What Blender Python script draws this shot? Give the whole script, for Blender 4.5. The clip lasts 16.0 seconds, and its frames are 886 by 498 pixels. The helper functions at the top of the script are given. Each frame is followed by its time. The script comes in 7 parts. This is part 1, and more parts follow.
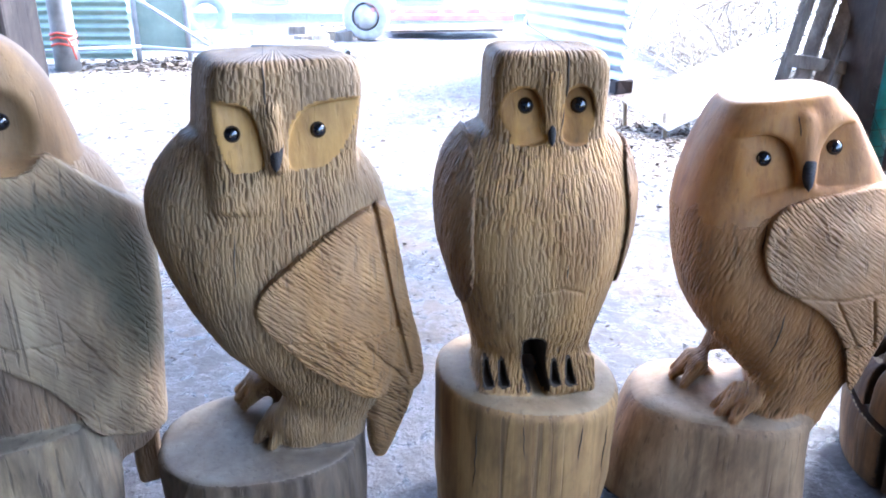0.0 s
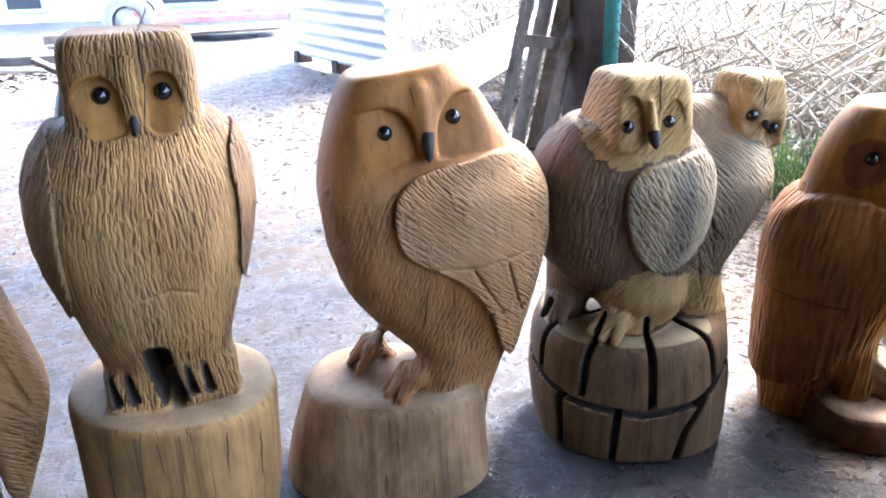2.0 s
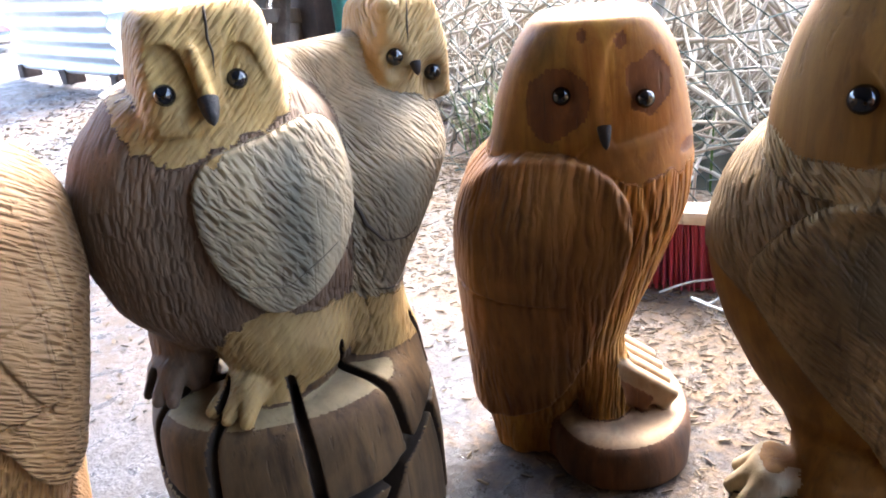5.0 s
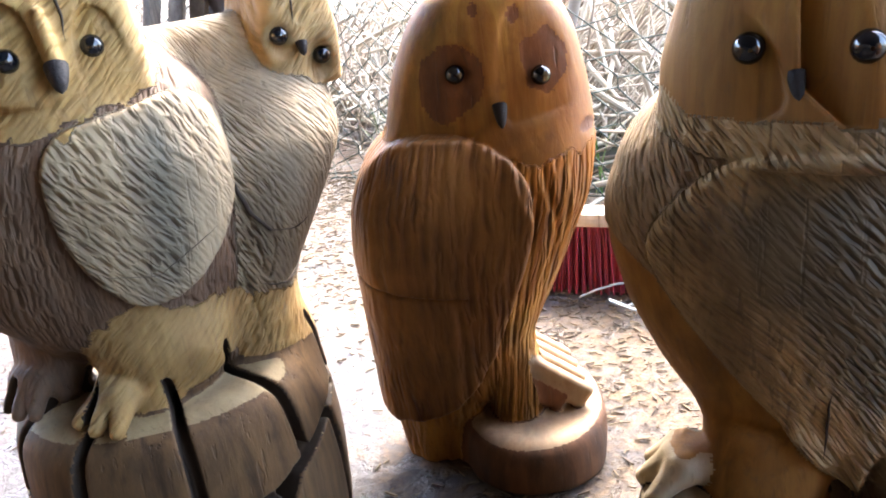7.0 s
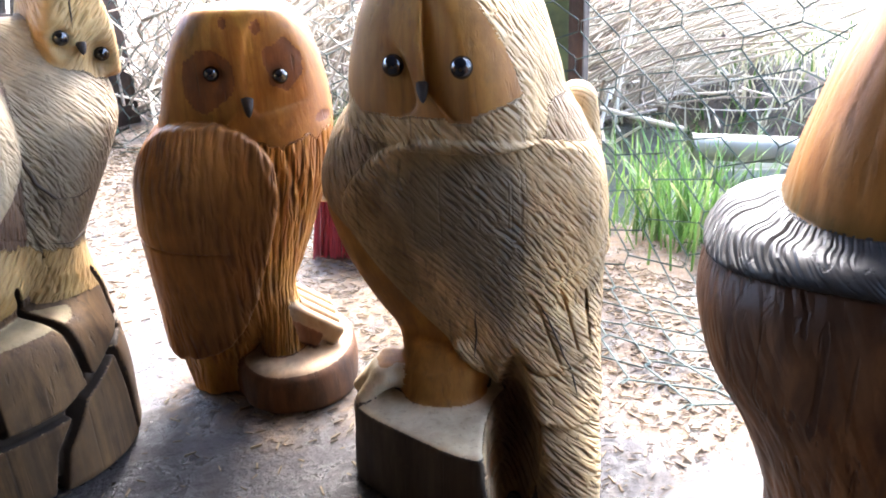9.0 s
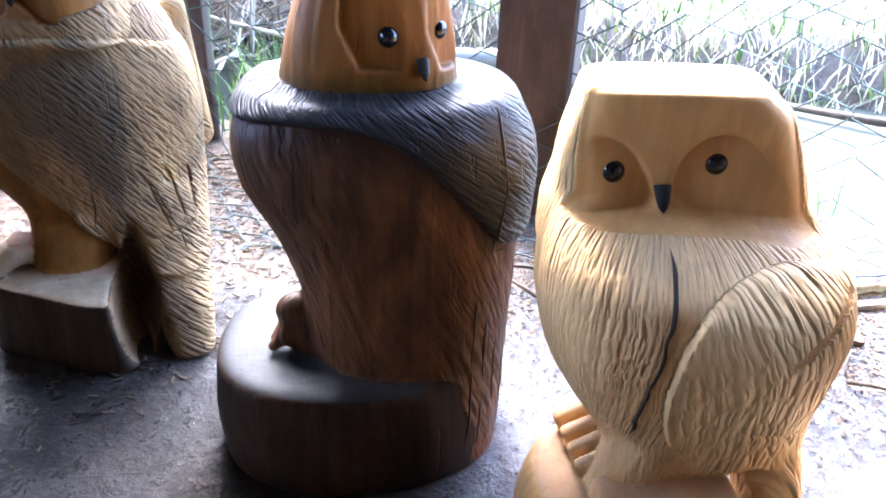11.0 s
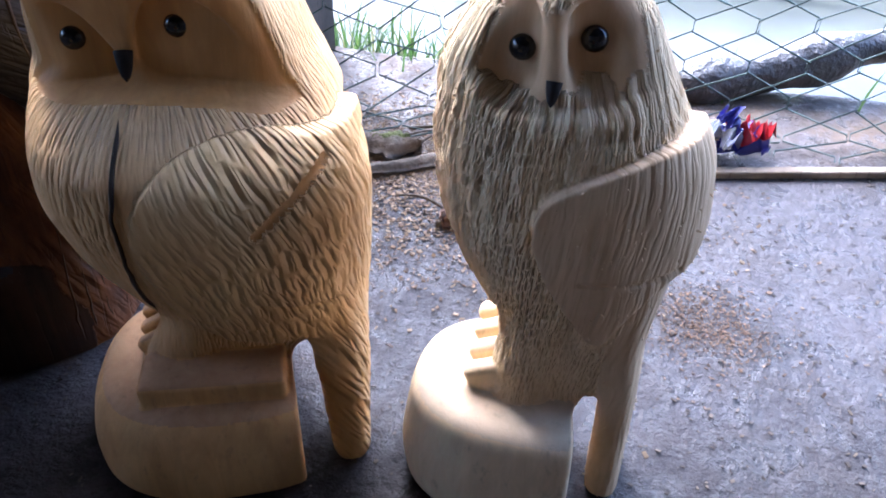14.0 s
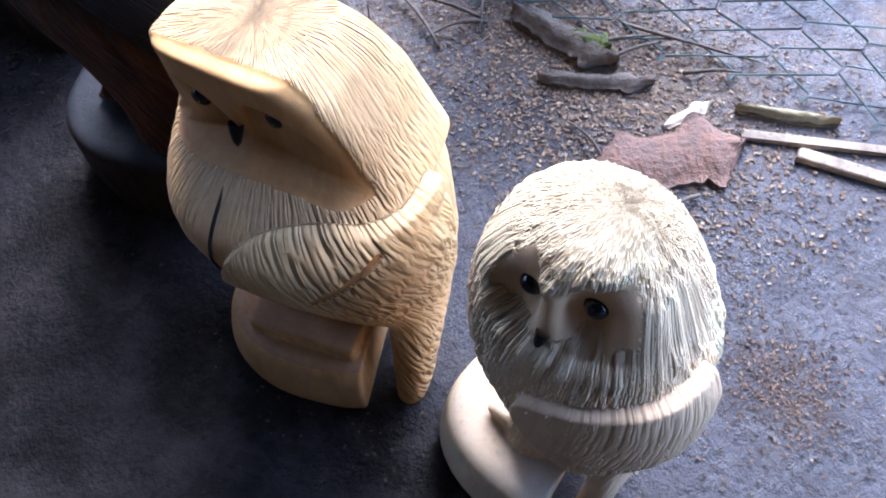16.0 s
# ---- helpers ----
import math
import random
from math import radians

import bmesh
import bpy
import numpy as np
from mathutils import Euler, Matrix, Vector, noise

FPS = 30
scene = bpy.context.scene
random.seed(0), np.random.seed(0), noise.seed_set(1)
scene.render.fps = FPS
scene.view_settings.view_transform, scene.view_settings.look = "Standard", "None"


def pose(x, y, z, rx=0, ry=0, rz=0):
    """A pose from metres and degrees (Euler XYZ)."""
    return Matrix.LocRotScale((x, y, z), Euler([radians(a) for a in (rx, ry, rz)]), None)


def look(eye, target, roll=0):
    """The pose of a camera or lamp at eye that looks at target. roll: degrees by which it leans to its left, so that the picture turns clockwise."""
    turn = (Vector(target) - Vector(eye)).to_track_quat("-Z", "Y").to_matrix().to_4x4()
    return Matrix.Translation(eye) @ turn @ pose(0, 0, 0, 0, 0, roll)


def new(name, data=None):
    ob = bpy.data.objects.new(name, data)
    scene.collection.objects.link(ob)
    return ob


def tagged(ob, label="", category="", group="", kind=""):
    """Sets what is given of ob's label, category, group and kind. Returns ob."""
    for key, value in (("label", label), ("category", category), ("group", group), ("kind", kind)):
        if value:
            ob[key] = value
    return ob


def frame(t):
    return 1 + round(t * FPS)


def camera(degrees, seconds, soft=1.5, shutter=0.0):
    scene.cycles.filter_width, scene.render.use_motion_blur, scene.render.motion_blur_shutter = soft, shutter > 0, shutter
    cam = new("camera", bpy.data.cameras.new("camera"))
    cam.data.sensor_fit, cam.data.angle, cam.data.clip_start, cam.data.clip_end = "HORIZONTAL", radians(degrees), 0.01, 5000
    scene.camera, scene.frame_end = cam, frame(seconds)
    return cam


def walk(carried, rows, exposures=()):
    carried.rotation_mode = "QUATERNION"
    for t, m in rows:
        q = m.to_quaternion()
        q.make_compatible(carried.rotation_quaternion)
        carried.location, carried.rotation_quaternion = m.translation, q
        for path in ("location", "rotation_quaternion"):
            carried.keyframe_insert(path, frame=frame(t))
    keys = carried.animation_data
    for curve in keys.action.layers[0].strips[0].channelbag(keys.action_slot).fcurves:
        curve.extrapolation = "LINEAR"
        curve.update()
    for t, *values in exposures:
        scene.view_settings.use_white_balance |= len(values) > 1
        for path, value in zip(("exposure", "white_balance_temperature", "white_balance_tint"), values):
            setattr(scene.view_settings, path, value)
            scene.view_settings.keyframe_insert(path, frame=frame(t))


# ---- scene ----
cam = camera(59.4, 16.0, 1.9)
EXPOSURES = [(0.0, 4.7, 5250, 12), (0.6, 4.65, 5350, 12), (1.5, 4.6, 5850, 12), (3.5, 4.5, 5900, 12), (7.0, 4.9, 6300, 12), (8.5, 4.95, 6200, 12), (11.0, 4.95, 5400, 16), (12.0, 4.75, 5350, 17), (13.0, 3.95, 5350, 17), (13.5, 3.55, 5250, 18), (14.5, 3.45, 5150, 18), (15.5, 3.4, 4950, 16), (16.0, 3.05, 4850, 17)]
PATH = [
    (0, (0.007, -0.012, 0.697), (-0.003, 1.851, -0.03), 0.1),
    (0.5, (0.064, 0.002, 0.699), (0.175, 1.863, -0.025), -0.4),
    (1, (0.117, 0.003, 0.693), (0.298, 1.851, -0.05), -1.8),
    (1.5, (0.177, -0.003, 0.684), (0.489, 1.827, -0.061), -1.9),
    (2, (0.235, 0.003, 0.67), (0.654, 1.815, -0.066), -1.5),
    (2.5, (0.281, 0.027, 0.653), (0.741, 1.819, -0.106), -1.5),
    (3, (0.345, 0.058, 0.646), (0.793, 1.853, -0.114), -1.7),
    (3.5, (0.432, 0.08, 0.657), (0.94, 1.863, -0.092), -4.3),
    (4, (0.494, 0.125, 0.649), (0.979, 1.912, -0.108), -3.8),
    (4.5, (0.548, 0.196, 0.599), (1.176, 1.915, -0.206), -5.5),
    (4.7, (0.563, 0.225, 0.582), (1.276, 1.91, -0.225), -6.4),
    (6.8, (0.616, 0.262, 0.499), (1.541, 1.885, -0.213), -6.5),
    (7, (0.621, 0.24, 0.5), (1.561, 1.855, -0.212), -6.2),
    (7.5, (0.629, 0.182, 0.505), (1.661, 1.726, -0.238), -5.4),
    (8, (0.627, 0.134, 0.512), (1.708, 1.63, -0.258), -4.3),
    (8.5, (0.614, 0.083, 0.523), (1.734, 1.549, -0.248), -3.9),
    (8.7, (0.615, 0.054, 0.528), (1.762, 1.502, -0.238), -3.6),
    (10.8, (0.517, -0.172, 0.572), (2.101, 0.624, -0.355), 2.3),
    (11, (0.506, -0.206, 0.564), (2.106, 0.538, -0.379), 2.3),
    (11.5, (0.504, -0.27, 0.548), (2.122, 0.402, -0.417), 1.8),
    (12, (0.524, -0.352, 0.538), (2.188, 0.225, -0.41), 3.2),
    (12.5, (0.567, -0.46, 0.549), (2.242, 0.008, -0.439), 3.5),
    (13, (0.597, -0.511, 0.544), (2.285, -0.092, -0.443), 4.3),
    (13.5, (0.627, -0.509, 0.54), (2.277, -0.031, -0.484), 3.5),
    (14, (0.663, -0.514, 0.562), (2.147, 0.066, -0.647), 1.9),
    (14.5, (0.69, -0.569, 0.663), (1.96, 0.079, -0.739), -2.7),
    (15, (0.781, -0.568, 0.726), (1.773, 0.092, -0.88), -1.7),
    (15.5, (0.889, -0.544, 0.789), (1.69, 0.137, -0.913), -0.4),
    (16, (0.943, -0.523, 0.826), (1.476, 0.225, -0.951), -6.9),
]
walk(cam, [(t, look(eye, target, roll)) for t, eye, target, roll in PATH], EXPOSURES)

# ---- light ----
world = bpy.data.worlds.new("world")
scene.world = world
world.use_nodes = True
wn = world.node_tree.nodes
sky = wn.new("ShaderNodeTexSky")
sky.sky_type, sky.sun_disc = "NISHITA", False
sky.sun_elevation, sky.sun_rotation = radians(46), radians(50)
sky.air_density, sky.dust_density, sky.ozone_density = 1.0, 3.0, 1.0
wn["Background"].inputs["Strength"].default_value = 0.15
world.node_tree.links.new(sky.outputs["Color"], wn["Background"].inputs["Color"])
sun_data = bpy.data.lights.new("sun", "SUN")
sun_data.energy, sun_data.angle, sun_data.color = 1.3, radians(35), (1.0, 0.97, 0.93)
sun = new("sun", sun_data)
sun.matrix_world = look((6.5, 5.4, 8.8), (0, 0, 0))

# ---- materials ----
def shader(name, rough=0.7, metal=0.0, spec=0.4):
    m = bpy.data.materials.new(name)
    m.use_nodes = True
    nt = m.node_tree
    b = nt.nodes["Principled BSDF"]
    b.inputs["Roughness"].default_value = rough
    b.inputs["Metallic"].default_value = metal
    b.inputs["Specular IOR Level"].default_value = spec
    return m, nt, b


def node(nt, kind, **settings):
    n = nt.nodes.new("ShaderNode" + kind)
    for key, value in settings.items():
        n.inputs[key.replace("_", " ")].default_value = value
    return n


def coords(nt, scale=(1, 1, 1), turn=(0, 0, 0), kind="Object"):
    tc = node(nt, "TexCoord")
    mp = node(nt, "Mapping", Scale=scale, Rotation=[radians(a) for a in turn])
    nt.links.new(tc.outputs[kind], mp.inputs["Vector"])
    return mp.outputs["Vector"]


def noise_tex(nt, vec, scale, detail=4.0, rough=0.55, distort=0.0):
    n = node(nt, "TexNoise", Scale=scale, Detail=detail, Roughness=rough, Distortion=distort)
    nt.links.new(vec, n.inputs["Vector"])
    return n.outputs["Fac"]


def ramp(nt, fac, stops, colours=True):
    r = nt.nodes.new("ShaderNodeValToRGB")
    el = r.color_ramp.elements
    while len(el) < len(stops):
        el.new(0.5)
    for e, (p, c) in zip(el, stops):
        e.position = p
        e.color = (*c, 1) if colours else (c, c, c, 1)
    nt.links.new(fac, r.inputs["Fac"])
    return r.outputs["Color"]


def mix(nt, fac, a, b, mode="MIX"):
    n = nt.nodes.new("ShaderNodeMix")
    n.data_type, n.blend_type = "RGBA", mode
    for sock, value in ((n.inputs["Factor"], fac), (n.inputs["A"], a), (n.inputs["B"], b)):
        if isinstance(value, (int, float)):
            sock.default_value = value
        elif isinstance(value, tuple):
            sock.default_value = (*value, 1)
        else:
            nt.links.new(value, sock)
    return n.outputs["Result"]


def times(nt, a, k):
    n = nt.nodes.new("ShaderNodeMath")
    n.operation = "MULTIPLY"
    nt.links.new(a, n.inputs[0])
    if isinstance(k, (int, float)):
        n.inputs[1].default_value = k
    else:
        nt.links.new(k, n.inputs[1])
    return n.outputs["Value"]


def bump(nt, b, height, dist=0.002, strength=1.0, under=None):
    n = node(nt, "Bump", Strength=strength, Distance=dist)
    nt.links.new(height, n.inputs["Height"])
    if under:
        nt.links.new(under, n.inputs["Normal"])
    nt.links.new(n.outputs["Normal"], b.inputs["Normal"])
    return n.outputs["Normal"]


def value(nt, op, a, b=None):
    n = nt.nodes.new("ShaderNodeMath")
    n.operation = op
    for sock, v in zip(n.inputs, (a, b)):
        if isinstance(v, (int, float)):
            sock.default_value = v
        elif v is not None:
            nt.links.new(v, sock)
    return n.outputs["Value"]


def nicks(nt, w, length, seed):
    """Staggered knife nicks along the flow of a carving, each of its own place, length and depth: 1 at the bottom of a nick, 0 between them."""
    at = nt.nodes.new("ShaderNodeAttribute")
    at.attribute_name = "flow"
    sep = node(nt, "SeparateXYZ")
    nt.links.new(at.outputs["Vector"], sep.inputs[0])
    wob = node(nt, "TexNoise", Scale=1.0, Detail=3.0)
    mp = node(nt, "Mapping", Scale=(26, 17, 1), Location=(seed, seed, 0))
    nt.links.new(at.outputs["Vector"], mp.inputs["Vector"])
    nt.links.new(mp.outputs["Vector"], wob.inputs["Vector"])
    s = value(nt, "ADD", value(nt, "MULTIPLY", sep.outputs["X"], 1 / w), value(nt, "MULTIPLY", wob.outputs["Fac"], min(0.014, length * 0.6, 0.0006 / length) / w))
    col_no = value(nt, "FLOOR", s)
    fx = value(nt, "SUBTRACT", value(nt, "FRACT", s), 0.5)
    shift = nt.nodes.new("ShaderNodeTexWhiteNoise")
    shift.noise_dimensions = "1D"
    nt.links.new(value(nt, "ADD", col_no, seed), shift.inputs["W"])
    t = value(nt, "ADD", value(nt, "MULTIPLY", sep.outputs["Y"], 1 / length), value(nt, "MULTIPLY", shift.outputs["Value"], 9.0))
    ft = value(nt, "SUBTRACT", value(nt, "FRACT", t), 0.5)
    cell = node(nt, "CombineXYZ", Z=seed)
    nt.links.new(col_no, cell.inputs["X"])
    nt.links.new(value(nt, "FLOOR", t), cell.inputs["Y"])
    rnd = nt.nodes.new("ShaderNodeTexWhiteNoise")
    rnd.noise_dimensions = "3D"
    nt.links.new(cell.outputs[0], rnd.inputs["Vector"])
    lot = node(nt, "SeparateColor")
    nt.links.new(rnd.outputs["Color"], lot.inputs[0])
    r, g, bl = lot.outputs
    # sideways place, slant and half width of the nick
    x = value(nt, "SUBTRACT", fx, value(nt, "MULTIPLY", value(nt, "SUBTRACT", r, 0.5), 0.42))
    x = value(nt, "SUBTRACT", x, value(nt, "MULTIPLY", ft, value(nt, "MULTIPLY", value(nt, "SUBTRACT", bl, 0.5), 0.6)))
    x = value(nt, "DIVIDE", x, value(nt, "ADD", 0.2, value(nt, "MULTIPLY", g, 0.24)))
    across = value(nt, "MAXIMUM", value(nt, "SUBTRACT", 1.0, value(nt, "ABSOLUTE", x)), 0.0)
    y = value(nt, "MULTIPLY", ft, value(nt, "ADD", 1.9, value(nt, "MULTIPLY", bl, 0.6)))
    lengthwise = value(nt, "MAXIMUM", value(nt, "SUBTRACT", 1.0, value(nt, "MULTIPLY", y, y)), 0.0)
    return value(nt, "MULTIPLY", value(nt, "MULTIPLY", across, lengthwise), value(nt, "ADD", 0.5, value(nt, "MULTIPLY", g, 0.55)))


def carved_wood(name, light, dark, weather=(0.3, 0.28, 0.25), worn=0.3, rough=0.72, spec=0.3, chisel=None, gouge=(0.09, 0.06, 0.035), stain_shade=0.5, grain_len=5, streak=6, veins=0.0, aged=0.6):
    """Carved timber: long grain, blotches, stains and a weathered skin. chisel: (width, length, depth, dirt) of the
    tool strokes, which run along the flow that the carving carries; dirt is how far their bottoms darken to gouge."""
    m, nt, b = shader(name, rough, 0.0, spec)
    grain = noise_tex(nt, coords(nt, (60, 60, grain_len)), 1.0, 6.0, 0.62, 0.7)
    blotch = noise_tex(nt, coords(nt, (11, 11, streak)), 1.0, 5.0, 0.62, 0.4)
    spots = noise_tex(nt, coords(nt, (5.5, 5.5, 3.0), (20, 0, 0)), 1.0, 6.0, 0.62, 0.5)
    col = mix(nt, ramp(nt, grain, [(0.3, (0, 0, 0)), (0.68, (1, 1, 1))]), dark, light)
    col = mix(nt, times(nt, ramp(nt, blotch, [(0.38, 0.0), (0.66, 1.0)], False), worn), col, weather)
    col = mix(nt, times(nt, ramp(nt, spots, [(0.46, 0.0), (0.62, 1.0)], False), stain_shade), col, tuple(v * 0.5 for v in dark))
    cloud = noise_tex(nt, coords(nt, (8, 8, 5), (0, 15, 40)), 1.0, 6.0, 0.6, 0.8)
    col = mix(nt, ramp(nt, cloud, [(0.32, 0.55), (0.5, 0.0)], False), col, tuple(v * 0.62 for v in dark))
    col = mix(nt, ramp(nt, cloud, [(0.52, 0.0), (0.72, 0.5)], False), col, tuple(min(v * 1.25, 0.85) for v in light))
    if veins:
        vein = noise_tex(nt, coords(nt, (34, 34, 1.3)), 1.0, 5.0, 0.65, 0.3)
        col = mix(nt, times(nt, ramp(nt, vein, [(0.50, 0.0), (0.66, 1.0)], False), veins), col, tuple(v * 0.4 for v in dark))
        col = mix(nt, times(nt, ramp(nt, vein, [(0.30, 1.0), (0.44, 0.0)], False), veins * 0.7), col, weather)
    if aged:
        old = noise_tex(nt, coords(nt, (6.5, 6.5, 3.6), (10, 25, 70)), 1.0, 6.0, 0.66, 1.1)
        col = mix(nt, times(nt, ramp(nt, old, [(0.47, 0.0), (0.66, 1.0)], False), aged), col, tuple(v * 0.36 for v in dark))
        check = noise_tex(nt, coords(nt, (170, 170, 1.6)), 1.0, 2.0, 0.5, 0.1)
        hair = ramp(nt, check, [(0.62, 0.0), (0.69, 1.0)], False)
        col = mix(nt, times(nt, hair, aged * 0.7), col, tuple(v * 0.5 for v in gouge))
    speck = noise_tex(nt, coords(nt, (90, 90, 45)), 1.0, 4.0, 0.7)
    col = mix(nt, times(nt, ramp(nt, speck, [(0.58, 0.0), (0.72, 1.0)], False), 0.3), col, gouge)
    # Dark areas of a carving: real staining, plus shade painted on the red owl.
    stain_shade_at = nt.nodes.new("ShaderNodeAttribute")
    stain_shade_at.attribute_name = "stain_shade"
    uneven = noise_tex(nt, coords(nt, (26, 26, 9)), 1.0, 5.0, 0.65, 0.5)
    stain_shade_mix = ramp(nt, value(nt, "ADD", stain_shade_at.outputs["Fac"], value(nt, "MULTIPLY", value(nt, "SUBTRACT", uneven, 0.5), 0.9)), [(0.3, 0.0), (0.8, 0.85)], False)
    col = mix(nt, value(nt, "MULTIPLY", stain_shade_mix, value(nt, "MINIMUM", value(nt, "MULTIPLY", stain_shade_at.outputs["Fac"], 4.0), 1.0)), col, tuple(min(v * 0.4, 0.03) for v in dark))
    low = bump(nt, b, grain, 0.0012, 0.5)
    low = bump(nt, b, speck, 0.0010, 0.35, low)
    if aged:
        low = bump(nt, b, value(nt, "SUBTRACT", 1.0, hair), 0.0018, 0.7 * aged, low)
    if chisel:
        w, length, depth, dirt = chisel
        cut = nicks(nt, w, length, 0.0)
        fine = nicks(nt, w * 0.58, length * 0.7, 5.3)
        cut = value(nt, "MAXIMUM", cut, value(nt, "MULTIPLY", fine, 0.55))
        sparse = noise_tex(nt, coords(nt, (15, 15, 11)), 1.0, 3.0)
        worn_off = noise_tex(nt, coords(nt, (6, 6, 5), (0, 30, 10)), 1.0, 3.0, 0.6)
        cut = value(nt, "MULTIPLY", cut, ramp(nt, worn_off, [(0.36, 0.25), (0.52, 1.0)], False))
        cut = value(nt, "MULTIPLY", cut, ramp(nt, sparse, [(0.36, 0.3), (0.54, 1.0)], False))
        ridge = ramp(nt, cut, [(0.0, 1.0), (0.35, 0.0)], False)
        col = mix(nt, times(nt, ridge, 0.3 * worn), col, weather)
        col = mix(nt, times(nt, cut, dirt), col, gouge)
        n = node(nt, "Bump", Strength=1.0, Distance=depth * 1.5)
        n.invert = True
        nt.links.new(cut, n.inputs["Height"])
        nt.links.new(low, n.inputs["Normal"])
        nt.links.new(n.outputs["Normal"], b.inputs["Normal"])
    nt.links.new(col, b.inputs["Base Color"])
    return m


def plain(name, colour, rough=0.6, metal=0.0, spec=0.4, vary=0.2, scale=12, bumpy=0.001, fine=60, dirt=None):
    m, nt, b = shader(name, rough, metal, spec)
    big = noise_tex(nt, coords(nt, (scale,) * 3), 1.0, 4.0, 0.6)
    small = noise_tex(nt, coords(nt, (fine,) * 3), 1.0, 4.0, 0.65)
    dk = dirt or tuple(c * (1 - vary * 2) for c in colour)
    col = mix(nt, ramp(nt, big, [(0.35, 0.0), (0.7, 1.0)], False), dk, colour)
    col = mix(nt, times(nt, small, vary), col, tuple(c * 0.5 for c in colour))
    nt.links.new(col, b.inputs["Base Color"])
    if bumpy:
        bump(nt, b, small, bumpy)
    return m

# ---- carving toolkit: solid shapes as distance fields, skinned to one mesh ----
RNG = np.random.RandomState(7)
LATTICE = RNG.rand(32, 32, 32).astype(np.float32)


def lattice_noise(a, b, c):
    ia, ib, ic = (np.floor(v).astype(np.int64) for v in (a, b, c))
    fa, fb, fc = a - ia, b - ib, c - ic
    fa, fb, fc = (v * v * (3 - 2 * v) for v in (fa, fb, fc))
    def g(i, j, k):
        return LATTICE[(ia + i) & 31, (ib + j) & 31, (ic + k) & 31]
    x00 = g(0, 0, 0) * (1 - fa) + g(1, 0, 0) * fa
    x10 = g(0, 1, 0) * (1 - fa) + g(1, 1, 0) * fa
    x01 = g(0, 0, 1) * (1 - fa) + g(1, 0, 1) * fa
    x11 = g(0, 1, 1) * (1 - fa) + g(1, 1, 1) * fa
    return (x00 * (1 - fb) + x10 * fb) * (1 - fc) + (x01 * (1 - fb) + x11 * fb) * fc


def smin(a, b, k):
    if k <= 0:
        return np.minimum(a, b)
    h = np.maximum(k - np.abs(a - b), 0) / k
    return np.minimum(a, b) - h * h * k * 0.25


def smax(a, b, k):
    return -smin(-a, -b, k)


def turn2(P, rot, cx, cy):
    if not rot:
        return P[:, 0], P[:, 1]
    c, s = math.cos(radians(rot)), math.sin(radians(rot))
    x, y = P[:, 0] - cx, P[:, 1] - cy
    return cx + c * x + s * y, cy - s * x + c * y


def loft(rows, n=2.3, rot=0, piv=(0, 0), soft=0.012, cap=0.012, tip=(0, 0)):
    """A solid whose section at height z runs from xl to xr and from yf to yb: rows of (z, xl, xr, yf, yb). tip: slope of the ends in x and y."""
    rows = sorted(rows)
    z0, z1 = rows[0][0], rows[-1][0]
    zs = np.linspace(z0 - 0.03, z1 + 0.03, 300)
    cols = [np.interp(zs, [r[0] for r in rows], [r[i] for r in rows]) for i in range(1, 5)]
    w = np.exp(-((np.arange(-30, 31) * (zs[1] - zs[0]) / soft) ** 2))
    cols = [np.convolve(np.pad(c, 30, mode="edge"), w / w.sum(), mode="valid") for c in cols]
    def f(P):
        x, y = turn2(P, rot, *piv)
        z = P[:, 2]
        xl, xr, yf, yb = (np.interp(z, zs, c) for c in cols)
        rx, ry = np.maximum((xr - xl) / 2, 0.002), np.maximum((yb - yf) / 2, 0.002)
        a, b = np.abs(x - (xl + xr) / 2) / rx, np.abs(y - (yf + yb) / 2) / ry
        d = ((a ** n + b ** n) ** (1 / n) - 1) * np.minimum(rx, ry)
        lean = tip[0] * x + tip[1] * y
        return smax(smax(d, z0 - z, cap * 0.5), z - z1 - lean, cap)
    return f


def ell(c, r):
    def f(P):
        q = (P - np.array(c)) / np.array(r)
        k1 = np.sqrt((q * q).sum(1))
        k2 = np.sqrt(((q / np.array(r)) ** 2).sum(1)) + 1e-9
        return k1 * (k1 - 1) / k2
    return f


def rod(a, b, ra, rb=None):
    a, b = np.array(a, float), np.array(b, float)
    rb = ra if rb is None else rb
    def f(P):
        v = b - a
        t = np.clip((P - a) @ v / (v @ v), 0, 1)
        return np.linalg.norm(P - a - t[:, None] * v, axis=1) - (ra + (rb - ra) * t)
    return f


def block(c, h, r=0.006, rot=0, pitch=0, roll=0):
    R = np.array(Euler((radians(pitch), radians(roll), radians(rot))).to_matrix())
    def f(P):
        q = np.abs((P - np.array(c)) @ R) - (np.array(h) - r)
        return np.linalg.norm(np.maximum(q, 0), axis=1) + np.minimum(q.max(1), 0) - r
    return f


def rounded(points, times_over=2):
    p = np.array(points, float)
    for _ in range(times_over):
        q = np.roll(p, -1, axis=0)
        p = np.stack([p * 0.75 + q * 0.25, p * 0.25 + q * 0.75], 1).reshape(-1, 2)
    return p


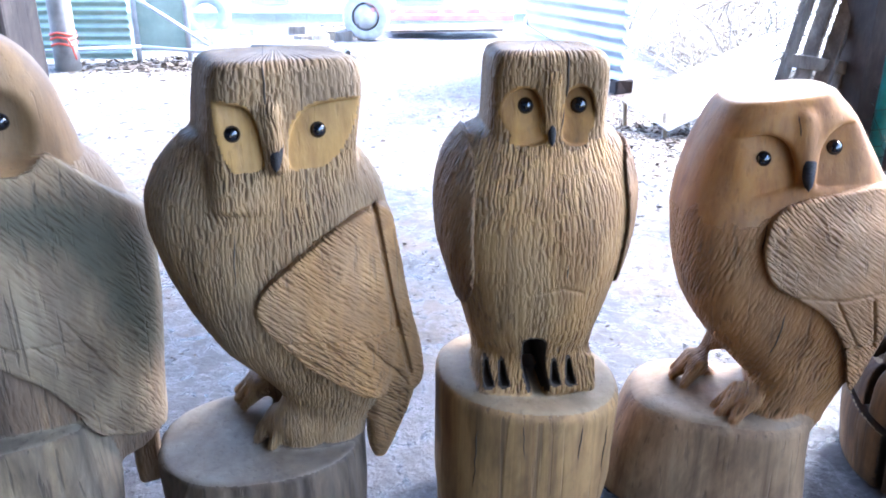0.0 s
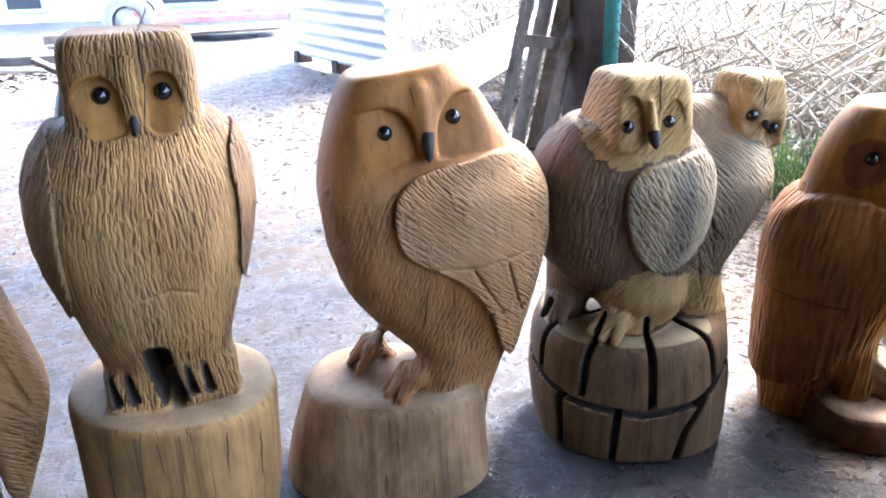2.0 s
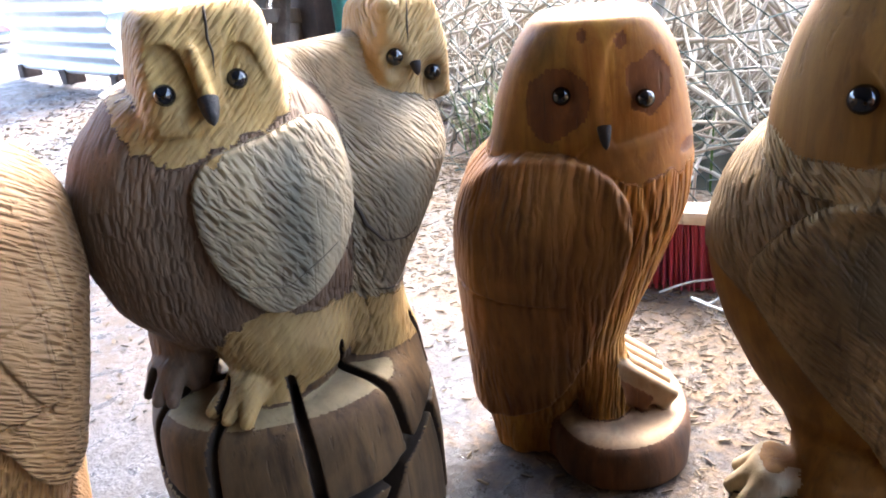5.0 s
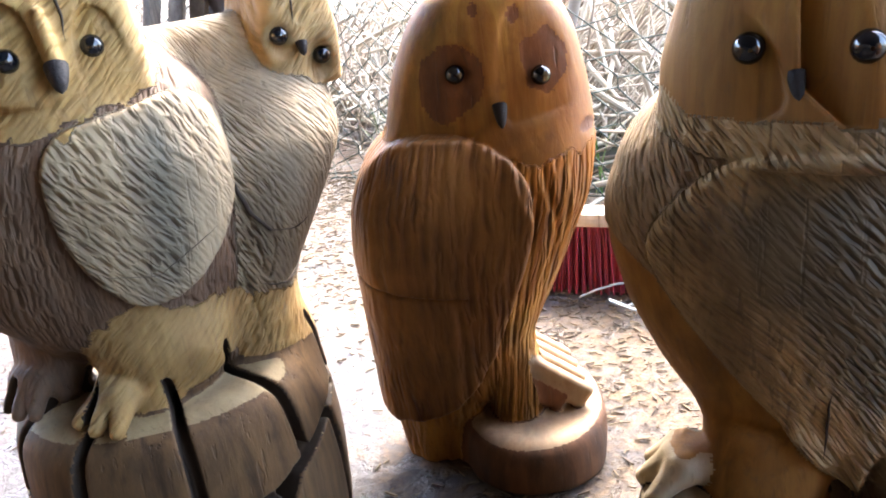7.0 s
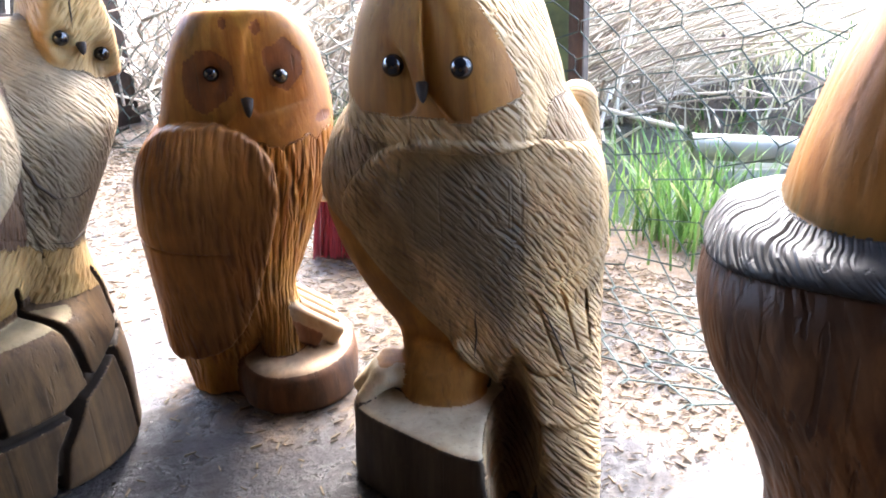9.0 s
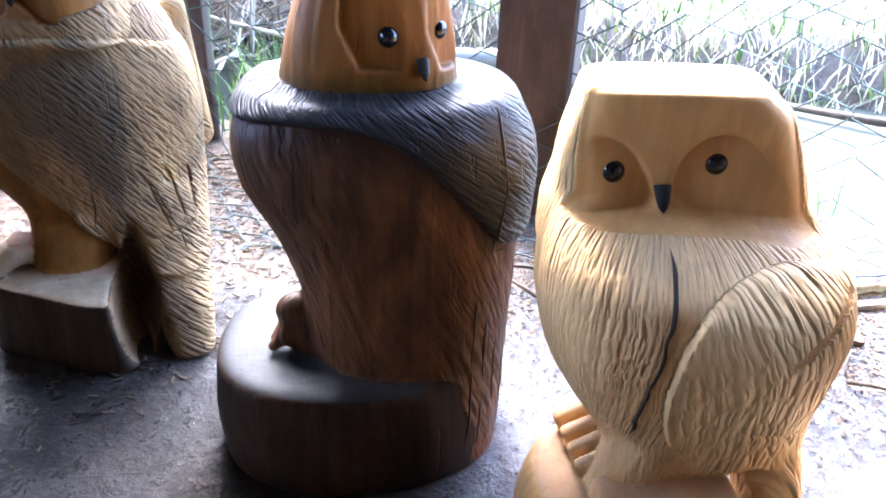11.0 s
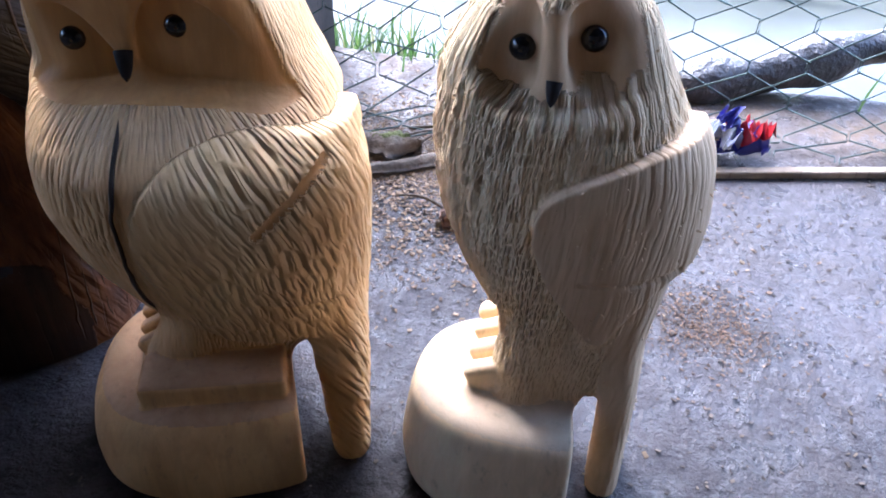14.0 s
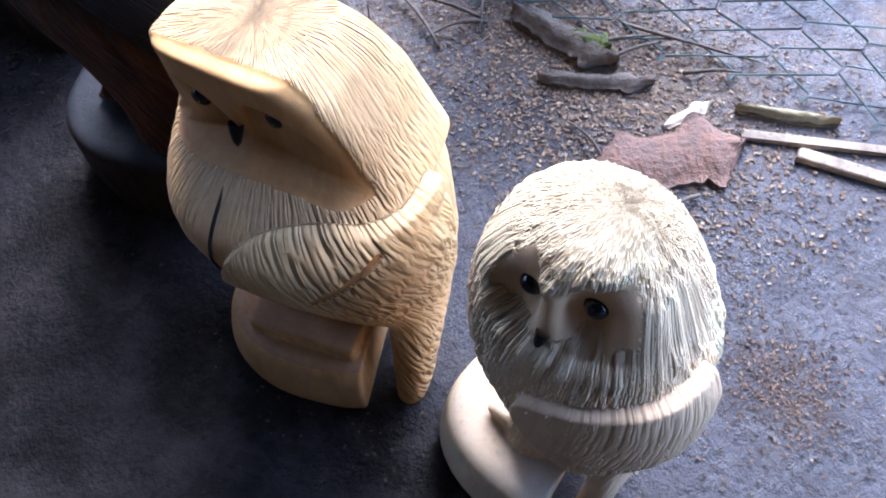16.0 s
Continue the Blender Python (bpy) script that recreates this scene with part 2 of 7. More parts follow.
class Outline:
    """Signed distance to a closed outline (or to an open line of a given half width), kept on a fine grid for quick look-up."""
    def __init__(self, points, closed=True, width=0.0, smooth=2):
        p = rounded(points, smooth) if closed else np.array(points, float)
        self.lo = p.min(0) - 0.06
        n = np.ceil((p.max(0) + 0.06 - self.lo) / 0.002).astype(int)
        gx, gz = np.meshgrid(*(self.lo[i] + np.arange(n[i]) * 0.002 for i in (0, 1)), indexing="ij")
        best, inside = np.full(gx.shape, 9.0), np.zeros(gx.shape, bool)
        for i in range(len(p) if closed else len(p) - 1):
            a, b = p[i], p[(i + 1) % len(p)]
            v = b - a
            t = np.clip(((gx - a[0]) * v[0] + (gz - a[1]) * v[1]) / (v @ v + 1e-12), 0, 1)
            best = np.minimum(best, np.hypot(gx - a[0] - t * v[0], gz - a[1] - t * v[1]))
            if closed and a[1] != b[1]:
                inside ^= ((a[1] > gz) != (b[1] > gz)) & (gx < v[0] * (gz - a[1]) / v[1] + a[0])
        self.g = np.where(inside, -best, best) - width
        self.n = n

    def __call__(self, u, v):
        a = np.clip((u - self.lo[0]) / 0.002, 0, self.n[0] - 1.001)
        b = np.clip((v - self.lo[1]) / 0.002, 0, self.n[1] - 1.001)
        i, j = a.astype(int), b.astype(int)
        fa, fb = a - i, b - j
        g = self.g
        return (g[i, j] * (1 - fa) + g[i + 1, j] * fa) * (1 - fb) + (g[i, j + 1] * (1 - fa) + g[i + 1, j + 1] * fa) * fb


def facing(outline, back=0.02):
    """The outline pushed through the front of the carving, as far back as y = back."""
    return lambda P: np.maximum(outline(P[:, 0], P[:, 2]), (P[:, 1] - back))


def wrapped(outline, cx, cy, r):
    """The outline wrapped round an upright log: its x is the arc length, nought at the front."""
    return lambda P: outline(np.arctan2(P[:, 0] - cx, cy - P[:, 1]) * r, P[:, 2])


class Carving:
    def __init__(self):
        self.ops, self.extra, self.stains = [], [], []

    def add(self, f, mat=0, k=0.012):
        self.ops.append(("add", f, k, mat, 0))
        return self

    def cut(self, f, k=0.004, mat=None):
        self.ops.append(("cut", f, k, mat, 0))
        return self

    def relief(self, f, h, k=0.004, mat=None):
        self.ops.append(("relief", f, k, mat, h))
        return self

    def paint(self, f, mat, ragged=0.008):
        """Change the timber inside f, with a ragged edge, without touching the shape."""
        self.ops.append(("paint", f, 0, mat, ragged))
        return self

    def stain_shade(self, f, amount=0.9, fade=0.03):
        """Dark staining of the timber, and painted shade on the red owl, that fades out over a given width."""
        self.stains.append((f, amount, fade))
        return self

    def line(self, points, width=0.003, depth=0.006, mat=None, back=0.02, wrap=None):
        o = Outline(points, False, width)
        self.ops.append(("relief", wrapped(o, *wrap) if wrap else facing(o, back), 0.002, mat, -depth))
        return self

    def seam(self, points, r=0.0008):
        """A fine drying crack that follows the front of the carving."""
        self.extra.append(("seam", np.array(points, float), r, 7))
        return self

    def ball(self, c, r, mat, squash=1.0):
        self.extra.append(("ball", np.array(c, float), r, mat, squash))
        return self

    def beak(self, base, tip, r, mat):
        a, b = np.array(base, float), np.array(tip, float)
        self.extra.append(("beak", a, a + (b - a) * 0.7, r * 0.76, mat))
        return self

    def at(self, P, mats=False):
        d = np.full(len(P), 1.0)
        m = np.zeros(len(P), np.int32)
        for kind, f, k, mat, h in self.ops:
            if kind == "paint":
                if mats:
                    torn = lattice_noise(P[:, 0] * 60, P[:, 1] * 60, P[:, 2] * 22) + 0.6 * lattice_noise(P[:, 0] * 170, P[:, 1] * 170, P[:, 2] * 60) - 0.8
                    m[f(P) + 2 * h * torn < 0] = mat
                continue
            q = f(P)
            if kind == "add":
                if mats:
                    m[q < d] = mat
                d = smin(d, q, k)
            elif kind == "cut":
                if mats and mat is not None:
                    m[-q > d - 0.0015] = mat
                d = smax(d, -q, k)
            else:
                if mats and mat is not None:
                    m[q < 0.0005] = mat
                if h > 0:
                    d = np.minimum(d, smax(q, d - h, k))
                else:
                    d = smax(d, -smax(q, -(d - h), k), k)
        return (d, m) if mats else d

    def mesh(self, name, lo, hi, mats, strokes, tops=(), h=0.002, axis=(0.0, 0.06), dome=9.0, splinters=0):
        """Skin the carving. strokes: material -> (width, length, lean in degrees, depth). tops: {material: material of its level faces}. dome: height above which strokes run outwards from the crown. splinters: how many torn fibres stand off the cut wood."""
        lo, hi = np.array(lo, float), np.array(hi, float)
        nc = np.ceil((hi - lo) / (4 * h)).astype(int)
        cc = np.stack(np.meshgrid(*(np.arange(n) for n in nc), indexing="ij"), -1).reshape(-1, 3)
        dc = self.at(lo + (cc * 4 + 1.5) * h)
        V = np.sign(dc).reshape(nc)[:, None, :, None, :, None] * np.ones((1, 4, 1, 4, 1, 4))
        near = np.abs(dc) < 4 * h * 1.5
        sub = np.stack(np.meshgrid(*(np.arange(4),) * 3, indexing="ij"), -1).reshape(-1, 3)
        for start in range(0, int(near.sum()), 4000):
            c = cc[near][start:start + 4000]
            pts = (c[:, None, :] * 4 + sub[None]).reshape(-1, 3)
            V[pts[:, 0] // 4, pts[:, 0] % 4, pts[:, 1] // 4, pts[:, 1] % 4, pts[:, 2] // 4, pts[:, 2] % 4] = self.at(lo + pts * h)
        V = V.reshape(nc * 4)
        S = V < 0
        def corner(A, i, j, k):
            return A[i:A.shape[0] - 1 + i, j:A.shape[1] - 1 + j, k:A.shape[2] - 1 + k]
        offs = [(i, j, k) for i in (0, 1) for j in (0, 1) for k in (0, 1)]
        count = sum(corner(S, *o).astype(np.int8) for o in offs)
        cells = np.argwhere((count > 0) & (count < 8))
        index = np.full(count.shape, -1, np.int64)
        index[tuple(cells.T)] = np.arange(len(cells))
        acc, hits = np.zeros((len(cells), 3)), np.zeros(len(cells))
        for a in offs:
            for ax in range(3):
                if a[ax]:
                    continue
                b = list(a)
                b[ax] = 1
                va, vb = V[tuple((cells + a).T)], V[tuple((cells + b).T)]
                x = (va < 0) != (vb < 0)
                t = np.where(x, va / np.where(x, va - vb, 1), 0)
                p = np.array(a, float) + np.eye(3)[ax] * t[:, None]
                acc[x] += p[x]
                hits += x
        P = lo + (cells + acc / hits[:, None]) * h
        quads = []
        for ax, (u, w) in enumerate(((1, 2), (2, 0), (0, 1))):
            s0 = np.take(S, range(S.shape[ax] - 1), ax)
            s1 = np.take(S, range(1, S.shape[ax]), ax)
            e = np.argwhere(s0 != s1)
            e = e[(e[:, u] > 0) & (e[:, w] > 0) & (e[:, u] < count.shape[u]) & (e[:, w] < count.shape[w])]
            flip = ~s0[tuple(e.T)]
            q = []
            for du, dw in ((-1, -1), (0, -1), (0, 0), (-1, 0)):
                c = e.copy()
                c[:, u] += du
                c[:, w] += dw
                q.append(index[tuple(c.T)])
            q = np.stack(q, 1)
            q[flip] = q[flip][:, ::-1]
            quads.append(q)
        Q = np.concatenate(quads)
        tet = np.array([(1, -1, -1), (-1, -1, 1), (-1, 1, -1), (1, 1, 1)], float)
        for _ in range(2):
            vals = [self.at(P + t * 0.0008) for t in tet]
            G = sum(v[:, None] * t for v, t in zip(vals, tet)) / (4 * 0.0008)
            g2 = np.maximum((G * G).sum(1), 0.09)
            P = P - np.clip(sum(vals) / 4 / g2, -0.003, 0.003)[:, None] * G
        N = G / np.linalg.norm(G, axis=1)[:, None].clip(1e-6)
        M = self.at(P, True)[1]
        flow = np.zeros((len(P), 3))
        arc = np.arctan2(P[:, 0] - axis[0], axis[1] - P[:, 1]) * 0.11
        rise = P[:, 2] - np.hypot(P[:, 0] - axis[0], P[:, 1] - axis[1]) * np.clip((P[:, 2] - dome) / 0.05, 0, 1)
        for mat in range(len(mats)):
            k = M == mat
            w, L, tilt, amp = strokes.get(mat, (0.01, 0.05, 0, 0))
            cs, sn = math.cos(radians(tilt)), math.sin(radians(tilt))
            flow[k, 0] = cs * arc[k] - sn * rise[k]
            flow[k, 1] = cs * rise[k] + sn * arc[k]
            if amp:
                a, t = flow[k, 0], flow[k, 1]
                q = a / w + 2.5 * lattice_noise(a * 25, t * 12, a * 0 + 4)
                n = lattice_noise(q * 1.7, t / L, np.floor(q) * 0.37) - 0.5
                upright = 1 - np.clip((np.abs(N[k, 2]) - 0.45) / 0.25, 0, 1) if mat == SIDE else 1.0
                P[k] += N[k] * (n * 2 * amp * upright)[:, None]
        dark = np.zeros(len(P))
        for f, amount, fade in self.stains:
            dark = np.maximum(dark, amount * np.clip(0.5 - f(P) / fade, 0, 1))
        low = lattice_noise(P[:, 0] * 22 + 5, P[:, 1] * 22, P[:, 2] * 16) - 0.5
        P = P + N * (low * 0.0016)[:, None]
        FM = M[Q[:, 0]]
        for a, b in dict(tops).items():
            high, level = 0.0, 0.75
            if isinstance(b, tuple):
                b, high, level = b
            up = (N[Q].mean(1)[:, 2] > level) & (P[Q[:, 0], 2] > high)
            FM[(FM == a) & up] = b
        verts, faces, fm = [P], [Q], [FM]
        base = len(P)
        if splinters:
            rs = np.random.RandomState(5)
            pick = rs.choice(np.flatnonzero((M == 0) | (M == 2)), splinters)
            o, nn = P[pick], N[pick]
            side = np.cross(nn, rs.normal(0, 1, (splinters, 3)))
            side /= np.linalg.norm(side, axis=1)[:, None].clip(1e-6)
            tip = nn * rs.uniform(0.0003, 0.0014, splinters)[:, None] + rs.normal(0, 0.0011, (splinters, 3)) - np.array((0, 0, 0.0016))
            half = side * rs.uniform(0.0004, 0.0009, splinters)[:, None]
            o = o - nn * 0.0006
            verts.append(np.stack([o - half, o + half, o + tip + half * 0.3, o + tip - half * 0.3], 1).reshape(-1, 3))
            faces.append(base + np.arange(splinters * 4).reshape(-1, 4))
            fm.append(np.zeros(splinters, int))
            base += splinters * 4
        tris = []
        for kind, *rest in self.extra:
            if kind == "ball":
                c, r, mat, squash = rest
                th, ph = np.meshgrid(np.linspace(0.12, math.pi - 0.12, 11), np.linspace(0, 2 * math.pi, 18, endpoint=False), indexing="ij")
                p = c + r * np.stack([np.sin(th) * np.cos(ph), squash * np.cos(th), np.sin(th) * np.sin(ph)], -1).reshape(-1, 3)
                rows, cols = 11, 18
            elif kind == "seam":
                pts, r, mat = rest
                run = np.concatenate([[0], np.cumsum(np.hypot(*np.diff(pts, axis=0).T))])
                at = np.linspace(0, run[-1], max(int(run[-1] / 0.003), 4))
                line = np.stack([np.interp(at, run, pts[:, 0]), at * 0 - 0.3, np.interp(at, run, pts[:, 1])], -1)
                line[:, 0] += 0.0022 * (lattice_noise(at * 90, at * 0 + pts[0, 0] * 50, at * 0) - 0.5)
                for _ in range(90):
                    line[:, 1] += np.clip(self.at(line) * 0.7, -0.01, 0.02)
                line[:, 1] = np.minimum(line[:, 1], 0.2)
                width = r * np.clip(np.minimum(at, run[-1] - at) / 0.012, 0.25, 1) * (0.7 + 0.6 * lattice_noise(at * 60, at * 0 + 2, at * 0))
                ph = np.linspace(0, 2 * math.pi, 5, endpoint=False)
                p = (line[:, None] + width[:, None, None] * np.stack([np.cos(ph), np.sin(ph), 0 * ph], -1)[None]).reshape(-1, 3)
                rows, cols = len(at), 5
            else:
                b, t, r, mat = rest
                v = t - b
                axis = v / np.linalg.norm(v)
                side = np.cross(axis, (0.3, 1, 0.1))
                side /= np.linalg.norm(side)
                up = np.cross(axis, side)
                f = np.linspace(0, 1, 7)
                ph = np.linspace(0, 2 * math.pi, 12, endpoint=False)
                rad = r * np.sqrt(np.clip(1 - f ** 1.4, 0.004, 1))
                p = (b + f[:, None, None] * v + rad[:, None, None] * (np.cos(ph)[None, :, None] * side + np.sin(ph)[None, :, None] * up)).reshape(-1, 3)
                rows, cols = 7, 12
            ids = base + np.arange(rows * cols).reshape(rows, cols)
            q = np.stack([ids[:-1], np.roll(ids, -1, 1)[:-1], np.roll(ids, -1, 1)[1:], ids[1:]], -1).reshape(-1, 4)
            verts.append(p)
            faces.append(q)
            fm.append(np.full(len(q), mat))
            base += len(p)
        P, Q, FM = np.concatenate(verts), np.concatenate(faces), np.concatenate(fm)
        flow = np.concatenate([flow, np.zeros((len(P) - len(flow), 3))])
        me = bpy.data.meshes.new(name)
        me.vertices.add(len(P))
        me.vertices.foreach_set("co", P.astype(np.float32).ravel())
        me.loops.add(Q.size)
        me.loops.foreach_set("vertex_index", Q.astype(np.int32).ravel())
        me.polygons.add(len(Q))
        me.polygons.foreach_set("loop_start", np.arange(0, Q.size, 4, dtype=np.int32))
        me.polygons.foreach_set("material_index", FM.astype(np.int32))
        me.polygons.foreach_set("use_smooth", np.ones(len(Q), bool))
        me.attributes.new("stain_shade", "FLOAT", "POINT").data.foreach_set("value", np.concatenate([dark, np.zeros(len(P) - len(dark))]).astype(np.float32))
        me.attributes.new("flow", "FLOAT_VECTOR", "POINT").data.foreach_set("vector", flow.astype(np.float32).ravel())
        for x in mats:
            me.materials.append(x)
        me.update()
        me.validate()
        return me


def socket(c, eye, rx=0.036, rz=0.034, depth=0.006, mat=1, drop=0.004):
    """Scoop the hollow round an eye and set the eye in it."""
    x, y, z = eye
    c.cut(ell((x, y - 0.03, z - drop), (rx, 0.03 + depth, rz)), 0.006, mat)


def facet(c, points, at, sx=0.0, sz=0.2, mat=1, k=0.003, smooth=2):
    """Plane a flat hollow into the front: what lies inside the outline is cut back to a tilted plane through a place."""
    o = Outline(points, smooth=smooth)
    x0, y0, z0 = at
    c.cut(lambda P: np.maximum(o(P[:, 0], P[:, 2]), P[:, 1] - (y0 + sx * (P[:, 0] - x0) + sz * (P[:, 2] - z0))), k, mat)


def comb(c, first, step, count, half, roll, mat=0):
    """A foot of straight parallel toes with saw-cut gaps between them."""
    for i in range(count):
        place = np.array(first) + np.array(step) * i
        c.add(block(place, half, 0.006, 0, 0, roll), mat, 0.001)


def toes(c, heel, tips, r=0.009, mat=0, k=0.008):
    for t in tips:
        h = np.array(heel) * 0.45 + np.array(t) * 0.55 + np.array((0, 0, r * 0.9))
        c.add(rod(heel, h, r * 1.25, r * 1.1), mat, k).add(rod(h, t, r * 1.1, r * 0.55), mat, 0.004)


def statue(name, mesh, place, yaw, label):
    ob = new(name, mesh)
    ob.matrix_world = pose(place[0], place[1], 0, 0, 0, yaw)
    return tagged(ob, label, "owl statue", "carved owls in a row")

# ---- timber of the carvings ----
EYE_GLASS, ent, eb = shader("black_glass_eye", 0.06, 0.0, 0.6)
eb.inputs["Base Color"].default_value = (0.006, 0.007, 0.009, 1)
BEAK = plain("dark_beak", (0.03, 0.025, 0.024), 0.6, 0.0, 0.2, vary=0.3, scale=80, fine=300)
# Knot timber of the red owl; also paints shade between carved toes.
KNOT_SHADE = carved_wood("red_heart_knot_shade", (0.26, 0.09, 0.02), (0.11, 0.034, 0.012), (0.07, 0.022, 0.01), 0.7, 0.5)
# Dark wood of cracks and joints; paints shade into the amber owl's foot gaps.
CRACK_SHADE = plain("crack_shadow_wood", (0.05, 0.033, 0.02), 0.9, vary=0.2, scale=40)


def owl_mats(tag, body, face, wing, top, side, cuts=((0.0043, 0.019, 0.0026, 0.72), (0.0048, 0.016, 0.003, 0.68)), face_cut=None, face_stain=0.25, tone=(1.0, 0.0), hue=(1.0, 1.0, 1.0), face_tone=1.0, head_tone=0.9, veins=0.65, **kw):
    """The timbers of one log: body, face, wing, level top of the base, side of the base. cuts: tool strokes of body and wing. tone: depth and greyness of this log."""
    def toned(set_):
        out = []
        for v in set_:
            if isinstance(v, tuple):
                grey = (v[0] + v[1] + v[2]) / 3
                v = tuple(tone[0] * h * (c * (1 - tone[1]) + grey * tone[1]) for c, h in zip(v, hue))
            out.append(v)
        return out
    body, face, wing, top, side = (toned(v) for v in (body, face, wing, top, side))
    face = [tuple(c * face_tone for c in v) if isinstance(v, tuple) else v for v in face]
    top = [tuple(c * 0.72 for c in v) if isinstance(v, tuple) else v for v in top]
    return [carved_wood(tag + "_body", *body, chisel=cuts[0], **kw), carved_wood(tag + "_face", *face, chisel=face_cut, **{**kw, "stain_shade": face_stain, "aged": 0.4 * kw.get("aged", 0.6)}, veins=0.4 if kw.get("aged", 0.6) else 0.12),
            carved_wood(tag + "_wing", *wing, chisel=cuts[1], **kw), carved_wood(tag + "_base_top", *top, stain_shade=0.3, grain_len=40, aged=0.5 * kw.get("aged", 0.6)),
            carved_wood(tag + "_base_side", *side, grain_len=2.5, streak=1.2, stain_shade=0.4, veins=veins, aged=kw.get("aged", 0.6)), EYE_GLASS, BEAK, CRACK_SHADE, KNOT_SHADE,
            carved_wood(tag + "_head", *[tuple(c * head_tone for c in v) if isinstance(v, tuple) else v for v in body], chisel=(0.006, 0.014, 0.0016, 0.4), **kw)]


BODY, FACE, WING, TOP, SIDE, GLASS, HORN, DARK, HEART_SHADE, HEAD = range(10)

# ---- owl beside the post, only its flank in view ----
c = Carving()
c.add(loft([(0.0, -0.17, 0.028, -0.12, 0.08), (0.1, -0.172, 0.034, -0.12, 0.08), (0.2, -0.16, 0.03, -0.11, 0.07)], 2.6), SIDE)
c.add(loft([(0.12, -0.11, 0.085, -0.06, 0.07), (0.2, -0.13, 0.09, -0.085, 0.08), (0.317, -0.19, 0.099, -0.095, 0.09), (0.39, -0.2, 0.098, -0.09, 0.09), (0.45, -0.18, 0.085, -0.08, 0.08), (0.49, -0.15, 0.058, -0.07, 0.075)]), BODY)
c.add(loft([(0.46, -0.15, 0.055, -0.07, 0.07), (0.51, -0.135, 0.046, -0.068, 0.07), (0.565, -0.12, 0.032, -0.065, 0.07), (0.6, -0.1, 0.011, -0.055, 0.06), (0.617, -0.08, -0.015, -0.05, 0.055)], 3), FACE, 0.008)
c.add(block((0.068, 0.02, 0.115), (0.016, 0.03, 0.075), 0.008), BODY)
c.relief(facing(Outline([(-0.3, 0.322), (-0.11, 0.318), (-0.085, 0.305), (-0.055, 0.28), (-0.025, 0.252), (-0.005, 0.215), (0.02, 0.17), (0.12, 0.12), (0.12, 0.5), (-0.3, 0.5)], smooth=1)), 0.008, 0.003, WING)
for a, b in (((-0.16, 0.36), (-0.075, 0.352)), ((-0.1, 0.355), (-0.05, 0.305)), ((-0.06, 0.31), (0.01, 0.305)), ((-0.035, 0.31), (0.02, 0.25)), ((0.0, 0.33), (0.045, 0.24))):
    c.line([a, b], 0.0011, 0.003)
c.stain_shade(facing(Outline([(-0.2, 0.47), (-0.08, 0.475), (0.0, 0.47), (0.06, 0.45), (0.12, 0.38), (0.12, 0.22), (0.06, 0.25), (0.04, 0.33), (-0.01, 0.41), (-0.08, 0.435), (-0.2, 0.43)])), 0.9, 0.06)
socket(c, (-0.022, -0.055, 0.535), 0.04, 0.045)
c.ball((-0.022, -0.053, 0.535), 0.009, GLASS).ball((-0.085, -0.053, 0.535), 0.009, GLASS)
mats = owl_mats("shaded_owl", ((0.271, 0.169, 0.079), (0.131, 0.074, 0.035), (0.166, 0.140, 0.114), 0.5), ((0.330, 0.189, 0.061), (0.211, 0.108, 0.031), (0.229, 0.191, 0.140), 0.3),
                ((0.281, 0.191, 0.089), (0.142, 0.084, 0.039), (0.207, 0.182, 0.131), 0.4), ((0.316, 0.252, 0.162), (0.212, 0.161, 0.097), (0.304, 0.291, 0.265), 0.5), ((0.291, 0.201, 0.099), (0.140, 0.095, 0.050), (0.204, 0.191, 0.165), 0.6), tone=(0.95, 0.15), hue=(1.0, 0.93, 0.84), face_tone=0.6, stain_shade=0.95, aged=0.85, cuts=((0.006, 0.03, 0.0012, 0.35), (0.006, 0.03, 0.0015, 0.4)))
me = c.mesh("carved_owl", (-0.23, -0.15, -0.01), (0.13, 0.13, 0.65), mats, {BODY: (0.01, 0.05, 0, 0.0003), WING: (0.01, 0.04, -30, 0.0003), SIDE: (0.02, 0.15, 0, 0.001)}, {SIDE: TOP})
statue("owl_statue", me, (-0.44, 0.80), 28.8, "weathered dark brown carved wooden owl on a grey log base")

# ---- square-headed owl turned to one side on a bark-edged stump ----
c = Carving()
c.add(loft([(0.0, -0.155, 0.07, -0.11, 0.1), (0.08, -0.165, 0.075, -0.112, 0.1), (0.147, -0.168, 0.072, -0.105, 0.095)], 2.3, cap=0.008), SIDE)
c.add(loft([(0.18, -0.01, 0.09, -0.05, 0.05), (0.21, -0.02, 0.10, -0.065, 0.06), (0.245, -0.052, 0.112, -0.075, 0.07), (0.275, -0.082, 0.115, -0.085, 0.075), (0.32, -0.109, 0.118, -0.092, 0.08), (0.37, -0.131, 0.116, -0.092, 0.085), (0.418, -0.145, 0.112, -0.088, 0.085), (0.456, -0.146, 0.106, -0.08, 0.085), (0.49, -0.13, 0.085, -0.07, 0.08), (0.52, -0.1, 0.06, -0.06, 0.07)]), BODY)
c.add(loft([(0.45, -0.092, 0.07, -0.078, 0.075), (0.5, -0.088, 0.066, -0.078, 0.075), (0.55, -0.083, 0.073, -0.08, 0.07), (0.585, -0.078, 0.075, -0.078, 0.06), (0.596, -0.072, 0.07, -0.074, 0.055)], 6, 13, (-0.01, 0)), BODY, 0.006)
